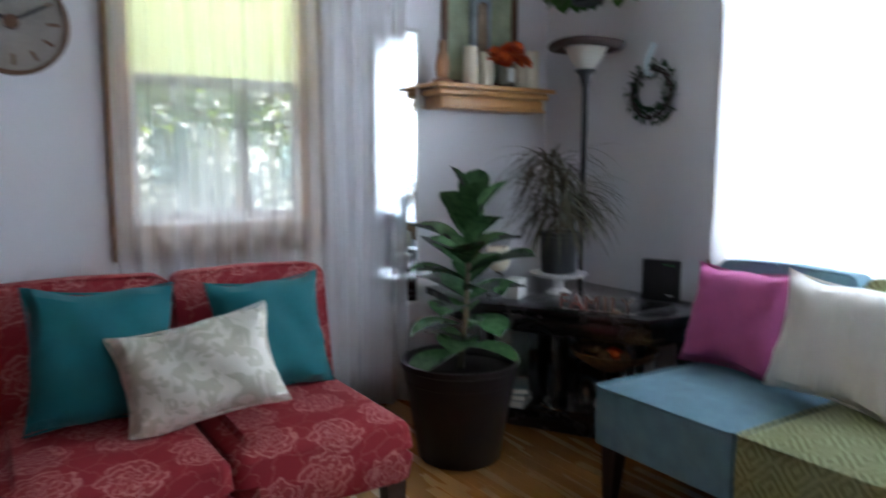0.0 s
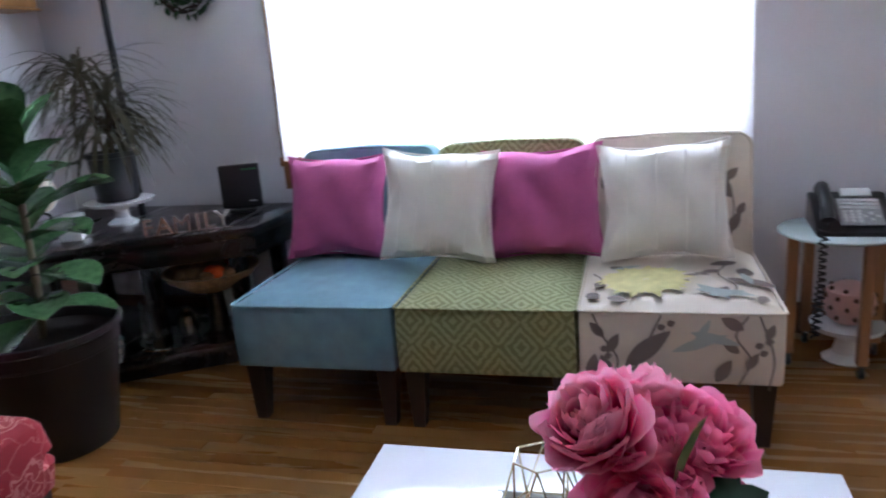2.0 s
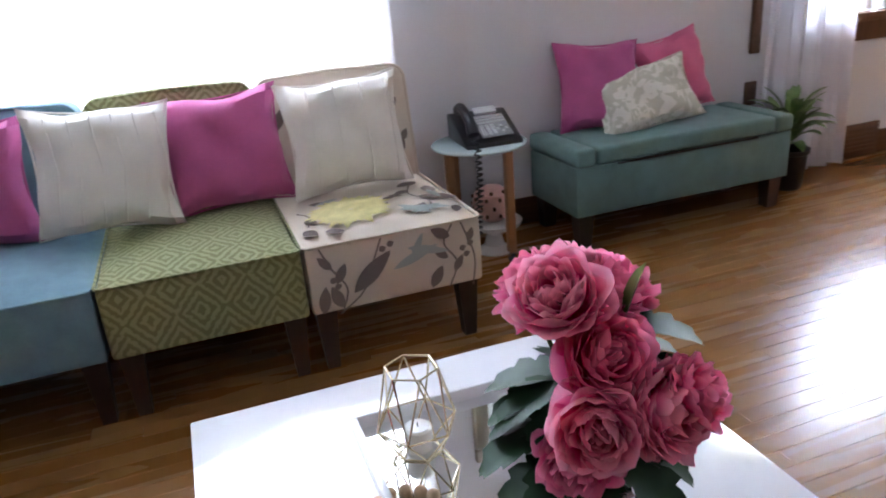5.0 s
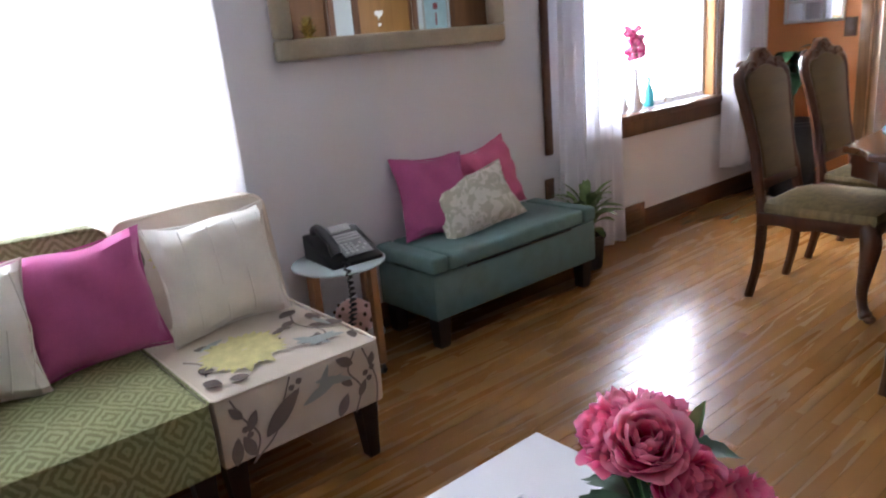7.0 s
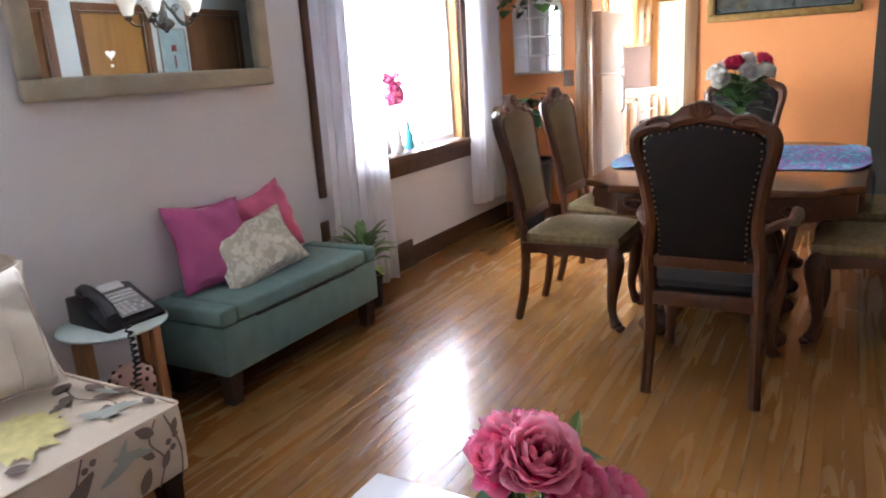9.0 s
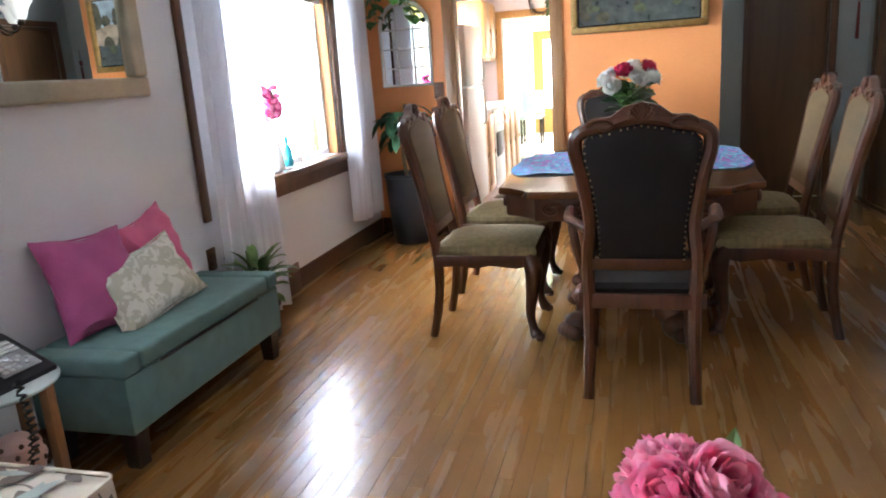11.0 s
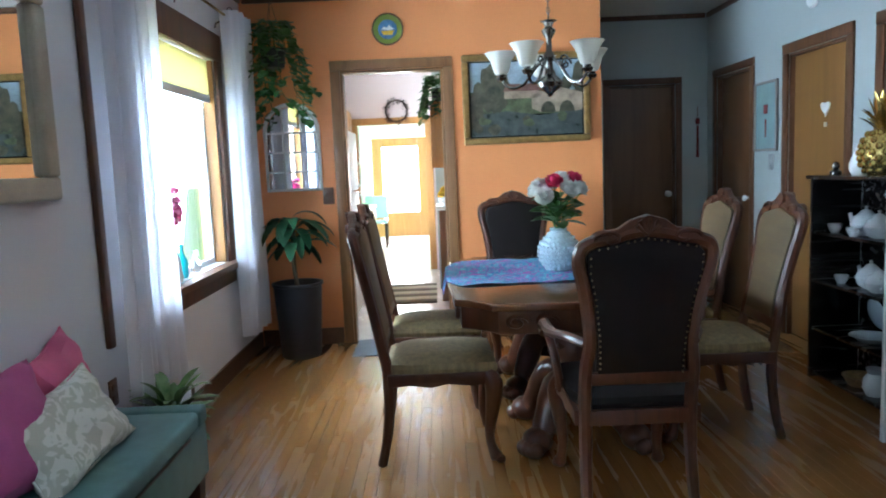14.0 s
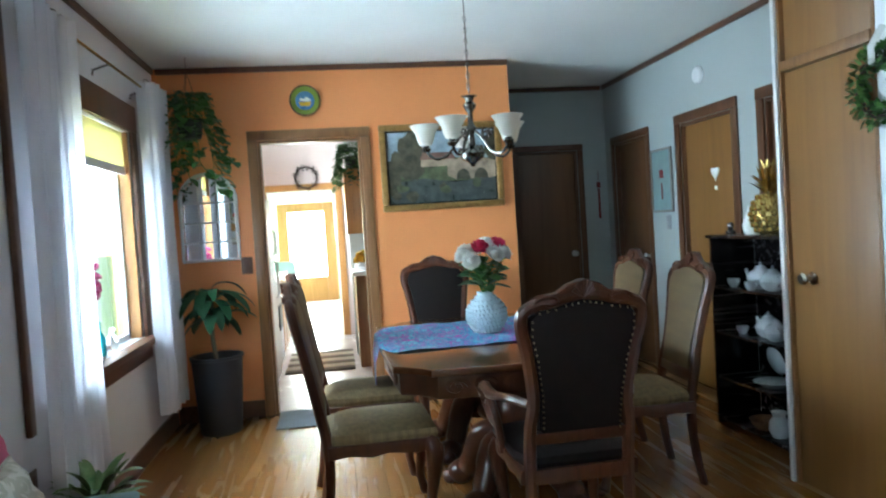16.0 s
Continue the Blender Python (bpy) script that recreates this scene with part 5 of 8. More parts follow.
def peony_bloom(r, rng):
    """A full double flower: cupped outer petals round a crowded ruffled heart."""
    bm = bmesh.new()
    uv = bm.loops.layers.uv.new("petal_length")
    for n, tilt, length, wide, curl in ((9, -6, 0.90, 0.40, 70), (11, 12, 0.95, 0.36, 66), (13, 30, 0.97, 0.29, 58), (14, 46, 0.95, 0.23, 46), (14, 60, 0.91, 0.19, 30), (12, 76, 0.86, 0.16, 12)):
        for i in range(n):
            a = 2 * math.pi * (i + rng.uniform(-0.3, 0.3)) / n + tilt
            out, side = Vector((math.cos(a), math.sin(a), 0)), Vector((-math.sin(a), math.cos(a), 0))
            el, bend = radians(tilt - 10 + rng.uniform(-13, 13)), radians(curl + rng.uniform(-34, 34))
            ln, w = r * length * rng.uniform(0.9, 1.12), r * wide * rng.uniform(0.85, 1.15)
            p = out * r * 0.06 - Vector((0, 0, 0.30 * r))
            ruffle = [rng.uniform(-1, 1) for _ in range(7)]
            rows = []
            for j in range(6):
                t = j / 5
                e = el + bend * t
                d, inward = out * math.cos(e) + Vector((0, 0, math.sin(e))), Vector((0, 0, math.cos(e))) - out * math.sin(e)
                if j:
                    p = p + d * ln / 5
                wd = w * (0.30 + 0.95 * math.sin(math.pi * (0.04 + 0.62 * t)))
                row = []
                for q in range(7):
                    v = -1 + q / 3
                    edge = r * (0.055 * ruffle[q] - 0.24 * v * v) * (1 if j == 5 else 0.45 if j == 4 else 0.12 if j == 3 else 0)
                    row.append((bm.verts.new(p + side * wd * v + inward * wd * (0.42 * v * v + 0.10 * ruffle[q] * t) + d * edge), v, t))
                rows.append(row)
            for lo, hi in zip(rows, rows[1:]):
                for q in range(6):
                    quad = (lo[q], lo[q + 1], hi[q + 1], hi[q])
                    f = bm.faces.new([c[0] for c in quad])
                    for loop, c in zip(f.loops, quad):
                        loop[uv].uv = (c[1] * 0.5 + 0.5, c[2])
    return bm


PEONIES = [(0.010, -0.062, 0.388, 0.056, "peony_pale", (0.45, -0.5, 1)), (-0.045, 0.055, 0.355, 0.053, "peony", (0.25, 0.4, 1)), (0.050, -0.018, 0.318, 0.058, "peony", (1, -0.1, 0.55)),
           (0.085, -0.048, 0.248, 0.055, "peony_pale", (1, -0.5, 0.25)), (0.088, 0.046, 0.248, 0.060, "peony_pale", (1, 0.35, 0.35)), (-0.058, -0.060, 0.375, 0.052, "peony", (-0.5, -0.7, 0.7)),
           (-0.075, -0.005, 0.378, 0.050, "peony_pale", (-0.6, 0.1, 1)), (-0.095, 0.050, 0.300, 0.052, "peony", (-1, 0.5, 0.4)), (0.005, 0.000, 0.352, 0.050, "peony", (0.3, 0.1, 1)), (0.060, -0.062, 0.190, 0.048, "peony", (0.8, -0.8, -0.1)),
           (0.050, 0.085, 0.235, 0.048, "peony", (0.6, 1, 0.1)), (0.098, 0.090, 0.262, 0.045, "peony", (0.8, 0.7, 0.5)), (0.03, 0.02, 0.215, 0.050, "peony", (1, 0, 0))]


def toothed_leaf(base, way, length, width):
    """A lobed dark leaf with teeth along its edge, drooping a little."""
    b = bmesh.new()
    p, d = Vector(base), Vector(way).normalized()
    rows = []
    for i in range(13):
        t = i / 12
        side = d.cross(Vector((0, 0, 1))).normalized()
        up = side.cross(d)
        w = width * 0.5 * math.sin(math.pi * min(1, 0.06 + 0.92 * t)) ** 0.75 * (1.0, 1.12, 0.80)[i % 3] + 0.002
        rows.append([b.verts.new(p - side * w + up * w * 0.25 + d * (0.008 if i % 3 == 1 else 0)), b.verts.new(p), b.verts.new(p + side * w + up * w * 0.25 + d * (0.008 if i % 3 == 1 else 0))])
        d = (d + Vector((0, 0, -0.05))).normalized()
        p = p + d * length / 12
    for lo, hi in zip(rows, rows[1:]):
        for k in (0, 1):
            b.faces.new((lo[k], lo[k + 1], hi[k + 1], hi[k]))
    return b


for x, y, z, r, mat, way in PEONIES:
    x, y = x * 0.88, y * 0.90
    part("flower", turn_to(peony_bloom(r * 1.28, prng), (x, y, z + 0.006), way), mat, peony)
    part("flower_stem", tube(bmesh.new(), curve([(0, 0, 0.1), (x / 2, y / 2, z / 2 + 0.07), (x, y, z - 0.02)], 4), 0.003, 5), "leaf_vine", peony)
for a, zz, up, ln in ((70, 0.335, 0.0, 0.105), (86, 0.305, -0.10, 0.10), (54, 0.300, -0.15, 0.10), (-84, 0.235, -0.1, 0.07), (-104, 0.265, -0.3, 0.11), (-120, 0.250, -0.25, 0.12), (-138, 0.260, -0.1, 0.13),
                      (-160, 0.240, -0.1, 0.14), (-112, 0.200, -0.3, 0.14), (-142, 0.190, -0.35, 0.13), (170, 0.250, 0.1, 0.13), (140, 0.220, 0.0, 0.13), (110, 0.230, -0.1, 0.13), (95, 0.190, -0.3, 0.12), (20, 0.170, -0.2, 0.11), (-30, 0.165, -0.2, 0.11), (-65, 0.180, -0.3, 0.11), (-100, 0.150, -0.4, 0.12), (-125, 0.215, -0.2, 0.12), (-150, 0.160, -0.4, 0.12), (60, 0.170, -0.3, 0.11), (130, 0.165, -0.3, 0.12)):
    ra = radians(a)
    part("leaf", toothed_leaf((0.035 * math.cos(ra), 0.035 * math.sin(ra), zz), (math.cos(ra), math.sin(ra), up), ln, ln * 0.60), "leaf_dark", peony)
part("bud_leaf", blade(bmesh.new(), (0.025, 0.02, 0.335), (0.1, 0.30, 1), 0.095, 0.028, 0.1, 0.5, 6), "leaf_light", peony)

# ---- big window: sheer cloth over the glass ----
crng = random.Random(21)


def hang(name, m, length, height, folds, depth, mat, label, rod=None, flare=0.0):
    root = thing(name, m, label, "curtain")
    part("cloth", drape(length, height, folds, depth, crng, flare=flare), mat, root)
    part("heading_tape", one_box(-length / 2, length / 2, -0.004, 0.004, height - 0.03, height - 0.005, 0.002), mat, root)
    for k in range(folds):
        u = -0.5 + (k + 0.5) / folds
        part("rod_ring", tube(bmesh.new(), [(u * length, 0.016 * math.cos(t), height + 0.004 + 0.016 * math.sin(t)) for t in [i * 0.628 for i in range(10)]], 0.003, 5, closed=True), "pewter", root)
    return root


hang("sheer_curtain", pose(0.055, 0.62, 0.78, 0, 0, 90), 0.98, 1.62, 9, 0.006, "voile", "white sheer curtain glowing with daylight")
hang("sheer_curtain", pose(0.055, -0.34, 0.78, 0, 0, 90), 0.94, 1.62, 9, 0.006, "voile", "white sheer curtain glowing with daylight")
rod = thing("curtain_rod", pose(0.055, 0.14, 2.41, 0, 0, 90), "slim white curtain rod over the wide window", "curtain rod")
part("rod", tube(bmesh.new(), [(-1.0, 0, 0), (1.0, 0, 0)], 0.008, 8), "white_plastic", rod)
for s in (-0.98, 0.98):
    part("bracket", one_box(s - 0.006, s + 0.006, -0.006, 0.055, -0.012, 0.012, 0.002), "white_plastic", rod)

# ---- dining room ----


def lean_back(bm, z0=0.46, k=0.20):
    for v in bm.verts:
        if v.co.z > z0:
            v.co.x -= k * (v.co.z - z0)
    return bm


STAND = Matrix(((0, 0, 1, 0), (1, 0, 0, 0), (0, 1, 0, 0), (0, 0, 0, 1)))


def carved_chair(name, m, label, group, arms=False, front="stripe_back", rear="stripe_back", seat="stripe", wide=1.0):
    """A carved high-backed dining chair that faces +x."""
    root = thing(name, m, label, "chair", group)
    k = wide
    outer = [(0.195 * k, 0.44), (0.20 * k, 0.60), (0.19 * k, 0.72), (0.215 * k, 0.90), (0.245 * k, 1.00), (0.25 * k, 1.05), (0.225 * k, 1.09), (0.175 * k, 1.105), (0.135 * k, 1.125), (0.10 * k, 1.13), (0.06 * k, 1.16), (0.0, 1.178)]
    inner = [(0.155 * k, 0.585), (0.158 * k, 0.72), (0.178 * k, 0.88), (0.20 * k, 0.98), (0.200 * k, 1.035), (0.172 * k, 1.066), (0.11 * k, 1.076), (0.07 * k, 1.088), (0.0, 1.100)]
    n_in = [(-y, z) for y, z in inner] + [(y, z) for y, z in inner[-2::-1]]
    for sgn in (-1, 1):
        pts = curve([(0.0, sgn * 0.197 * k, 0.44), (0.0, sgn * 0.195 * k, 0.60), (0.0, sgn * 0.182 * k, 0.72), (0.0, sgn * 0.205 * k, 0.90), (0.0, sgn * 0.228 * k, 1.0), (0.0, sgn * 0.222 * k, 1.06), (0, sgn * 0.175 * k, 1.085), (0, sgn * 0.12 * k, 1.09), (0, sgn * 0.06 * k, 1.11), (0, 0, 1.118)], 4)
        part("back_post", lean_back(tube(bmesh.new(), pts, 0.026, 8)), "mahogany", root)
    crest = bmesh.new()
    prism(crest, [(-y, z) for y, z in outer[6:]] + [(y, z) for y, z in outer[-2:5:-1]] + [(0.17 * k, 1.05), (0.0, 1.08), (-0.17 * k, 1.05)], 0.036, bevel=0.008)
    bmesh.ops.transform(crest, matrix=Matrix.Translation((-0.018, 0, 0)) @ STAND, verts=crest.verts)
    part("crest_rail", lean_back(crest), "mahogany", root, "carved crest rail")
    for i in range(7):
        a = radians(30 + i * 20)
        for sx in (-0.02, 0.02):
            rib = tube(bmesh.new(), [(sx, 0, 1.105), (sx * 1.1, 0.045 * math.cos(a), 1.105 + 0.07 * math.sin(a))], [0.006, 0.011], 6)
            part("carved_rib", lean_back(rib), "mahogany", root)
    for s in (-1, 1):
        for sx in (-0.022, 0.022):
            sc = [(sx, s * (0.13 + 0.055 * math.cos(a / 10) * (1 - a / 70)) * k, 1.095 + 0.03 * math.sin(a / 10) * (1 - a / 70)) for a in range(0, 60, 4)]
            part("carved_scroll", lean_back(tube(bmesh.new(), sc, 0.008, 6)), "mahogany", root)
    pan = bmesh.new()
    prism(pan, n_in, 0.022, bevel=0.007, seg=3)
    bmesh.ops.transform(pan, matrix=Matrix.Translation((0.004, 0, 0)) @ STAND, verts=pan.verts)
    part("back_upholstery", lean_back(pan), front, root)
    pan = bmesh.new()
    prism(pan, n_in, 0.022, bevel=0.007, seg=3)
    bmesh.ops.transform(pan, matrix=Matrix.Translation((-0.027, 0, 0)) @ STAND, verts=pan.verts)
    part("rear_upholstery", lean_back(pan), rear, root)
    if rear == "leather":
        line = [Vector((-0.028, y * 0.965, 0.585 + (z - 0.585) * 0.985)) for y, z in n_in]
        walkd = []
        for a, b in zip(line, line[1:]):
            steps = max(1, int((b - a).length / 0.021))
            walkd += [a.lerp(b, i / steps) for i in range(steps)]
        for p in walkd:
            nb = bmesh.new()
            ball(nb, p, 0.0042, 6)
            part("nail_head", lean_back(nb), "brass_nail", root)
    part("lower_rail", lean_back(one_box(-0.02, 0.02, -0.18 * k, 0.18 * k, 0.535, 0.585, 0.008)), "mahogany", root)
    # seat
    ap = bmesh.new()
    scal = [(-0.225 * k, 0.435), (-0.225 * k, 0.385), (-0.17 * k, 0.37), (-0.10 * k, 0.385), (-0.05 * k, 0.365), (0, 0.355), (0.05 * k, 0.365), (0.10 * k, 0.385), (0.17 * k, 0.37), (0.225 * k, 0.385), (0.225 * k, 0.435)]
    prism(ap, scal, 0.026, bevel=0.004)
    bmesh.ops.transform(ap, matrix=Matrix.Translation((0.475, 0, 0)) @ STAND, verts=ap.verts)
    part("front_apron", ap, "mahogany", root)
    for s in (-1, 1):
        side = bmesh.new()
        prism(side, [(0.0, 0.435), (0.0, 0.375), (0.10, 0.385), (0.20, 0.37), (0.27, 0.385), (0.40, 0.37), (0.474, 0.385), (0.474, 0.435)], 0.024, bevel=0.004)
        y0 = s * 0.225 * k - 0.012
        bmesh.ops.transform(side, matrix=Matrix(((1, 0, 0, 0), (0, 0, -1, y0 + 0.024), (0, 1, 0, 0), (0, 0, 0, 1))), verts=side.verts)
        part("side_apron", side, "mahogany", root)
    part("rear_apron", one_box(-0.02, 0.02, -0.2 * k, 0.2 * k, 0.375, 0.435, 0.005), "mahogany", root)
    cu = bmesh.new()
    bmesh.ops.create_cube(cu, size=1)
    bmesh.ops.subdivide_edges(cu, edges=cu.edges[:], cuts=7, use_grid_fill=True)
    for v in cu.verts:
        u, t = v.co.x * 2, v.co.y * 2
        dome = 0.035 * max(0, (1 - u ** 4) * (1 - t ** 4)) ** 0.6 if v.co.z > 0.49 else 0
        squeeze = 1 - 0.03 * abs(v.co.z * 2)
        v.co = (0.25 + u * 0.255 * squeeze, t * (0.235 * k - (0.02 if u < -0.5 else 0)) * squeeze, 0.455 + v.co.z * 0.045 + dome)
    part("seat", cu, seat, root)
    for s in (-1, 1):
        leg = tube(bmesh.new(), curve([(0.46, s * 0.205 * k, 0.43), (0.485, s * 0.222 * k, 0.36), (0.475, s * 0.215 * k, 0.25), (0.46, s * 0.205 * k, 0.13), (0.475, s * 0.213 * k, 0.05), (0.495, s * 0.222 * k, 0.018)], 4),
                   [0.036, 0.038, 0.041, 0.043, 0.044, 0.042, 0.039, 0.036, 0.033, 0.030, 0.027, 0.025, 0.023, 0.022, 0.021, 0.022, 0.024, 0.027, 0.030, 0.028, 0.018], 10)
        lg = part("front_leg", leg, "mahogany", root, "carved cabriole leg")
        knee = bmesh.new()
        ball(knee, (0.515, s * 0.235 * k, 0.375), 0.02, 8, (0.6, 0.8, 1.5))
        part("knee_carving", knee, "mahogany", lg)
        paw = bmesh.new()
        for d in (-0.5, 0, 0.5):
            ball(paw, (0.505, s * 0.222 * k + d * 0.03, 0.016), 0.017, 8, (1.3, 0.8, 0.9))
        part("paw_foot", paw, "mahogany", lg)
        back = tube(bmesh.new(), curve([(0.0, s * 0.195 * k, 0.45), (0.002, s * 0.195 * k, 0.30), (-0.015, s * 0.198 * k, 0.14), (-0.045, s * 0.202 * k, 0.0)], 4), [0.026] * 5 + [0.024] * 4 + [0.022] * 4, 8)
        part("back_leg", back, "mahogany", root)
        if arms:
            arm = tube(bmesh.new(), curve([(-0.045, s * 0.195 * k, 0.70), (0.08, s * 0.25 * k, 0.705), (0.22, s * 0.285 * k, 0.69), (0.33, s * 0.29 * k, 0.70), (0.37, s * 0.29 * k, 0.675), (0.345, s * 0.29 * k, 0.655)], 4), [0.018] * 8 + [0.024] * 6 + [0.026] * 4 + [0.022] * 3, 8)
            ar = part("arm", arm, "mahogany", root)
            sup = tube(bmesh.new(), curve([(0.31, s * 0.285 * k, 0.685), (0.25, s * 0.27 * k, 0.60), (0.27, s * 0.25 * k, 0.50), (0.31, s * 0.235 * k, 0.42)], 4), 0.019, 8)
            part("arm_support", sup, "mahogany", ar)
    return root


DG = "carved chairs round the dining table"
side_chair = carved_chair("dining_chair", pose(1.185, 3.335, 0, 0, 0, 1), "carved dark wooden dining chair with olive striped seat", DG)
copy_thing(side_chair, pose(1.16, 4.06, 0, 0, 0, -1))
copy_thing(side_chair, pose(3.03, 3.46, 0, 0, 0, 177))
copy_thing(side_chair, pose(3.03, 4.20, 0, 0, 0, 181))
arm_chair = carved_chair("dining_armchair", pose(2.175, 2.55, 0, 0, 0, 90), "carved dining armchair in dark leather with brass nail heads", DG, arms=True, front="leather", rear="leather", seat="leather", wide=1.02)
copy_thing(arm_chair, pose(2.00, 5.02, 0, 0, 0, -88))

# ---- dining table: shaped top, carved apron, two pedestals with paw feet ----
TX, TY = 2.11, 3.85
dtab = thing("dining_table", pose(TX, TY, 0), "large carved double-pedestal table with claw feet", "dining table")


def shaped(hx, hy, cut, bulge):
    q = [(hx - cut, hy), (hx - cut * 0.8, hy - cut * 0.35), (hx - cut * 0.35, hy - cut * 0.8), (hx, hy - cut), (hx + bulge, 0)]
    pts = q + [(x, -y) for x, y in q[-2::-1]]
    pts += [(0, -hy - bulge)] + [(-x, y) for x, y in pts[::-1]] + [(0, hy + bulge)]
    out = []
    for p in pts:
        if not out or math.dist(p, out[-1]) > 1e-4:
            out.append(p)
    return out


top = bmesh.new()
prism(top, shaped(0.60, 0.83, 0.16, 0.03), 0.035, Matrix.Translation((0, 0, 0.725)), bevel=0.010, seg=3)
part("tabletop", top, "tabletop", dtab)
apr = bmesh.new()
prism(apr, shaped(0.57, 0.80, 0.16, 0.03), 0.110, Matrix.Translation((0, 0, 0.615)), bevel=0.012, seg=3)
part("apron", apr, "mahogany", dtab, "carved apron")
for i, (ox, oy, a) in enumerate([(x, s * 0.815, 0) for s in (-1, 1) for x in (-0.33, -0.2, -0.07, 0.07, 0.2, 0.33)] + [(s * 0.585, y, 90) for s in (-1, 1) for y in (-0.55, -0.4, -0.25, -0.1, 0.05, 0.2, 0.35, 0.5)]):
    sc = [((0.058 * (1 - t / 44)) * math.cos(t / 5.0), 0.0, (0.036 * (1 - t / 44)) * math.sin(t / 5.0)) for t in range(0, 42, 2)]
    b = tube(bmesh.new(), sc, 0.011, 6)
    bmesh.ops.transform(b, matrix=Matrix.Translation((ox, oy, 0.672)) @ Matrix.Rotation(radians(a), 4, "Z"), verts=b.verts)
    part("carved_scroll", b, "mahogany", dtab)
for py in (-0.42, 0.42):
    col = turned([(0, 0.20), (0.10, 0.20), (0.12, 0.24), (0.085, 0.29), (0.075, 0.33), (0.12, 0.40), (0.135, 0.46), (0.11, 0.53), (0.075, 0.57), (0.10, 0.61), (0.16, 0.64), (0, 0.64)], 28, Matrix.Translation((0, py, 0)))
    ped = part("pedestal", col, "mahogany", dtab)
    for ang in (45, 135, 225, 315):
        a = radians(ang)
        ca, sa = math.cos(a), math.sin(a)
        path = curve([(0.06, 0, 0.30), (0.15, 0, 0.31), (0.22, 0, 0.22), (0.27, 0, 0.12), (0.33, 0, 0.055)], 4)
        lg = tube(bmesh.new(), [(p.x * ca, py + p.x * sa, p.z) for p in path], [0.06] * 5 + [0.068] * 4 + [0.062] * 4 + [0.055] * 4, 10)
        leg = part("paw_leg", lg, "mahogany", dtab)
        paw = bmesh.new()
        for d in (-0.6, -0.2, 0.2, 0.6):
            px, q = 0.36 + 0.03 * math.cos(d), d * 0.055
            ball(paw, (px * ca - q * sa, py + px * sa + q * ca, 0.040), 0.042, 10, (1, 1, 0.95))
        ball(paw, (0.33 * ca, py + 0.33 * sa, 0.065), 0.076, 10, (1, 1, 0.85))
        part("paw", paw, "mahogany", leg)
    for ang in range(0, 360, 45):
        leafb = bmesh.new()
        blade(leafb, (0.10 * math.cos(radians(ang)), py + 0.10 * math.sin(radians(ang)), 0.36), (math.cos(radians(ang)) * 0.4, math.sin(radians(ang)) * 0.4, 1), 0.15, 0.07, -0.3, 0.5, 5)
        part("acanthus_leaf", leafb, "mahogany", ped)
part("stretcher", tube(bmesh.new(), [(0, -0.40, 0.24), (0, 0, 0.27), (0, 0.40, 0.24)], 0.035, 10), "mahogany", dtab)

# ---- runner laid crosswise, with tasselled points ----
runner = thing("table_runner", pose(TX, TY + 0.14, 0.7605), "blue and violet woven table runner with magenta tassels", "table runner")
rb = bmesh.new()
rows = []
for i in range(41):
    u = -0.74 + 1.48 * i / 40
    half = 0.46 if abs(u) < 0.57 else 0.46 - 0.22 * (abs(u) - 0.57) / 0.065 if abs(u) < 0.635 else max(0.004, 0.24 * (0.745 - abs(u)) / 0.11)
    over = max(0, abs(u) - 0.635)
    row = []
    for j in range(9):
        v = -1 + j / 4
        x, z = u, 0.008 + 0.0035 * math.sin(13 * u + 6 * v) + 0.003 * math.sin(27 * u - 9 * v + 2 * math.sin(5 * u))
        if over > 0:
            x, z = math.copysign(0.638 + 0.012 * min(1, over / 0.02), u), 0.002 - over * 2.9
        row.append(rb.verts.new((x, v * half + 0.03 * u, z)))
    rows.append(row)
for a, b in zip(rows, rows[1:]):
    for j in range(8):
        rb.faces.new((a[j], b[j], b[j + 1], a[j + 1]))
part("cloth", rb, "runner", runner)
for s in (-1, 1):
    part("tassel", turned([(0, 0.02), (0.006, 0.015), (0.009, 0.0), (0.006, -0.006), (0.011, -0.035), (0, -0.037)], 10, Matrix.Translation((s * 0.650, 0.02 * s, -0.325))), "magenta_thread", runner, "magenta tassel")

vase = thing("bubble_vase", pose(2.12, 3.92, 0.765), "pearly blue bubble-textured vase of white and crimson roses", "vase of flowers")
part("vase_body", turned([(0, 0), (0.05, 0), (0.085, 0.03), (0.108, 0.08), (0.112, 0.12), (0.095, 0.17), (0.065, 0.205), (0.045, 0.225), (0.05, 0.24), (0.04, 0.24), (0.036, 0.22), (0, 0.2)], 28), "pearl", vase)
for r in range(9):
    t = r / 8
    z = 0.015 + 0.19 * t
    rr = 0.055 + 0.062 * math.sin(math.pi * min(1, t * 0.92 + 0.08)) ** 0.9
    rr = min(rr, 0.112)
    n = max(10, int(2 * math.pi * rr / 0.024))
    for kk in range(n):
        a = 2 * math.pi * (kk + 0.5 * (r % 2)) / n
        b = bmesh.new()
        ball(b, (rr * math.cos(a), rr * math.sin(a), z), 0.0118, 6)
        part("bubble", b, "pearl", vase)
vr = random.Random(31)
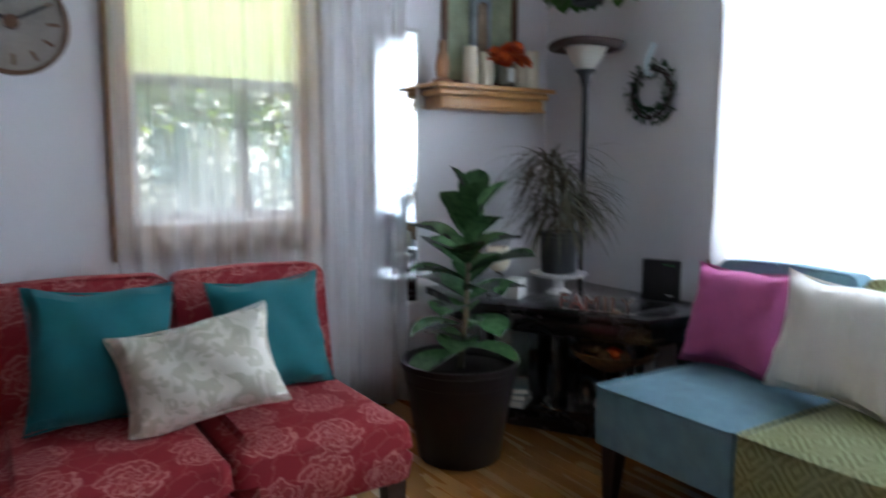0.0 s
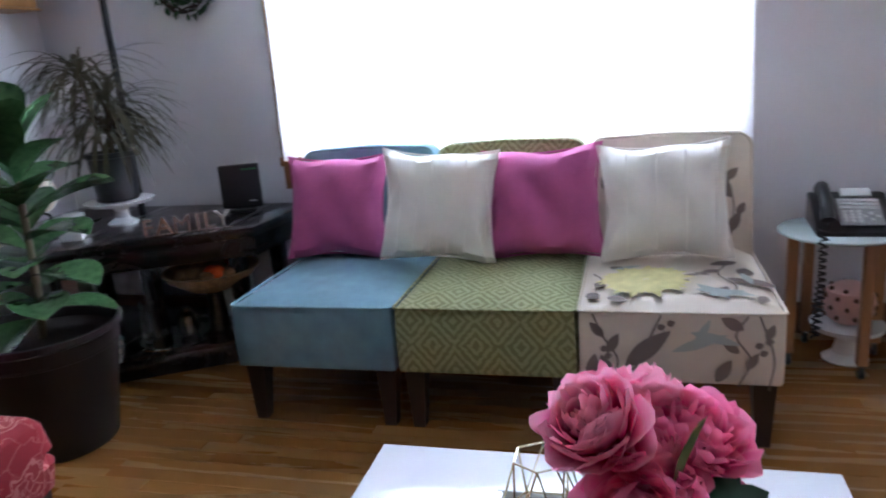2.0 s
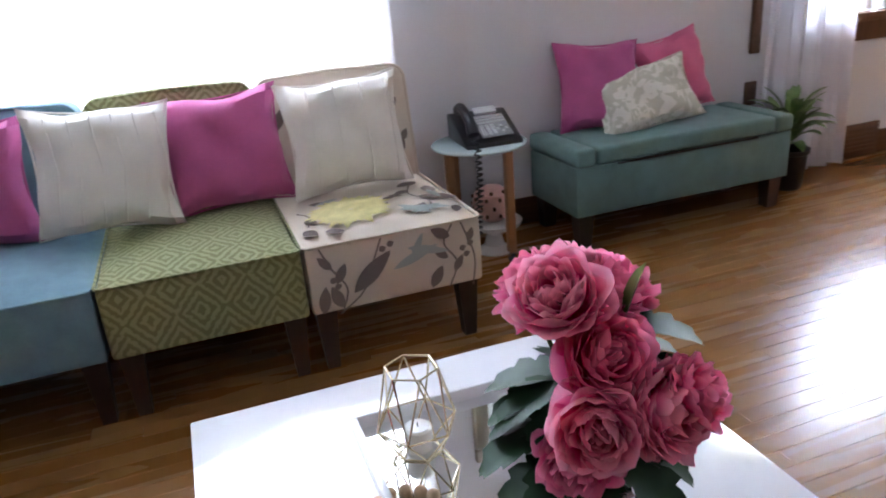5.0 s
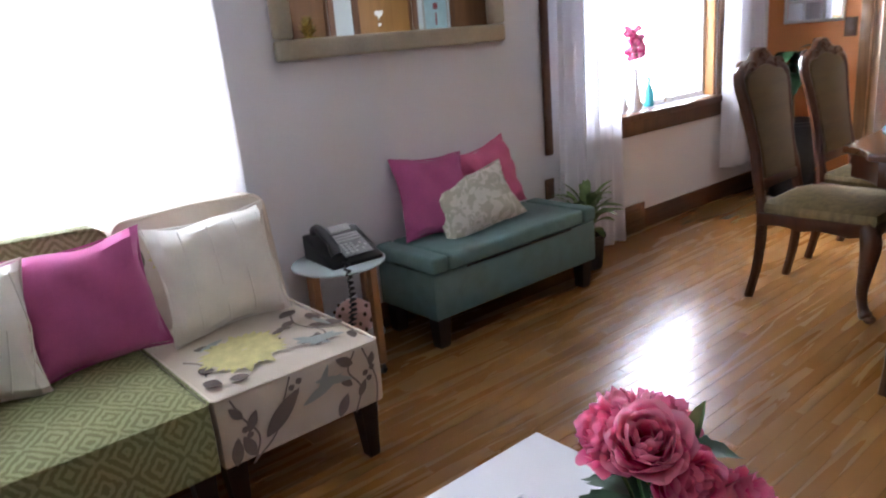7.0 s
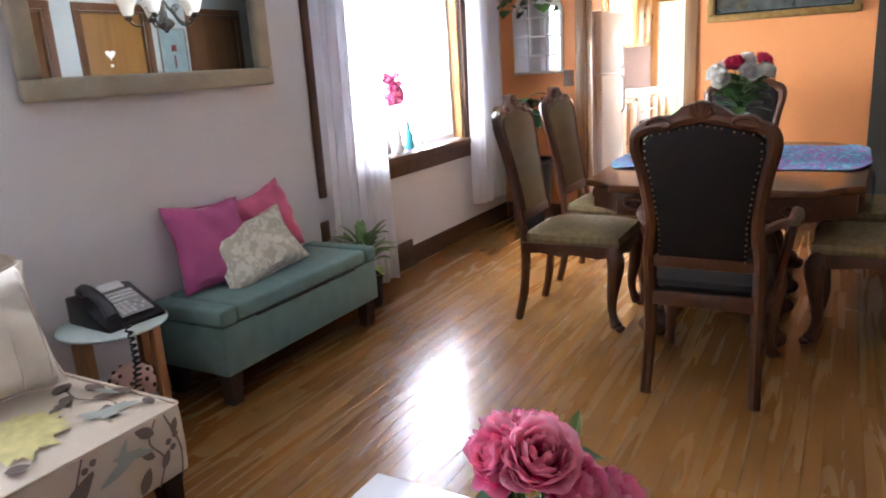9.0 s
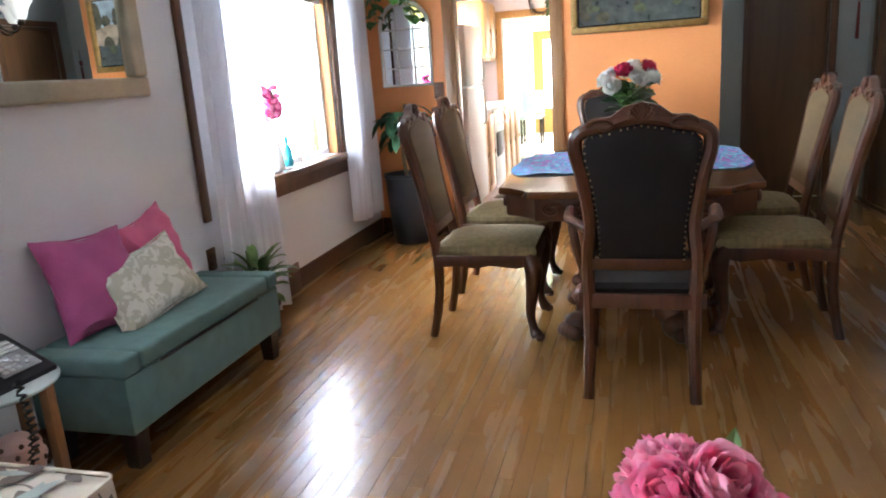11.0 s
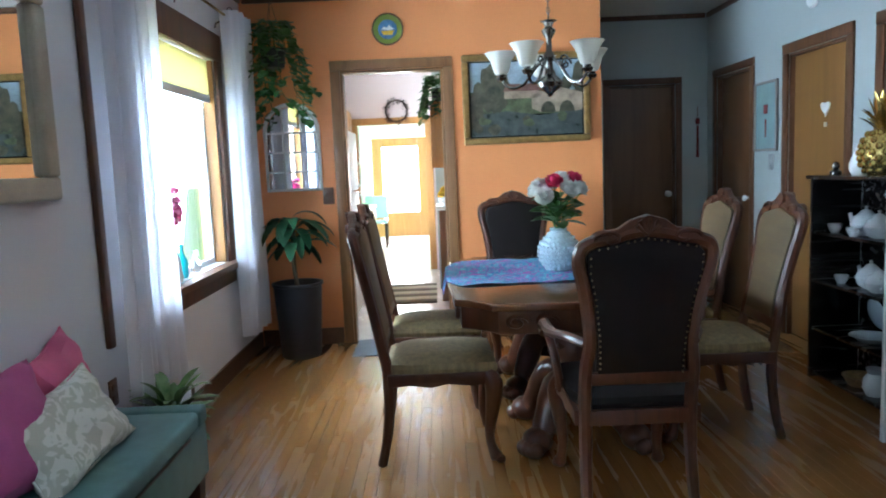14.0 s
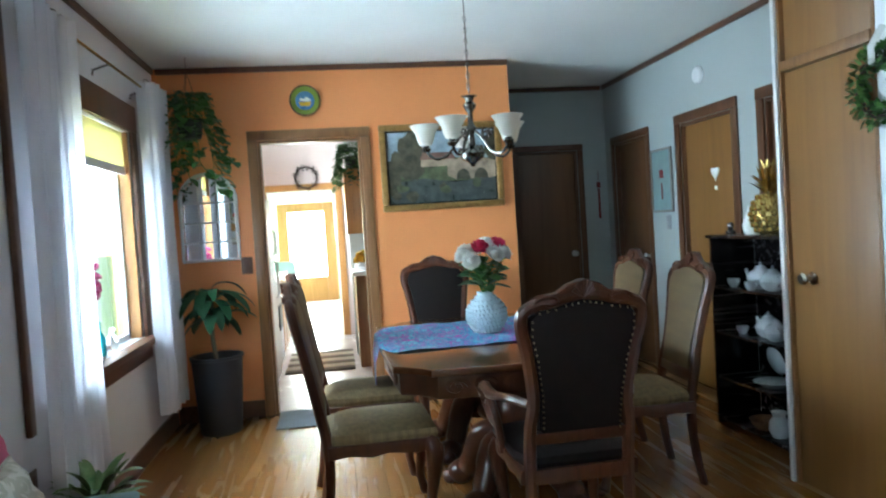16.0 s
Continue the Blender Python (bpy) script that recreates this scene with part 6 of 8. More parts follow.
ROSES = [(-0.13, -0.05, 0.50, 0.062, "petal_white", (-0.7, -0.5, 0.8), 4), (-0.09, -0.11, 0.47, 0.062, "petal_white", (-0.4, -1, 0.7), 4), (-0.03, -0.07, 0.545, 0.062, "petal_red", (-0.1, -0.5, 1), 4), (0.05, -0.10, 0.50, 0.062, "petal_white", (0.3, -1, 0.7), 4), (0.12, -0.03, 0.50, 0.062, "petal_white", (0.9, -0.3, 0.8), 4), (0.10, 0.03, 0.55, 0.062, "petal_red", (0.7, 0.2, 1), 4), (-0.02, 0.08, 0.53, 0.062, "petal_white", (0, 0.8, 0.9), 4), (-0.10, 0.06, 0.52, 0.062, "petal_white", (-0.7, 0.6, 0.9), 4), (0.02, 0.0, 0.56, 0.062, "petal_white", (0, 0, 1), 4)]
for x, y, z, r, mat, way, n in ROSES:
    part("flower", turn_to(peony_bloom(r * 0.98, vr), (x, y, z - 0.045), way), mat, vase)
    part("flower_stem", tube(bmesh.new(), curve([(0, 0, 0.2), (x / 2, y / 2, z / 2 + 0.09), (x, y, z - 0.07)], 4), 0.003, 5), "leaf_vine", vase)
for k in range(40):
    a = k * 0.55
    b = blade(bmesh.new(), (0.02 * math.cos(a), 0.02 * math.sin(a), 0.27 + 0.03 * (k % 5)), (math.cos(a), math.sin(a), 0.1 + 0.25 * (k % 4)), 0.14, 0.075, 0.5, 0.3, 6)
    part("leaf", b, "leaf_vine", vase)

# ---- chandelier ----
chand = thing("chandelier", pose(2.075, 3.82, 1.715), "dark nickel five-arm chandelier with alabaster bell shades", "chandelier")
part("body", turned([(0, 0), (0.012, 0.004), (0.016, 0.016), (0.03, 0.028), (0.062, 0.05), (0.07, 0.075), (0.05, 0.10), (0.022, 0.118), (0.018, 0.18), (0.03, 0.20), (0.03, 0.22), (0.016, 0.24), (0.014, 0.30), (0.03, 0.325), (0.038, 0.345), (0.02, 0.365), (0.028, 0.385), (0.045, 0.395), (0, 0.40)], 24), "pewter", chand)
for k in range(5):
    a = radians(72 * k + 20)
    ca, sa = math.cos(a), math.sin(a)
    pts = curve([(0.03, 0, 0.20), (0.08, 0, 0.15), (0.14, 0, 0.075), (0.21, 0, 0.06), (0.255, 0, 0.10), (0.26, 0, 0.13)], 5)
    arm = part("arm", tube(bmesh.new(), [(p.x * ca, p.x * sa, p.z) for p in pts], 0.008, 8), "pewter", chand)
    curl = [((0.10 + 0.035 * (1 - t / 40) * math.cos(t / 4)) * ca, (0.10 + 0.035 * (1 - t / 40) * math.cos(t / 4)) * sa, 0.175 + 0.035 * (1 - t / 40) * math.sin(t / 4)) for t in range(0, 34, 2)]
    part("scroll", tube(bmesh.new(), curl, 0.005, 6), "pewter", arm)
    at = Matrix.Translation((0.26 * ca, 0.26 * sa, 0))
    part("socket", turned([(0, 0.10), (0.02, 0.10), (0.03, 0.118), (0.018, 0.128), (0.022, 0.15), (0, 0.152)], 14, at), "pewter", arm)
    part("shade", turned([(0.022, 0.135), (0.036, 0.142), (0.046, 0.165), (0.056, 0.205), (0.082, 0.245), (0.088, 0.25), (0.084, 0.252), (0.052, 0.208), (0.040, 0.166), (0.022, 0.145)], 24, at), "milk", arm, "alabaster glass bell shade")
z = 0.40
for i in range(14):
    link = [(0.009 * math.cos(t) * (1 if i % 2 else 0), 0.009 * math.cos(t) * (0 if i % 2 else 1), z + 0.018 + 0.018 * math.sin(t)) for t in [j * math.pi / 5 for j in range(10)]]
    part("chain_link", tube(bmesh.new(), link, 0.0022, 5, closed=True), "pewter", chand)
    z += 0.031
part("stem_wire", tube(bmesh.new(), [(0, 0, 0.40), (0, 0, CEIL - 1.716)], 0.003, 6), "pewter", chand)
part("ceiling_rose", turned([(0, CEIL - 1.717), (0.06, CEIL - 1.717), (0.055, CEIL - 1.735), (0.02, CEIL - 1.75), (0, CEIL - 1.75)], 20), "pewter", chand)

# ---- pictures and mirrors ----


def moulding(root, w, h, width, depth, mat, bevel=0.006):
    """Four frame rails round a w x h opening in the x-z plane, standing out towards -y."""
    for a in ((-w / 2 - width, w / 2 + width, h / 2, h / 2 + width), (-w / 2 - width, w / 2 + width, -h / 2 - width, -h / 2), (-w / 2 - width, -w / 2, -h / 2 + 0.0005, h / 2 - 0.0005), (w / 2, w / 2 + width, -h / 2 + 0.0005, h / 2 - 0.0005)):
        part("frame_rail", one_box(a[0], a[1], -depth, -0.004, a[2], a[3], bevel, 3), mat, root)


def patch(root, name, outline, lift, mat):
    b = bmesh.new()
    prism(b, outline, 0.0012)
    bmesh.ops.transform(b, matrix=Matrix(((1, 0, 0, 0), (0, 0, -1, -lift), (0, 1, 0, 0), (0, 0, 0, 1))), verts=b.verts)
    return part(name, b, mat, root)


pic = thing("landscape_painting", pose(2.165, ORANGE - 0.004, 1.865), "framed oil landscape with an arched stone bridge", "painting")
moulding(pic, 0.88, 0.58, 0.05, 0.05, "giltframe", 0.012)
part("frame_lip", one_box(-0.44, 0.44, -0.018, -0.006, -0.29, 0.29), "black_wood", pic)
W2, H2 = 0.43, 0.28
patch(pic, "painted_sky", [(-W2, 0.02), (W2, 0.02), (W2, H2), (-W2, H2)], 0.019, "paint_sky")
patch(pic, "painted_meadow", [(-W2, -0.12), (W2, -0.12), (W2, 0.05), (0.1, 0.07), (-0.1, 0.04), (-W2, 0.06)], 0.0205, "paint_field")
patch(pic, "painted_water", [(-W2, -H2), (W2, -H2), (W2, -0.10), (0.1, -0.13), (-0.15, -0.09), (-W2, -0.12)], 0.022, "paint_water")
tr = random.Random(8)


def blob(cx, cz, rx, rz, n=22, rough=0.22):
    return [(max(-W2, min(W2, cx + rx * math.cos(2 * math.pi * i / n) * tr.uniform(1 - rough, 1 + rough))), max(-H2, min(H2, cz + rz * math.sin(2 * math.pi * i / n) * tr.uniform(1 - rough, 1 + rough)))) for i in range(n)]


for i, (cx, cz, rx, rz) in enumerate(((-0.24, 0.13, 0.12, 0.16), (-0.34, 0.03, 0.09, 0.10), (-0.24, -0.01, 0.09, 0.10), (-0.40, -0.08, 0.07, 0.12), (0.41, 0.15, 0.06, 0.12), (0.20, 0.10, 0.04, 0.10), (-0.08, 0.03, 0.06, 0.04), (0.31, 0.10, 0.04, 0.06))):
    patch(pic, "painted_tree", blob(cx, cz, rx, rz), 0.0235 + i * 0.0014, "paint_trees")
patch(pic, "painted_bridge", [(0.04, -0.08), (0.04, 0.02), (0.15, 0.065), (0.28, 0.07), (W2, 0.03), (W2, -0.10), (0.37, -0.11)] + [(0.31 + 0.06 * math.cos(radians(a)), -0.11 + 0.085 * math.sin(radians(a))) for a in range(0, 181, 30)] + [(0.24, -0.11)] + [(0.165 + 0.055 * math.cos(radians(a)), -0.11 + 0.08 * math.sin(radians(a))) for a in range(0, 181, 30)], 0.034, "paint_stone")
for ax in (0.165, 0.31):
    patch(pic, "painted_arch", [(ax + 0.056 * math.cos(radians(a)), -0.11 + 0.082 * math.sin(radians(a))) for a in range(0, 181, 20)], 0.0355, "paint_trees")
patch(pic, "painted_house", [(-0.17, 0.0), (0.10, 0.0), (0.10, 0.06), (-0.17, 0.06)], 0.034, "paint_stone")
patch(pic, "painted_roof", [(-0.18, 0.055), (0.11, 0.055), (0.08, 0.11), (-0.15, 0.11)], 0.0355, "paint_roof")
for i in range(9):
    patch(pic, "painted_bush", blob(tr.uniform(-0.4, 0.4), tr.uniform(-0.25, -0.14), tr.uniform(0.02, 0.06), tr.uniform(0.02, 0.045), 14), 0.0370 + i * 0.0014, ("paint_trees", "paint_field", "paint_water")[i % 3])

arch = thing("arched_mirror", pose(0.345, ORANGE - 0.004, 1.225), "white arched window-pane mirror", "mirror")
AW, AH = 0.205, 0.45
arch_out = [(-AW, 0), (AW, 0), (AW, AH)] + [(AW * math.cos(radians(a)), AH + AW * math.sin(radians(a))) for a in range(10, 180, 10)] + [(-AW, AH)]
b = bmesh.new()
prism(b, [(x * 0.93, 0.012 + z * 0.97) for x, z in arch_out], 0.004)
bmesh.ops.transform(b, matrix=Matrix(((1, 0, 0, 0), (0, 0, -1, -0.006), (0, 1, 0, 0), (0, 0, 0, 1))), verts=b.verts)
part("glass", b, "mirror", arch)
part("frame", tube(bmesh.new(), [(x, -0.014, z + 0.012) for x, z in arch_out], 0.016, 8, closed=True), "white_plastic", arch)
for x in (-0.07, 0.07):
    part("glazing_bar", one_box(x - 0.006, x + 0.006, -0.022, -0.011, 0.012, AH + 0.185), "white_plastic", arch)
for zz in (0.15, 0.30, 0.45):
    part("glazing_bar", one_box(-AW, AW, -0.021, -0.0115, zz - 0.006, zz + 0.006), "white_plastic", arch)

plate = thing("souvenir_plate", pose(1.125, ORANGE - 0.004, 2.425, 90, 0, 0) @ Matrix.Scale(0.85, 4), "green rimmed decorative plate with a painted scene", "wall plate")
part("dish", turned([(0, 0.012), (0.09, 0.01), (0.135, 0.024), (0.14, 0.02), (0.11, 0.003), (0, 0.002)], 36), "green_plate", plate)
part("rim_line", turned([(0.128, 0.022), (0.14, 0.026), (0.142, 0.02), (0.13, 0.018)], 36), "trim", plate)
part("centre", turned([(0, 0.016), (0.082, 0.0145), (0.085, 0.012), (0, 0.012)], 30), "blue_plate", plate, "blue and white painted centre")
pk = bmesh.new()
prism(pk, [(-0.06, 0.0), (-0.03, 0.025), (-0.01, 0.012), (0.015, 0.035), (0.06, 0.0), (0.02, -0.01)], 0.002, Matrix.Translation((0, 0, 0.016)))
part("painted_peak", pk, "white", plate)
pk = bmesh.new()
prism(pk, [(-0.06, -0.012), (0.06, -0.012), (0.04, -0.05), (-0.04, -0.05)], 0.002, Matrix.Translation((0, 0, 0.0165)))
part("painted_field", pk, "petal_yellow", plate)

mir = thing("wall_mirror", pose(0.004, 1.995, 1.70, 0, 0, 90), "large wall mirror in a champagne frame", "mirror")
part("glass", one_box(-0.58, 0.58, -0.014, -0.006, -0.32, 0.32), "mirror", mir)
moulding(mir, 1.14, 0.62, 0.085, 0.045, "champagne", 0.014)

# ---- dining window: drapes, rod, shade and sill ornaments ----
droot = thing("drape_rod", pose(0.10, 4.1, 2.42, 0, 0, 90), "brass curtain rod with dark end knobs", "curtain rod")
part("rod", tube(bmesh.new(), [(-1.0, 0, 0), (1.05, 0, 0)], 0.009, 10), "goldleaf", droot)
for s in (-1.0, 1.05):
    b = bmesh.new()
    ball(b, (s + math.copysign(0.02, s), 0, 0), 0.028, 12)
    part("finial", b, "pewter", droot)
for s in (-0.8, 0.05, 0.80):
    part("bracket", tube(bmesh.new(), [(s, 0, 0), (s, 0.09, -0.03), (s, 0.098, -0.06)], 0.006, 6), "pewter", droot)
hang("drape", pose(0.11, 3.22, 0.03, 0, 0, 90), 0.44, 2.42, 5, 0.040, "drape_cloth", "long white drape hanging beside the dining window", flare=0.30)
hang("drape", pose(0.13, 4.96, 0.27, 0, 0, 90), 0.36, 2.18, 5, 0.05, "drape_cloth", "white grommet drape gathered beside the dining window", flare=0.25)
shade_ob = thing("roller_shade", pose(-0.03, 4.05, 1.90), "cream roller shade half lowered in the dining window", "window shade")
part("cloth_panel", one_box(-0.003, 0.0, -0.715, 0.715, 0.0, 0.225), "cloth_panel", shade_ob)
part("hem_bar", one_box(-0.006, 0.004, -0.715, 0.715, -0.05, 0.0, 0.002), "white_plastic", shade_ob)


def bottle(name, m, profile, mat, label, seg=20):
    root = thing(name, m, label, "bottle")
    part("vessel", turned(profile, seg), mat, root)
    return root


pv = bottle("bud_vase", pose(0.0, 3.83, 0.797), [(0, 0), (0.035, 0), (0.04, 0.02), (0.032, 0.12), (0.018, 0.19), (0.016, 0.25), (0.02, 0.26), (0.013, 0.26), (0.012, 0.2), (0, 0.18)], "white", "slim white bud vase with pink blossoms on the sill")
sr = random.Random(4)
for k in range(30):
    b = bmesh.new()
    bloom(b, (0, 0, 0), 0.030, sr, 2)
    part("blossom", turn_to(b, (sr.uniform(-0.035, 0.035), sr.uniform(-0.06, 0.06), 0.36 + sr.uniform(-0.04, 0.15)), (sr.uniform(-1, 1), sr.uniform(-1, 1), 0.6)), "petal", pv)
for k in range(4):
    part("blossom_stem", tube(bmesh.new(), [(0, 0, 0.2), (sr.uniform(-0.02, 0.02), sr.uniform(-0.03, 0.03), 0.5)], 0.002, 5), "leaf_vine", pv)
bottle("glass_bottle", pose(-0.03, 4.02, 0.797), [(0, 0), (0.03, 0), (0.034, 0.01), (0.034, 0.10), (0.014, 0.14), (0.012, 0.19), (0.016, 0.195), (0, 0.195)], "teal_glass", "turquoise glass bottle on the window sill")
bottle("white_bottle", pose(-0.02, 3.72, 0.797), [(0, 0), (0.03, 0), (0.034, 0.02), (0.03, 0.08), (0.014, 0.11), (0.013, 0.14), (0, 0.14)], "white", "small white bottle on the window sill")
bottle("clear_bottle", pose(-0.03, 4.25, 0.797), [(0, 0), (0.026, 0), (0.03, 0.01), (0.03, 0.07), (0.012, 0.10), (0.012, 0.13), (0, 0.13)], "glass", "small clear bottle on the window sill")

# ---- plants by the windows ----


def planter(root, r0, r1, h, mat, rim=0.012):
    part("pot", turned([(0, 0), (r0, 0), (r0 + 0.006, 0.006), (r1 - 0.006, h - rim * 2), (r1 + 0.004, h - rim * 1.6), (r1 + 0.004, h), (r1 - 0.012, h), (r1 - 0.018, h - 0.05), (0, h - 0.05)], 32), mat, root)
    part("soil", turned([(0, h - 0.042), (r1 * 0.6, h - 0.044), (r1 - 0.014, h - 0.048)], 24), "soil", root)


snake = thing("dieffenbachia", pose(0.225, 3.04, 0), "variegated leafy houseplant in a small brown pot", "potted plant")
planter(snake, 0.075, 0.10, 0.20, "pot")
lr = random.Random(6)
for k in range(46):
    a = lr.uniform(0, 6.28)
    b = bmesh.new()
    blade(b, (0.03 * math.cos(a), 0.03 * math.sin(a), 0.22 + lr.uniform(0, 0.16)), (math.cos(a), math.sin(a), lr.uniform(0.6, 2.6)), lr.uniform(0.15, 0.22), lr.uniform(0.040, 0.058), lr.uniform(0.7, 1.5), 0.3, 7)
    part("leaf", b, "leaf_light", snake)

corn = thing("corn_plant", pose(0.38, 5.22, 0), "glossy dark-leaved cane plant in a charcoal planter", "potted plant")
planter(corn, 0.14, 0.185, 0.56, "pot_black")
part("cane", tube(bmesh.new(), curve([(0, 0, 0.5), (-0.02, 0.0, 0.72), (-0.01, 0.01, 0.98)], 5), 0.016, 8), "stem", corn)
for k in range(30):
    a = k * 2.4
    b = bmesh.new()
    zz = 0.80 + 0.012 * k * 0.7
    blade(b, (-0.01, 0.0, zz), (math.cos(a), math.sin(a), lr.uniform(0.25, 1.3)), lr.uniform(0.26, 0.38), lr.uniform(0.065, 0.095), lr.uniform(1.4, 2.6), 0.25, 8)
    part("leaf", b, "leaf_dark", corn)


def trailing(name, m, drop, strands, spread, leaf_len, mat, label, seed, hook=None, pot=True, up=0.12):
    """A hanging pot with vines that spill over its rim."""
    rng = random.Random(seed)
    root = thing(name, m, label, "hanging plant")
    if pot:
        planter(root, 0.07, 0.095, 0.13, "pot_black")
    if hook:
        for k in range(3):
            a = 2.1 * k
            part("hanger", tube(bmesh.new(), [(0.09 * math.cos(a), 0.09 * math.sin(a), 0.125), (0, 0, hook - 0.1), (0, 0, hook)], 0.002, 5), "trim", root)
    for s in range(strands):
        a = rng.uniform(0, 6.28)
        ln = drop * rng.uniform(0.35, 1.0)
        pts = [(0.03 * math.cos(a), 0.03 * math.sin(a), 0.09), (0.09 * math.cos(a), 0.09 * math.sin(a), 0.09 + up)]
        n = 7
        for i in range(1, n + 1):
            pts.append(((0.10 + spread * i / n * rng.uniform(0.5, 1.1)) * math.cos(a + 0.3 * i / n), (0.10 + spread * i / n * rng.uniform(0.5, 1.1)) * math.sin(a + 0.3 * i / n), 0.09 + up - (ln + up) * i / n))
        line = curve(pts, 3)
        part("vine", tube(bmesh.new(), line, 0.0025, 4), "leaf_vine", root)
        for i, p in enumerate(line[2:]):
            b = bmesh.new()
            aa = a + rng.uniform(-1.6, 1.6)
            blade(b, p, (math.cos(aa), math.sin(aa), rng.uniform(-0.5, 0.6)), leaf_len * rng.uniform(0.7, 1.2), leaf_len * rng.uniform(0.6, 0.85), 0.9, 0.2, 4, broad=0.4)
            part("leaf", b, mat, root)
    return root


trailing("hanging_pothos", pose(0.32, 5.18, 2.12), 0.55, 13, 0.17, 0.085, "leaf_vine", "lush trailing pothos hanging from the ceiling", 14, hook=CEIL - 2.122, up=0.22)

# ---- curio shelf with white tea ware ----
cur = thing("curio_shelf", pose(3.72, 3.80, 0), "narrow black open display shelf", "shelf")
for s in (-1, 1):
    part("side_panel", one_box(-0.04, 0.26, min(s * 0.385, s * 0.405), max(s * 0.385, s * 0.405), 0, 1.205, 0.002), "black_wood", cur)
part("back_panel", one_box(0.26, 0.268, -0.384, 0.384, 0, 1.2, 0.001), "black_wood", cur)
for zz in (0.03, 0.30, 0.59, 0.88):
    part("shelf_board", one_box(-0.035, 0.259, -0.384, 0.384, zz, zz + 0.018, 0.002), "black_wood", cur)
part("top_board", one_box(-0.06, 0.275, -0.42, 0.42, 1.206, 1.228, 0.004), "black_wood", cur)


def teapot(x, y, z, s, turn):
    root = thing("teapot", pose(x, y, z, 0, 0, turn), "grey-white porcelain teapot on a shelf", "teapot")
    part("pot_body", turned([(0, 0), (0.035 * s, 0), (0.06 * s, 0.02 * s), (0.07 * s, 0.055 * s), (0.055 * s, 0.09 * s), (0.03 * s, 0.105 * s), (0, 0.108 * s)], 22), "porcelain", root)
    part("lid", turned([(0.034 * s, 0.104 * s), (0.02 * s, 0.12 * s), (0.006 * s, 0.125 * s), (0.009 * s, 0.138 * s), (0, 0.143 * s)], 16), "porcelain", root)
    part("spout", tube(bmesh.new(), curve([(0.055 * s, 0, 0.04 * s), (0.09 * s, 0, 0.06 * s), (0.105 * s, 0, 0.10 * s)], 4), [0.014 * s] * 4 + [0.009 * s] * 5, 8), "porcelain", root)
    part("handle", tube(bmesh.new(), curve([(-0.055 * s, 0, 0.085 * s), (-0.10 * s, 0, 0.085 * s), (-0.10 * s, 0, 0.04 * s), (-0.058 * s, 0, 0.03 * s)], 4), 0.006 * s, 6), "porcelain", root)


def cup(x, y, z, s=1.0):
    root = thing("teacup", pose(x, y, z), "grey-white porcelain cup on a shelf", "cup")
    part("bowl", turned([(0, 0), (0.02 * s, 0), (0.034 * s, 0.025 * s), (0.04 * s, 0.05 * s), (0.037 * s, 0.05 * s), (0.03 * s, 0.026 * s), (0, 0.008 * s)], 18), "porcelain", root)
    part("handle", tube(bmesh.new(), curve([(0, -0.036 * s, 0.042 * s), (0, -0.058 * s, 0.034 * s), (0, -0.036 * s, 0.016 * s)], 4), 0.004 * s, 6), "porcelain", root)


teapot(3.80, 3.84, 0.898, 1.15, 100)
teapot(3.78, 3.69, 0.898, 1.05, 80)
cup(3.74, 4.04, 0.898)
cup(3.71, 3.80, 0.898)
teapot(3.81, 3.80, 0.608, 1.1, 90)
teapot(3.77, 3.67, 0.608, 0.95, 70)
cup(3.75, 3.98, 0.608)
dish = thing("scalloped_plate", pose(3.80, 3.76, 0.318), "white scalloped dish on a shelf", "dish")
part("dish", turned([(0, 0), (0.06, 0), (0.09, 0.022), (0.115, 0.034), (0.111, 0.037), (0.085, 0.027), (0, 0.008)], 26), "porcelain", dish)
stand_plate = thing("display_plate", pose(3.93, 3.95, 0.42, 75, 0, 90), "pale blue patterned plate standing on the shelf", "plate")
part("dish", turned([(0, 0.01), (0.06, 0.008), (0.09, 0.02), (0.092, 0.016), (0.06, 0.0), (0, 0.0)], 26), "pearl", stand_plate)
bsk = thing("wire_basket", pose(3.80, 3.84, 0.048), "small woven basket on the bottom shelf", "basket")
part("weave", turned([(0, 0), (0.07, 0), (0.10, 0.05), (0.105, 0.055), (0.095, 0.055), (0.066, 0.008), (0, 0.008)], 22), "wicker", bsk)
jug = thing("milk_jug", pose(3.76, 3.66, 0.048), "grey-white porcelain jug on the bottom shelf", "jug")
part("vessel", turned([(0, 0), (0.04, 0), (0.06, 0.04), (0.055, 0.09), (0.035, 0.12), (0.045, 0.15), (0.04, 0.15), (0.03, 0.12), (0, 0.1)], 20), "porcelain", jug)
pine = thing("gold_pineapple", pose(3.80, 3.71, 1.229) @ Matrix.Scale(1.12, 4), "gold ceramic pineapple ornament on the curio shelf", "ornament")
part("fruit", turned([(0, 0), (0.06, 0), (0.09, 0.04), (0.098, 0.10), (0.085, 0.17), (0.05, 0.21), (0, 0.215)], 20), "goldleaf", pine)
for r in range(7):
    zz = 0.025 + r * 0.028
    rr = 0.098 * math.sin(math.pi * (0.22 + 0.62 * r / 6)) ** 0.6
    for kk in range(11):
        a = 2 * math.pi * (kk + 0.5 * (r % 2)) / 11
        b = bmesh.new()
        ball(b, (rr * math.cos(a), rr * math.sin(a), zz), 0.019, 6, (0.8, 0.8, 0.9))
        part("scale", b, "goldleaf", pine)
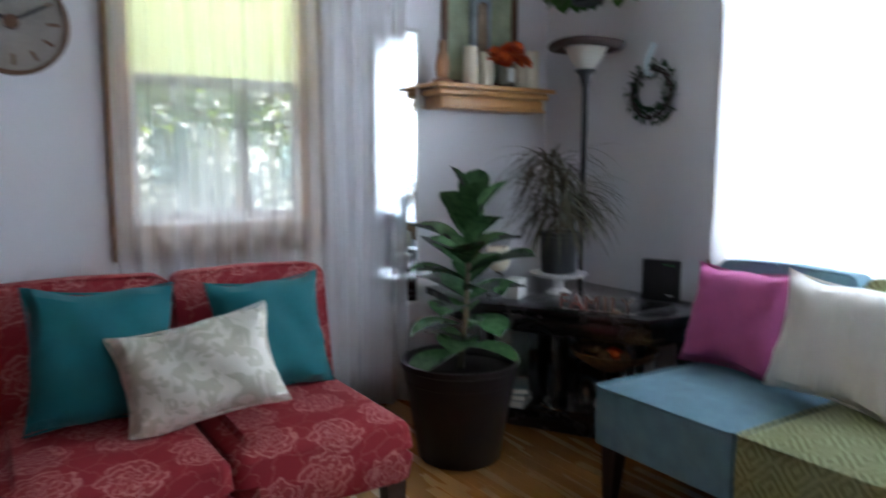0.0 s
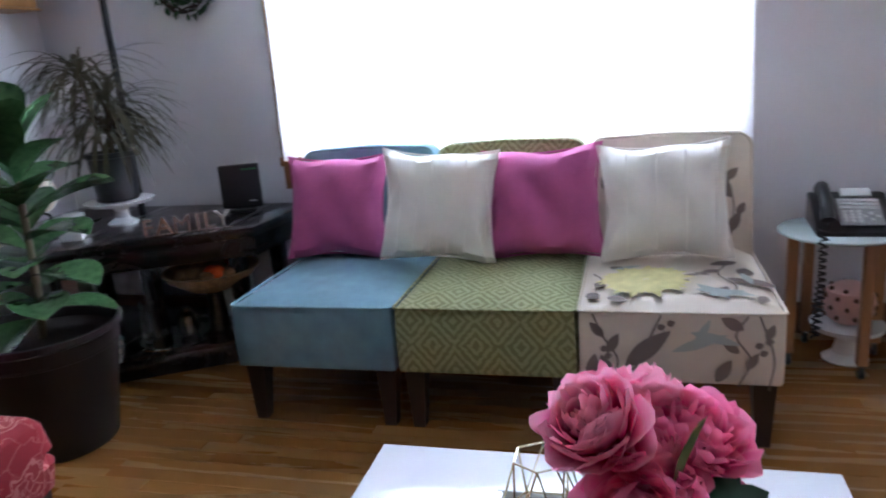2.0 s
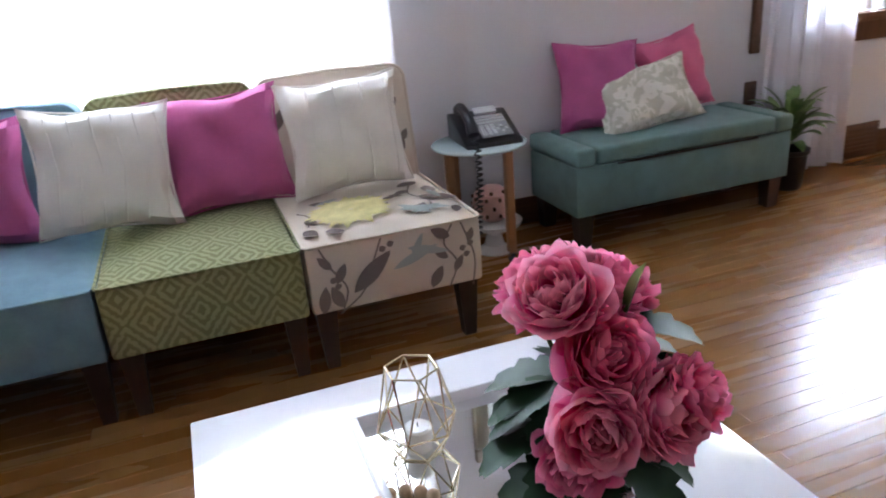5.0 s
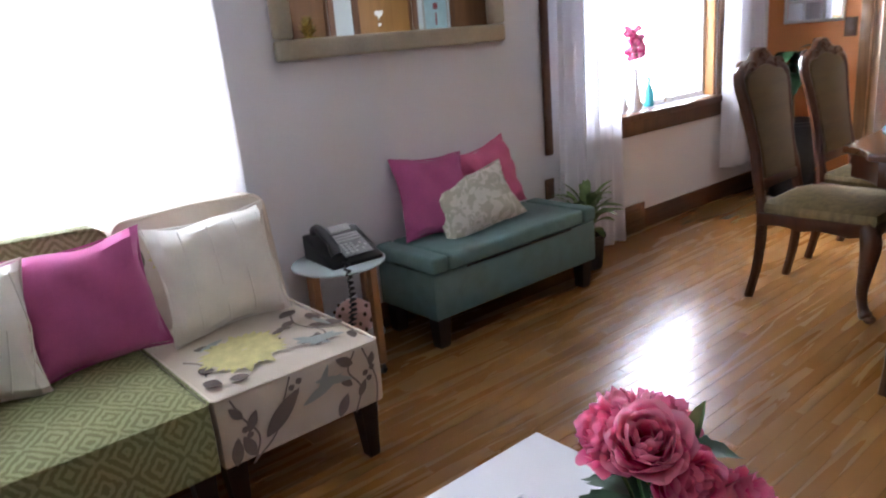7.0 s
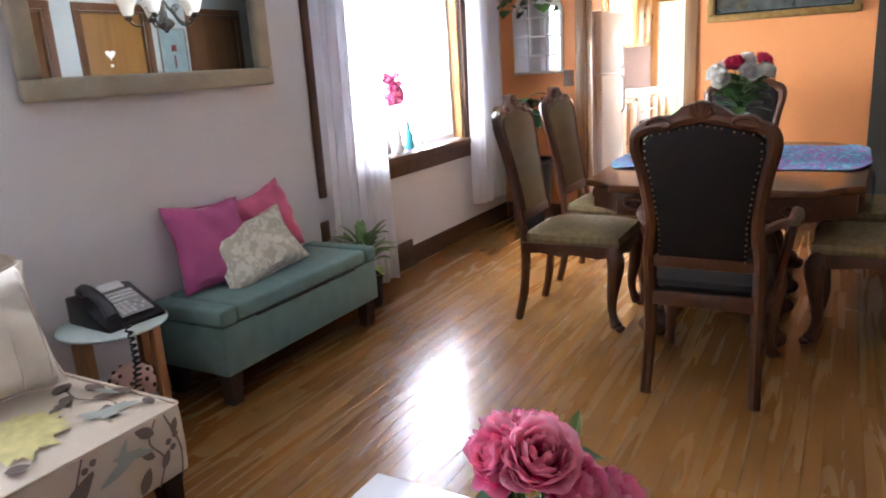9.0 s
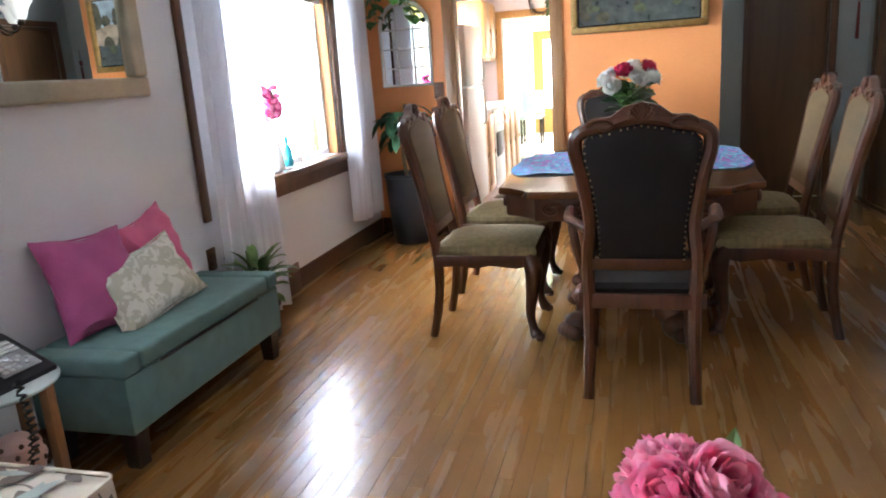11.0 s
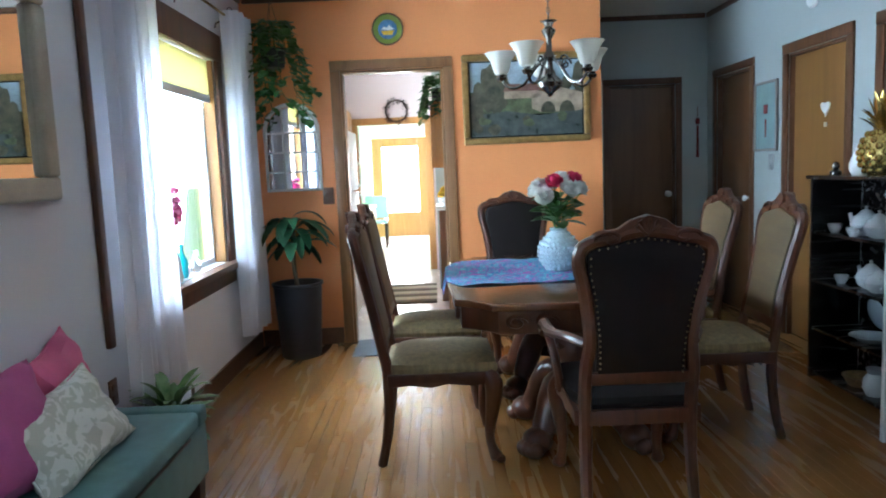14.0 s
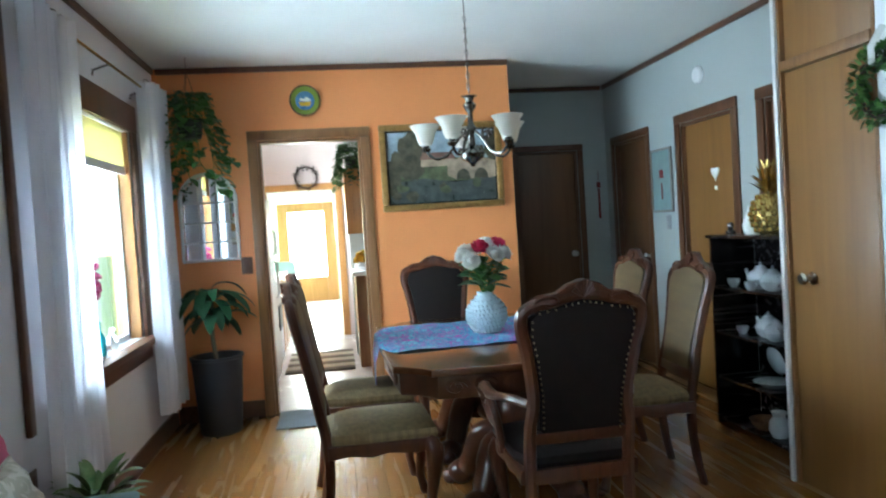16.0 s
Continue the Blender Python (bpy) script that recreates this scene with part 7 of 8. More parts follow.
for r in range(4):
    for kk in range(7):
        a = 2 * math.pi * (kk + 0.5 * (r % 2)) / 7
        b = bmesh.new()
        blade(b, (0.02 * math.cos(a), 0.02 * math.sin(a), 0.205 + 0.015 * r), (math.cos(a) * (0.9 - 0.22 * r), math.sin(a) * (0.9 - 0.22 * r), 1.1), 0.11 + 0.012 * r, 0.03, -0.3 if r > 1 else 0.4, 0.4, 4)
        part("crown_leaf", b, "goldleaf", pine)
pear = thing("white_pear", pose(3.78, 3.87, 1.229), "white ceramic pear ornament", "ornament")
part("fruit", turned([(0, 0), (0.04, 0), (0.058, 0.03), (0.06, 0.06), (0.045, 0.10), (0.028, 0.14), (0.02, 0.17), (0, 0.18)], 20), "white", pear)
part("stalk", tube(bmesh.new(), [(0, 0, 0.175), (0.006, 0, 0.21)], 0.004, 5), "white", pear)
fig = thing("small_figurine", pose(3.76, 4.08, 1.229), "small dark glass ornament", "ornament")
part("ornament", turned([(0, 0), (0.03, 0), (0.032, 0.02), (0.015, 0.03), (0.022, 0.05), (0.016, 0.07), (0, 0.078)], 14), "pewter", fig)

# ---- hall walls ----
hf = thing("framed_print", pose(4.056, 5.59, 1.655, 0, 0, -90), "framed aqua print with a red knot", "picture")
moulding(hf, 0.34, 0.50, 0.02, 0.022, "slate_wood", 0.004)
part("print", one_box(-0.17, 0.17, -0.012, -0.006, -0.25, 0.25), "aqua_print", hf)
part("printed_knot", one_box(-0.035, 0.035, -0.015, -0.0125, 0.02, 0.09, 0.001), "red_thread", hf)
part("printed_tassel", one_box(-0.012, 0.012, -0.015, -0.0125, -0.16, -0.02, 0.001), "red_thread", hf)
tas = thing("red_tassel", pose(3.96, 6.838, 1.64), "red knotted wall tassel in the hall", "tassel")
part("cord", tube(bmesh.new(), [(0, -0.01, 0.20), (0, -0.01, 0.10)], 0.003, 5), "red_thread", tas)
part("knot", one_box(-0.020, 0.020, -0.018, -0.004, 0.03, 0.09, 0.008), "red_thread", tas)
part("fringe", turned([(0, 0.02), (0.01, 0.02), (0.014, -0.28), (0, -0.28)], 8, Matrix.Translation((0, -0.012, 0))), "red_thread", tas)
heart = thing("door_heart", pose(4.088, 4.80, 1.66, 0, 0, -90), "small white heart hung on the door", "ornament")
hb = bmesh.new()
prism(hb, [(0.0, -0.065)] + [(0.055 * math.sin(t) ** 3 * 1.05, 0.05 * (0.8125 * math.cos(t) - 0.3125 * math.cos(2 * t) - 0.125 * math.cos(3 * t))) for t in [radians(a) for a in range(200, 520, 16)]], 0.008)
bmesh.ops.transform(hb, matrix=Matrix(((1, 0, 0, 0), (0, 0, -1, 0), (0, 1, 0, 0), (0, 0, 0, 1))), verts=hb.verts)
part("heart_plate", hb, "white", heart)
part("tag", one_box(-0.018, 0.018, -0.006, 0, -0.13, -0.10, 0.001), "white", heart)
det = thing("smoke_detector", pose(4.058, 4.92, 2.40, 0, -90, 0), "round white smoke detector on the wall", "smoke detector")
part("case", turned([(0, 0), (0.065, 0), (0.068, 0.012), (0.055, 0.028), (0, 0.032)], 24), "white_plastic", det)


def wreath(name, m, r, thick, mat, label, seed, leaf=0.03, count=150, ribbon=None):
    """A ring of twigs and leaves in the x-z plane."""
    rng = random.Random(seed)
    root = thing(name, m, label, "wreath")
    for k in range(3):
        ring = [((r + thick * 0.35 * math.cos(5 * t + k * 2)) * math.cos(t), -thick + thick * 0.35 * math.sin(5 * t + 2 * k), (r + thick * 0.35 * math.cos(5 * t + k * 2)) * math.sin(t)) for t in [2 * math.pi * i / 40 for i in range(40)]]
        part("twig_ring", tube(bmesh.new(), ring, 0.005, 5, closed=True), "dark_twig", root)
    lb = bmesh.new()
    for k in range(count):
        t, u = rng.uniform(0, 6.28), rng.uniform(0, 6.28)
        p = ((r + thick * 0.8 * math.cos(u)) * math.cos(t), -thick + thick * 0.7 * math.sin(u), (r + thick * 0.8 * math.cos(u)) * math.sin(t))
        blade(lb, p, (math.cos(t) * math.cos(u) + rng.uniform(-1, 1), -abs(rng.uniform(0, 1)), math.sin(t) * math.cos(u) + rng.uniform(-1, 1)), leaf * rng.uniform(0.7, 1.3), leaf * 0.55, 0.3, 0.2, 3)
    tagged(part("leaves", lb, mat, root), kind="stuff")
    if ribbon:
        part("ribbon", tube(bmesh.new(), [(-0.01, -0.006, r + 0.12), (0, -thick * 2.2, r + thick), (0.0, -thick * 2.2, r - thick), (0.0, -0.01, r - thick * 1.2)], 0.014, 6, flat=0.25), ribbon, root)
    return root


wreath("leaf_wreath", pose(3.498, 2.44, 1.85, 0, 0, -90), 0.12, 0.032, "leaf_vine", "boxwood wreath with a white ribbon beside the closet", 2, 0.042, 420, "white")

# ---- living room corner ----
big = thing("fiddle_leaf_fig", pose(1.13, -1.215, 0), "fiddle-leaf fig with broad glossy leaves in a brown pot", "potted plant")
planter(big, 0.165, 0.245, 0.42, "pot", 0.014)
part("pot_band", turned([(0.226, 0.335), (0.232, 0.34), (0.232, 0.348), (0.228, 0.352)], 32), "pot", big)
part("trunk", tube(bmesh.new(), curve([(0, 0, 0.36), (-0.02, 0.01, 0.6), (-0.05, -0.01, 0.85), (-0.07, -0.02, 1.08)], 5), [0.013] * 6 + [0.011] * 5 + [0.008] * 5, 8), "stem", big)
fr_ = random.Random(17)
FIG = 27
for k in range(FIG):
    s = k / (FIG - 1)
    a = k * 2.4 + fr_.uniform(-0.3, 0.3)
    zz = 0.44 + 0.60 * s
    px, py = -0.07 * (zz - 0.36) / 0.72, -0.02 * (zz - 0.36) / 0.72
    rise = 0.12 + 1.0 * s if s < 0.7 else 1.0 + 6.0 * (s - 0.7)
    ln = fr_.uniform(0.25, 0.32) * (0.85 if s < 0.25 else 1.0) * (0.66 if s > 0.88 else 0.88 if s > 0.75 else 1)
    b = bmesh.new()
    blade(b, (px, py, zz), (math.cos(a), math.sin(a), rise), ln, ln * 0.64, fr_.uniform(0.35, 0.85), 0.32, 9, broad=0.66)
    part("leaf", b, "leaf", big)

# corner media stand, set across the corner
tv = thing("corner_stand", pose(0, 0, 0), "black wooden corner media stand with open shelves", "media stand")
TOP = [(0.93, -1.50), (0.52, -0.74), (0.10, -0.70), (0.06, -0.80), (0.06, -1.92), (0.86, -1.92)]
BASE = [(0.76, -1.40), (0.48, -0.93), (0.12, -0.85), (0.10, -1.86), (0.78, -1.86)]
for nm, z0, dz, outl in (("top_board", 0.555, 0.04, TOP), ("top_rail", 0.475, 0.079, [(x * 0.94 + 0.01, y * 0.96 - 0.04) for x, y in TOP]), ("lower_shelf", 0.085, 0.025, BASE), ("plinth", 0.0, 0.084, [(x * 0.97 + 0.01, y * 0.97 - 0.035) for x, y in BASE])):
    b = bmesh.new()
    prism(b, outl, dz, Matrix.Translation((0, 0, z0)), bevel=0.005)
    part(nm, b, "black_wood", tv)
for x, y in ((0.80, -1.47), (0.47, -0.86), (0.15, -0.85), (0.15, -1.8), (0.62, -1.16)):
    part("post", one_box(x - 0.028, x + 0.028, y - 0.028, y + 0.028, 0.11, 0.474, 0.003), "black_wood", tv)

drac = thing("dracaena", pose(0.42, -1.40, 0.70), "spiky dracaena in a dark ribbed pot", "potted plant")
ck = thing("cake_stand", pose(0.42, -1.40, 0.595), "white pedestal cake stand under the dracaena", "cake stand")
part("pedestal", turned([(0, 0), (0.06, 0), (0.062, 0.008), (0.03, 0.03), (0.026, 0.06), (0.05, 0.082), (0.13, 0.09), (0.14, 0.104), (0.132, 0.104), (0, 0.095)], 30), "white", ck)
planter(drac, 0.078, 0.098, 0.20, "pot_black")
dr = random.Random(23)
heads = [((0.0, 0.03, 0.38), 80), ((-0.02, -0.09, 0.52), 70), ((0.06, 0.06, 0.30), 60)]
for (hx, hy, hz), n in heads:
    part("cane", tube(bmesh.new(), [(hx * 0.3, hy * 0.3, 0.14), (hx, hy, hz)], 0.008, 6), "stem", drac)
    for k in range(n):
        a = dr.uniform(0, 6.28)
        b = bmesh.new()
        blade(b, (hx, hy, hz - 0.05 + dr.uniform(0, 0.07)), (math.cos(a), math.sin(a), dr.uniform(-0.1, 1.8)), dr.uniform(0.24, 0.42), 0.013, dr.uniform(1.2, 2.6), 0.3, 7, broad=0.3)
        part("leaf", b, "leaf_spiky", drac)

rt = thing("router", pose(0.21, -0.95, 0.596, 0, 0, 112), "black upright internet router with green lights", "router")
part("case", one_box(-0.085, 0.085, -0.016, 0.016, 0.012, 0.20, 0.006), "black", rt)
part("foot", one_box(-0.055, 0.055, -0.04, 0.04, 0.0, 0.012, 0.003), "black", rt)
for k in range(5):
    part("status_light", one_box(0.015 + k * 0.012, 0.02 + k * 0.012, -0.0175, -0.0155, 0.178, 0.181), "led", rt)
part("label_bar", one_box(0.03, 0.06, -0.0172, -0.0158, 0.04, 0.045), "light_grey", rt)


def letters(text, size, depth, m, mat, root):
    data = bpy.data.curves.new("letters", "FONT")
    data.body, data.size, data.extrude, data.align_x, data.bevel_depth = text, size, depth, "CENTER", 0.002
    ob = bpy.data.objects.new("letters", data)
    me = bpy.data.meshes.new_from_object(ob)
    bpy.data.objects.remove(ob)
    b = bmesh.new()
    b.from_mesh(me)
    bmesh.ops.transform(b, matrix=m, verts=b.verts)
    return part("letter", b, mat, root)


fam = thing("family_sign", pose(0.585, -0.975, 0.596, 0, 0, 121.5), "freestanding silver word sign on the media stand", "word sign")
part("base_bar", one_box(-0.165, 0.165, -0.012, 0.012, 0.0, 0.004, 0.001), "silver", fam)
for ch, x in zip("FAMILY", (-0.145, -0.088, -0.022, 0.036, 0.078, 0.130)):
    letters(ch, 0.092, 0.011, Matrix.Translation((x, 0, 0.006)) @ Matrix.Rotation(radians(90), 4, "X"), "silver", fam)

# things on and in the stand
cl = thing("candle_lamp", pose(0.70, -1.52, 0.5955), "amber glass candle lamp on an iron scroll stand", "candle holder")
part("iron_scroll", tube(bmesh.new(), curve([(-0.05, 0, 0.0), (0.05, 0, 0.0), (0.06, 0, 0.04), (0.02, 0, 0.06), (-0.03, 0, 0.09), (0.02, 0, 0.12)], 4), 0.005, 6), "pewter", cl)
part("glass_cup", turned([(0, 0.12), (0.03, 0.12), (0.055, 0.15), (0.06, 0.20), (0.05, 0.235), (0.046, 0.235), (0.054, 0.2), (0.05, 0.155), (0, 0.13)], 22), "cream_wax", cl)
wb = thing("white_box", pose(0.66, -1.44, 0.5955, 0, 0, 30), "small white box on the media stand", "box")
part("carton", one_box(-0.06, 0.06, -0.04, 0.04, 0, 0.09, 0.003), "white", wb)
bk = thing("fruit_basket", pose(0.45, -1.00, 0.111) @ Matrix.Diagonal((1.35, 1.35, 1.15, 1)), "brown woven bowl of dried fruit", "bowl")
part("stem", turned([(0, 0), (0.07, 0), (0.03, 0.03), (0.025, 0.17), (0.06, 0.19), (0, 0.19)], 20), "black_wood", bk)
part("bowl", turned([(0, 0.19), (0.07, 0.19), (0.13, 0.235), (0.145, 0.26), (0.135, 0.26), (0.1, 0.225), (0, 0.215)], 28), "wicker", bk)
for k in range(12):
    b = bmesh.new()
    a = k * 2.4
    ball(b, (0.022 * math.sqrt(k) * 1.2 * math.cos(a), 0.022 * math.sqrt(k) * 1.2 * math.sin(a), 0.245 + 0.01 * (k % 2)), 0.024, 8)
    part("fruit", b, "wicker" if k % 3 else "petal_orange", bk)
tr_ = thing("silver_platter", pose(0.50, -1.17, 0.111), "oval silver serving tray with handles", "platter")
part("dish", turned([(0, 0), (0.10, 0), (0.15, 0.012), (0.155, 0.018), (0.14, 0.014), (0, 0.006)], 34), "silver", tr_)
for s in (-1, 1):
    part("handle", tube(bmesh.new(), curve([(s * 0.14, -0.05, 0.015), (s * 0.19, -0.03, 0.03), (s * 0.19, 0.03, 0.03), (s * 0.14, 0.05, 0.015)], 4), 0.005, 6), "silver", tr_)
gp = thing("glass_pitcher", pose(0.56, -1.24, 0.13), "clear glass pitcher on the silver tray", "pitcher")
part("vessel", turned([(0, 0), (0.04, 0), (0.05, 0.03), (0.048, 0.10), (0.038, 0.14), (0.045, 0.17), (0.041, 0.17), (0.034, 0.14), (0.044, 0.1), (0.045, 0.03), (0, 0.008)], 22), "glass", gp)
bx2 = thing("purple_jar", pose(0.47, -1.14, 0.13), "dark violet glass jar on the tray", "jar")
part("vessel", turned([(0, 0), (0.035, 0), (0.045, 0.03), (0.04, 0.08), (0.02, 0.10), (0.02, 0.115), (0, 0.115)], 18), "pewter", bx2)
for i in range(3):
    bo = thing("book", pose(0.71, -1.37, 0.1105 + i * 0.03, 0, 0, 35 + 8 * i), "book with a pale cover on the lower shelf", "book", "stacked books")
    part("page_block", one_box(-0.085, 0.083, -0.06, 0.06, 0.003, 0.026), "cream", bo)
    part("cover", one_box(-0.09, 0.09, -0.066, 0.066, 0.026, 0.0295, 0.001), ("white", "slate_wood", "aqua_print")[i], bo)
    part("cover", one_box(-0.09, 0.09, -0.066, 0.066, 0.0, 0.003), ("white", "slate_wood", "aqua_print")[i], bo)
wc = thing("white_case", pose(0.52, -1.62, 0.111, 0, 0, 30), "tall white box at the back of the stand", "box")
part("carton", one_box(-0.16, 0.10, -0.03, 0.03, 0, 0.32, 0.004), "white", wc)
wc2 = thing("white_case", pose(0.22, -1.05, 0.111, 0, 0, 60), "tall white box at the back of the stand", "box")
part("carton", one_box(-0.14, 0.12, -0.03, 0.03, 0, 0.32, 0.004), "white", wc2)

# torchiere lamp
lamp = thing("floor_lamp", pose(0.22, -1.455, 0), "black torchiere floor lamp with a pale glass bowl", "floor lamp")
part("foot", turned([(0, 0), (0.13, 0), (0.13, 0.012), (0.03, 0.03), (0, 0.03)], 28), "black", lamp)
part("pole", tube(bmesh.new(), [(0, 0, 0.02), (0, 0, 1.64)], 0.015, 12), "black", lamp)
part("collar", turned([(0.016, 1.60), (0.022, 1.62), (0.03, 1.66), (0.05, 1.675), (0.05, 1.685), (0, 1.69)], 20), "black", lamp)
part("bowl", turned([(0.03, 1.685), (0.05, 1.70), (0.075, 1.735), (0.105, 1.79), (0.10, 1.79), (0.07, 1.74), (0.028, 1.695)], 28), "milk", lamp, "pale glass bowl")
part("rim_ring", tube(bmesh.new(), [(0.165 * math.cos(t), 0.165 * math.sin(t), 1.80 + 0.004 * math.sin(3 * t)) for t in [2 * math.pi * i / 36 for i in range(36)]], 0.022, 8, closed=True), "dark_twig", lamp, "dark twisted ring")
trailing("corner_ivy", pose(0.25, -1.42, 1.99), 0.06, 12, 0.10, 0.08, "leaf_vine", "small leafy plant hanging in the corner", 5, hook=CEIL - 1.992, up=0.03)
wreath("grey_wreath", pose(0.004, -1.20, 1.565, 0, 0, 90), 0.115, 0.03, "leaf_dark", "grey-green wreath with a pale ribbon", 9, 0.032, 240, "pearl")

# narrow mirror on the back wall
nm = thing("narrow_mirror", pose(0.995, BACK + 0.004, 1.195, 0, 0, 180), "tall narrow wall mirror with a white frame", "mirror")
part("glass", one_box(-0.12, 0.12, -0.012, -0.006, -0.69, 0.69), "mirror", nm)
moulding(nm, 0.235, 1.37, 0.018, 0.018, "white_plastic", 0.004)

# mantel shelf with candles, picture and ornaments
sh = thing("mantel_shelf", pose(0.49, BACK + 0.002, 1.50), "honey oak moulded wall shelf", "wall shelf")
part("shelf_top", one_box(-0.38, 0.38, 0, 0.21, 0.10, 0.122, 0.004), "pine", sh)
part("cove", one_box(-0.355, 0.355, 0, 0.185, 0.065, 0.099, 0.012, 3), "pine", sh)
part("frieze", one_box(-0.33, 0.33, 0, 0.16, 0.012, 0.064, 0.006), "pine", sh)
part("bottom_bead", one_box(-0.34, 0.34, 0, 0.168, 0.0, 0.011, 0.004), "pine", sh)
for i, (x, h) in enumerate(((0.60, 0.20), (0.50, 0.18), (0.27, 0.17), (0.19, 0.21))):
    c = thing("pillar_candle", pose(x, BACK + 0.10, 1.6225), "ivory pillar candle on the mantel shelf", "candle", "candles on the mantel shelf")
    part("wax", turned([(0, 0), (0.036, 0), (0.038, 0.004), (0.038, h - 0.004), (0.034, h), (0, h - 0.006)], 22), "cream_wax", c)
    part("wick", tube(bmesh.new(), [(0, 0, h - 0.006), (0, 0, h + 0.012)], 0.0012, 5), "black", c)
fo = thing("orange_bouquet", pose(0.385, BACK + 0.12, 1.6225), "glass jar of orange silk flowers", "vase of flowers")
part("jar", turned([(0, 0), (0.04, 0), (0.045, 0.01), (0.045, 0.12), (0.04, 0.13), (0.036, 0.13), (0.04, 0.12), (0.04, 0.015), (0, 0.01)], 20), "glass", fo)
part("jar_label", one_box(-0.022, 0.022, 0.042, 0.047, 0.03, 0.10), "white", fo)
orr = random.Random(2)
for k in range(11):
    b = bmesh.new()
    bloom(b, (0, 0, 0), 0.045, orr, 3)
    a = k * 2.4
    part("flower", turn_to(b, (0.035 * math.sqrt(k) * math.cos(a) * 1.1, 0.022 * math.sqrt(k) * math.sin(a) + 0.01, 0.17 + 0.03 * math.cos(k)), (math.cos(a), math.sin(a) + 0.4, 1)), "petal_orange", fo)
pc = thing("framed_picture", pose(0.48, BACK + 0.004, 1.99, 0, 0, 180), "dark framed soft green picture", "picture")
moulding(pc, 0.42, 0.66, 0.035, 0.028, "trim_up", 0.006)
part("print", one_box(-0.21, 0.21, -0.012, -0.006, -0.33, 0.33), "paint_green", pc)
part("painted_shape", one_box(-0.07, 0.05, -0.015, -0.0125, -0.25, 0.2, 0.03), "paint_sky", pc)
part("painted_shape", one_box(-0.02, 0.03, -0.017, -0.0155, -0.2, 0.08, 0.02), "paint_stone", pc)
st = thing("gilt_statuette", pose(0.78, BACK + 0.11, 1.6225), "small brown statuette on a gilt base", "statuette")
part("figure", turned([(0, 0), (0.05, 0), (0.052, 0.02), (0.03, 0.03), (0.038, 0.08), (0.03, 0.14), (0.018, 0.165), (0.022, 0.19), (0.014, 0.215), (0, 0.22)], 16), "beech", st)

# clock on the back wall
ck2 = thing("wall_clock", pose(2.63, BACK + 0.004, 1.745, 90, 0, 180) @ Matrix.Scale(0.94, 4), "large weathered wooden wall clock with dark numerals", "clock")
part("dial", turned([(0, 0.0), (0.20, 0.0), (0.20, 0.018), (0, 0.018)], 48), "slate_wood", ck2)
part("rim", turned([(0.185, 0.016), (0.20, 0.0), (0.208, 0.01), (0.206, 0.03), (0.19, 0.032)], 48), "trim_up", ck2)
for k in range(12):
    a = radians(30 * k)
    b = one_box(-0.006, 0.006, 0.125, 0.168, 0.018, 0.021)
    bmesh.ops.transform(b, matrix=Matrix.Rotation(a, 4, "Z"), verts=b.verts)
    part("hour_mark", b, "trim_up", ck2)
for a, ln, w in ((65, 0.10, 0.008), (-60, 0.14, 0.006)):
    b = one_box(-w, w, -0.03, ln, 0.024, 0.027)
    bmesh.ops.transform(b, matrix=Matrix.Rotation(radians(a), 4, "Z"), verts=b.verts)
    part("clock_hand", b, "black", ck2)
part("hub", turned([(0, 0.02), (0.03, 0.02), (0.028, 0.03), (0, 0.032)], 18), "trim_up", ck2)

# added sheet imitates the pale porch ceiling outside; sheers at the back window
view_sheet = thing("roller_shade", pose(1.855, BACK - 0.055, 1.60), "added pale yellow sheet standing in for the porch ceiling's glow", "window shade")
part("cloth_panel", one_box(-0.37, 0.37, -0.003, 0.0, 0.0, 0.49), "pale_sheet", view_sheet)
part("hem_bar", one_box(-0.37, 0.37, -0.006, 0.004, -0.018, 0.0, 0.002), "white_plastic", view_sheet)
hang("sheer_curtain", pose(2.02, BACK + 0.10, 0.02, 0, 0, 0), 0.62, 2.35, 6, 0.022, "sheer", "floor-length white sheer curtain over the sash window")
hang("sheer_curtain", pose(1.37, BACK + 0.10, 0.02, 0, 0, 0), 0.76, 2.35, 8, 0.026, "sheer", "floor-length white sheer curtain over the sash window")
r3 = thing("curtain_rod", pose(1.72, BACK + 0.10, 2.385), "slim dark rod over the sash window", "curtain rod")
part("rod", tube(bmesh.new(), [(-0.72, 0, 0), (0.70, 0, 0)], 0.008, 8), "pewter", r3)
for s in (-0.66, 0.64):
    part("bracket", one_box(s - 0.006, s + 0.006, -0.098, 0.006, -0.012, 0.012, 0.002), "pewter", r3)

# ---- kitchen seen through the doorway ----
fridge = thing("refrigerator", pose(0.03, 6.16, 0), "white top-freezer refrigerator by the doorway", "refrigerator")
part("cabinet", one_box(0, 0.60, 0, 0.70, 0.02, 1.72, 0.01), "white_plastic", fridge)
part("fridge_door", one_box(0.603, 0.665, 0.002, 0.698, 0.08, 1.17, 0.014, 3), "white_plastic", fridge)
part("freezer_door", one_box(0.603, 0.665, 0.002, 0.698, 1.185, 1.72, 0.014, 3), "white_plastic", fridge)
part("handle", tube(bmesh.new(), [(0.665, 0.62, 0.80), (0.695, 0.62, 0.83), (0.695, 0.62, 1.12), (0.665, 0.62, 1.15)], 0.011, 8), "white_plastic", fridge)
part("handle", tube(bmesh.new(), [(0.665, 0.62, 1.21), (0.695, 0.62, 1.24), (0.695, 0.62, 1.42), (0.665, 0.62, 1.45)], 0.011, 8), "white_plastic", fridge)
part("kick_plate", one_box(0.02, 0.60, 0.02, 0.68, 0, 0.019), "grey", fridge)


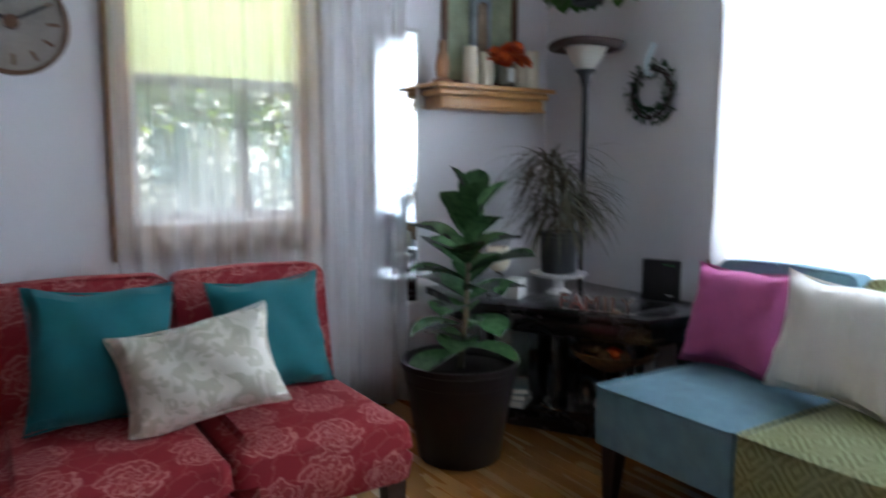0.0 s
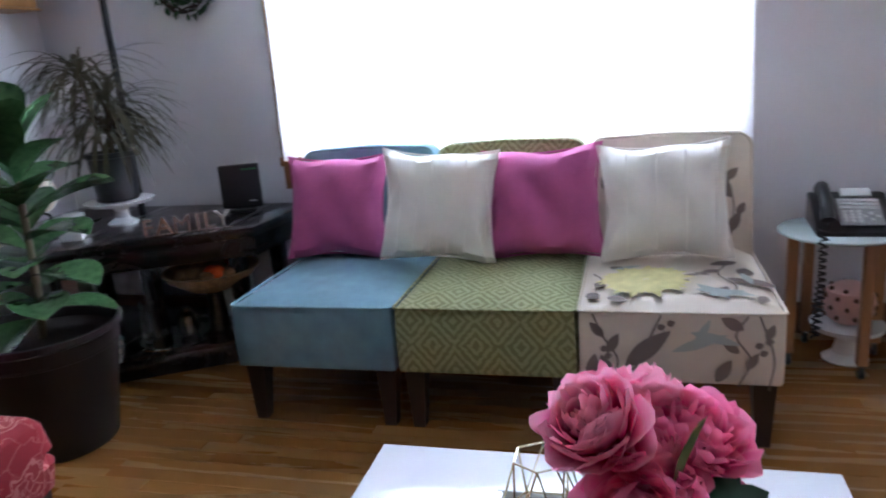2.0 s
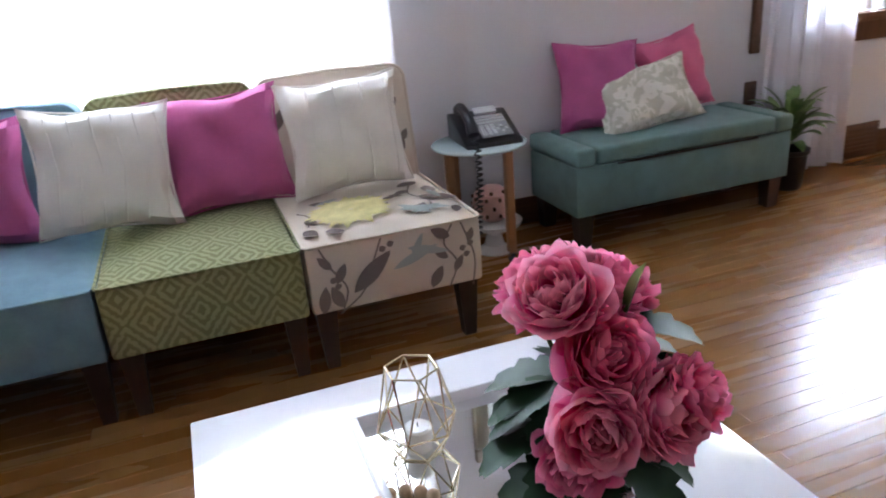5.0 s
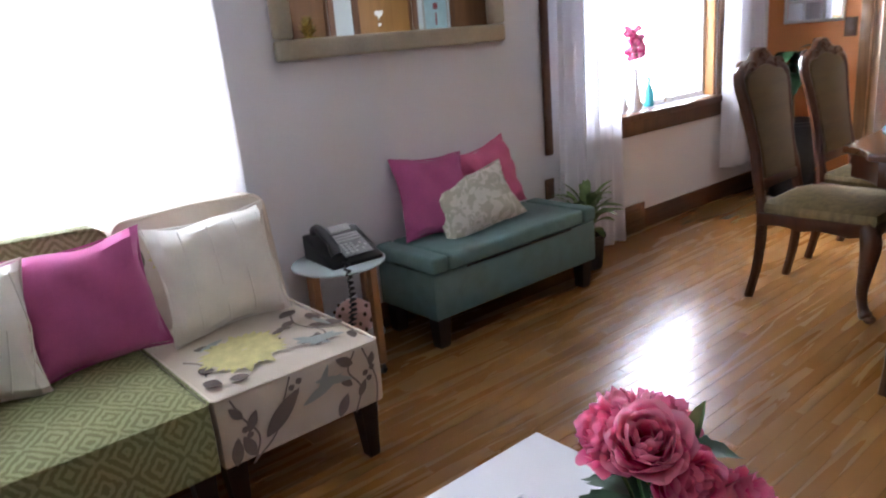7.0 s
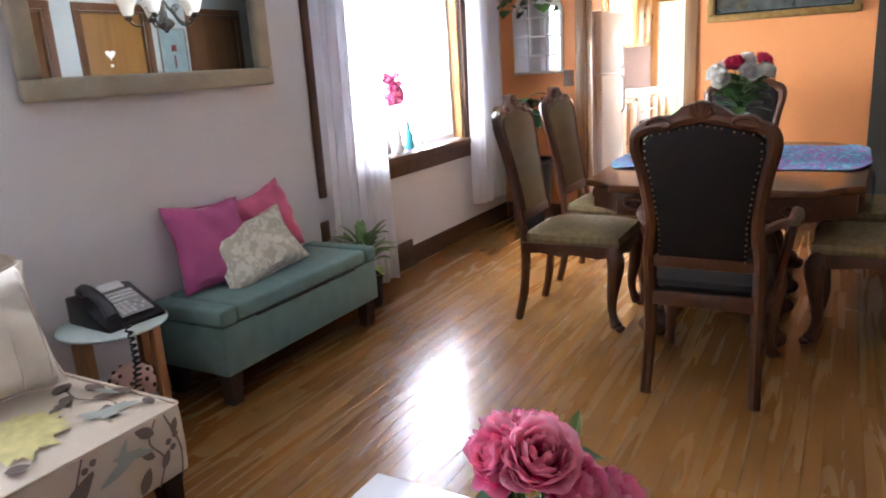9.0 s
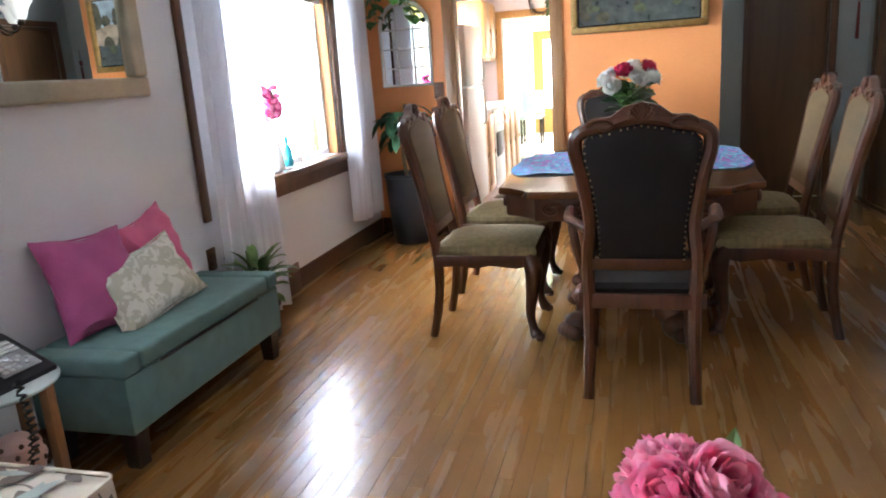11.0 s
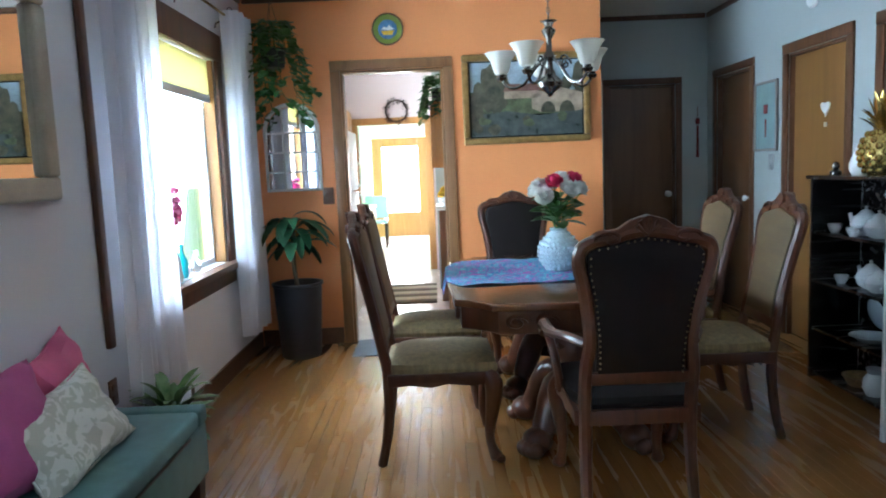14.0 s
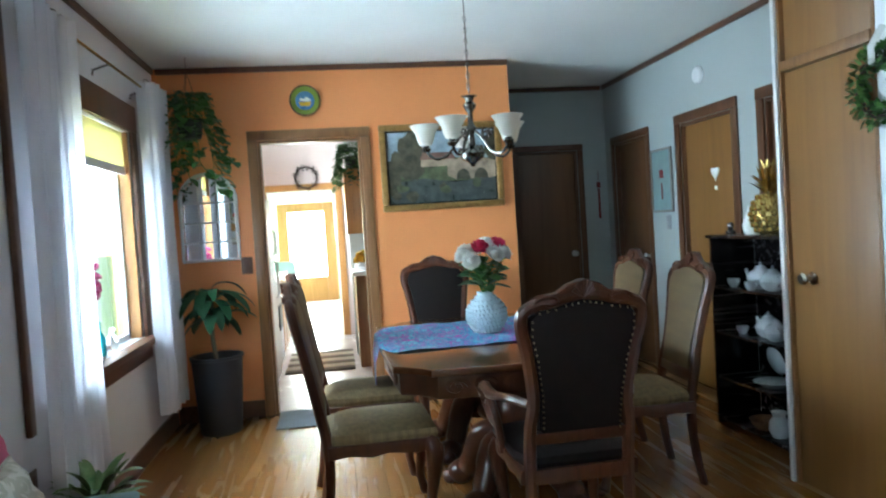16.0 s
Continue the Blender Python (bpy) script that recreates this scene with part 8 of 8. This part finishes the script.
def cabinet(name, m, w, d, h, doors, label):
    root = thing(name, m, label, "cabinet")
    part("carcass", one_box(0, d, 0, w, 0, h, 0.003), "pine", root)
    each = w / doors
    for k in range(doors):
        a, b = k * each + 0.012, (k + 1) * each - 0.012
        dr_ = part("cabinet_door", one_box(d + 0.001, d + 0.02, a, b, 0.03, h - 0.03, 0.004), "pine", root)
        part("raised_panel", one_box(d + 0.020, d + 0.027, a + 0.05, b - 0.05, 0.09, h - 0.09, 0.006), "pine", dr_)
        part("door_pull", one_box(d + 0.020, d + 0.034, b - 0.03, b - 0.018, h * 0.5 - 0.03, h * 0.5 + 0.03, 0.003), "pewter", dr_)
    return root


cabinet("base_cabinet", pose(0.02, 6.90, 0), 0.80, 0.58, 0.87, 2, "honey pine base cabinet")
cabinet("base_cabinet", pose(0.02, 8.30, 0), 1.15, 0.58, 0.87, 3, "honey pine base cabinet")
cabinet("upper_cabinet", pose(0.02, 6.88, 1.42), 0.46, 0.32, 0.72, 1, "honey pine wall cabinet")
cabinet("upper_cabinet", pose(0.02, 8.68, 1.42), 0.80, 0.32, 0.72, 2, "honey pine wall cabinet")
wt = thing("worktop", pose(0, 0, 0), "pale laminate kitchen worktop over pine cabinets", "worktop")
part("slab", one_box(0.02, 0.63, 6.89, 9.47, 0.872, 0.91, 0.004), "white", wt)
stv = thing("stove", pose(0.02, 7.71, 0), "white kitchen stove with a dark oven window", "stove")
part("stove_body", one_box(0, 0.60, 0, 0.58, 0, 0.871, 0.005), "white_plastic", stv)
part("oven_window", one_box(0.601, 0.612, 0.08, 0.50, 0.35, 0.62, 0.004), "black", stv)
part("oven_handle", tube(bmesh.new(), [(0.64, 0.06, 0.72), (0.64, 0.52, 0.72)], 0.010, 8), "silver", stv)
mw = thing("microwave", pose(0.10, 7.05, 0.911), "black countertop microwave beside the stove", "microwave")
part("case", one_box(0, 0.40, 0, 0.48, 0, 0.28, 0.006), "black", mw)
part("window", one_box(0.401, 0.407, 0.03, 0.34, 0.04, 0.24, 0.003), "grey", mw)
ucab = thing("upper_cabinet", pose(1.41, 7.15, 1.36), "honey pine wall cabinet with a plant on top", "cabinet")
part("carcass", one_box(0, 0.78, 0, 0.74, 0, 0.66, 0.003), "pine", ucab)
part("cabinet_door", one_box(0.03, 0.36, -0.02, -0.001, 0.02, 0.64, 0.004), "pine", ucab)
part("raised_panel", one_box(0.08, 0.31, -0.028, -0.02, 0.07, 0.59, 0.006), "pine", ucab)
lowc = thing("base_cabinet", pose(1.46, 7.15, 0), "wooden base cabinet by the doorway", "cabinet")
part("carcass", one_box(0, 0.73, 0, 0.74, 0, 0.93, 0.003), "casing", lowc)
part("counter_slab", one_box(-0.03, 0.735, -0.03, 0.745, 0.932, 0.972, 0.004), "white", lowc)
yf = thing("yellow_flowers", pose(1.56, 7.25, 0.9725), "white bowl of yellow flowers on the counter", "vase of flowers")
part("bowl", turned([(0, 0), (0.05, 0), (0.10, 0.04), (0.105, 0.08), (0.098, 0.08), (0.09, 0.04), (0, 0.02)], 22), "white", yf)
for k in range(16):
    b = bmesh.new()
    bloom(b, (0, 0, 0), 0.04, orr, 3)
    a = k * 2.4
    part("flower", turn_to(b, (0.026 * math.sqrt(k) * math.cos(a), 0.026 * math.sqrt(k) * math.sin(a), 0.17 - 0.004 * k + 0.02 * math.cos(3 * k)), (math.cos(a), math.sin(a), 1.2)), "petal_yellow", yf)
trailing("cabinet_ivy", pose(1.52, 7.28, 2.021), 0.34, 10, 0.10, 0.085, "leaf_vine", "trailing green plant on the wall cabinet", 33, up=0.16)
trailing("shelf_ivy", pose(0.20, 7.12, 2.141), 0.10, 12, 0.12, 0.08, "leaf_vine", "leafy plant on the kitchen cabinet", 35, up=0.12)
wreath("vine_wreath", pose(0.955, 9.496, 2.12), 0.14, 0.032, "dark_twig", "dark grapevine wreath above the opening", 6, 0.03, 120)
frame_trim("opening_frame_kitchen", "y", 9.5, -1, 0.43, 1.32, 1.95, 0.09, "pine", "pine casing round the porch opening")
gd = thing("porch_door", pose(0, 0, 0), "pine porch door with a large bright glass pane", "door", kind="structure")
for a in ((0.17, 0.37, 14.31, 14.36, 0.01, 1.98), (1.08, 1.28, 14.31, 14.36, 0.01, 1.98), (0.371, 1.079, 14.31, 14.36, 1.80, 1.98), (0.371, 1.079, 14.31, 14.36, 0.01, 0.50)):
    part("door_rail", one_box(*a, 0.004), "pine", gd)
gp_ = part("pane", one_box(0.37, 1.08, 14.33, 14.336, 0.50, 1.80), "glass", gd)
gp_.visible_shadow = False
rug = thing("kitchen_rug", pose(0, 0, 0), "striped brown and cream kitchen rug", "rug")
for k in range(7):
    part("rug_stripe", one_box(0.70, 1.40, 7.1 + k * 0.17, 7.1 + k * 0.17 + 0.169, 0.0, 0.010, 0.002), "rug_dark" if k % 2 == 0 else "rug_light", rug)
dm = thing("door_mat", pose(0, 0, 0), "thin grey mat at the kitchen doorway", "mat")
part("mat", one_box(0.77, 1.22, 5.10, 5.60, 0.001, 0.009, 0.003), "mat", dm)
chr_ = thing("porch_chair", pose(0.35, 12.6, 0), "small porch chair with a patterned seat", "chair")
part("seat", one_box(-0.2, 0.2, -0.2, 0.2, 0.42, 0.48, 0.02), "pearl", chr_)
part("backrest", one_box(-0.2, 0.2, 0.17, 0.21, 0.5, 0.9, 0.02), "pearl", chr_)
for x in (-0.17, 0.17):
    for y in (-0.17, 0.17):
        part("leg", taper(bmesh.new(), x, y, 0, 0.43, 0.02, 0.015), "dark_leg", chr_)

# ---- the garden behind the sash window ----


def tree(m, height, spread, seed, label):
    rng = random.Random(seed)
    root = thing("tree", m, label, "tree")
    part("trunk", tube(bmesh.new(), curve([(0, 0, 0), (0.05, 0, height * 0.3), (-0.03, 0.05, height * 0.7)], 4), [0.16] * 4 + [0.1] * 3 + [0.06] * 2, 8), "bark", root)
    crown = bmesh.new()
    clumps = []
    for k in range(16):
        a, r = rng.uniform(0, 6.28), spread * math.sqrt(rng.uniform(0, 1))
        c = Vector((r * math.cos(a), r * math.sin(a), height * rng.uniform(0.45, 1.0)))
        clumps.append(c)
        tube(crown, [(0, 0, height * 0.45), c], [0.04, 0.01], 5)
    part("limbs", crown, "bark", root)
    lv = bmesh.new()
    for c in clumps:
        for k in range(150):
            d = Vector((rng.gauss(0, 1), rng.gauss(0, 1), rng.gauss(0, 0.8))) * spread * 0.24
            blade(lv, c + d, (rng.uniform(-1, 1), rng.uniform(-1, 1), rng.uniform(-0.6, 0.6)), 0.22, 0.14, 0.4, 0.2, 2)
    tagged(part("crown", lv, "tree_leaf", root), kind="stuff")


for i, (x, y, h, s) in enumerate(((-0.8, -10, 5.0, 1.8), (4.2, -11, 6.0, 2.2), (-2.5, -12, 6.5, 2.4), (1.6, -14, 7.0, 2.6), (5.5, -15, 7.0, 2.6))):
    tree(pose(x, y, -0.5), h, s, 40 + i, "leafy sunlit garden tree")
nb = thing("neighbour_house", pose(-1.0, -19, -0.5), "pale sided neighbouring house beyond the trees", "house")
part("wall", one_box(-5, 5, -3, 3, 0, 4.2), "siding", nb)
rf = bmesh.new()
prism(rf, [(-3.4, 0), (3.4, 0), (0, 2.2)], 10.6, Matrix(((0, 0, 1, -5.3), (1, 0, 0, 0), (0, 1, 0, 4.2), (0, 0, 0, 1))))
part("roof", rf, "roof", nb)
for x in (-3, 0, 3):
    w = part("window", one_box(x - 0.5, x + 0.5, 3.0, 3.05, 1.2, 2.6, 0.02), "white_plastic", nb)
    part("pane", one_box(x - 0.42, x + 0.42, 3.051, 3.06, 1.28, 2.52), "aqua_print", w)
rail = thing("porch_rail", pose(1.9, -3.6, -0.5), "white porch railing outside the sash window", "railing")
part("top_rail", one_box(-2.2, 2.2, -0.04, 0.04, 1.30, 1.36, 0.008), "white_plastic", rail)
part("bottom_rail", one_box(-2.2, 2.2, -0.03, 0.03, 0.45, 0.50, 0.008), "white_plastic", rail)
for k in range(22):
    part("baluster", one_box(-2.12 + k * 0.2, -2.08 + k * 0.2, -0.02, 0.02, 0.5, 1.30, 0.004), "white_plastic", rail)
for x in (-2.2, 0.9, 2.2):
    part("post", one_box(x - 0.06, x + 0.06, -0.06, 0.06, 0, 2.915, 0.01), "white_plastic", rail)

# ---- oak strips, laid along the house ----
oak_root = tagged(new("floor"), "glossy honey oak strip floor", "floor", kind="structure")
rng = random.Random(5)
PITCH, GAP = 0.057, 0.0006
lengths_cm = (60, 75, 90, 105, 120)
strip_mesh = {}
for cm in lengths_cm:
    b = one_box(-(PITCH - GAP) / 2, (PITCH - GAP) / 2, -cm / 200 + GAP / 2, cm / 200 - GAP / 2, -0.012, 0.0)
    bmesh.ops.bevel(b, geom=[e for e in b.edges if min(v.co.z for v in e.verts) > -0.001], offset=0.0005, segments=1, affect="EDGES")
    me = bpy.data.meshes.new("plank")
    b.to_mesh(me)
    b.free()
    me.materials.append(M["oak"])
    strip_mesh[cm] = me
rest = bmesh.new()
count = 0
x = PITCH / 2
while x < 4.5:
    y = BACK - rng.uniform(0, 0.6)
    while y < ORANGE + 0.06:
        cm = rng.choice(lengths_cm)
        mid = y + cm / 200
        y += cm / 100
        lo, hi = max(mid - cm / 200, BACK), min(mid + cm / 200, ORANGE + 0.06)
        whole = hi - lo > cm / 100 - 1e-6
        near = 0.3 < x < 2.75 and -0.9 < mid < 3.9
        if near and whole and count < 300:
            ob = new("plank", strip_mesh[cm])
            ob.location = (x, mid, 0)
            ob.parent = oak_root
            count += 1
        elif hi - lo > 0.03:
            me_b = one_box(x - (PITCH - GAP) / 2, x + (PITCH - GAP) / 2, lo + GAP / 2, hi - GAP / 2, -0.012, 0.0)
            merge(rest, me_b)
    x += PITCH
tagged(part("far_planks", rest, "oak", oak_root), kind="stuff")
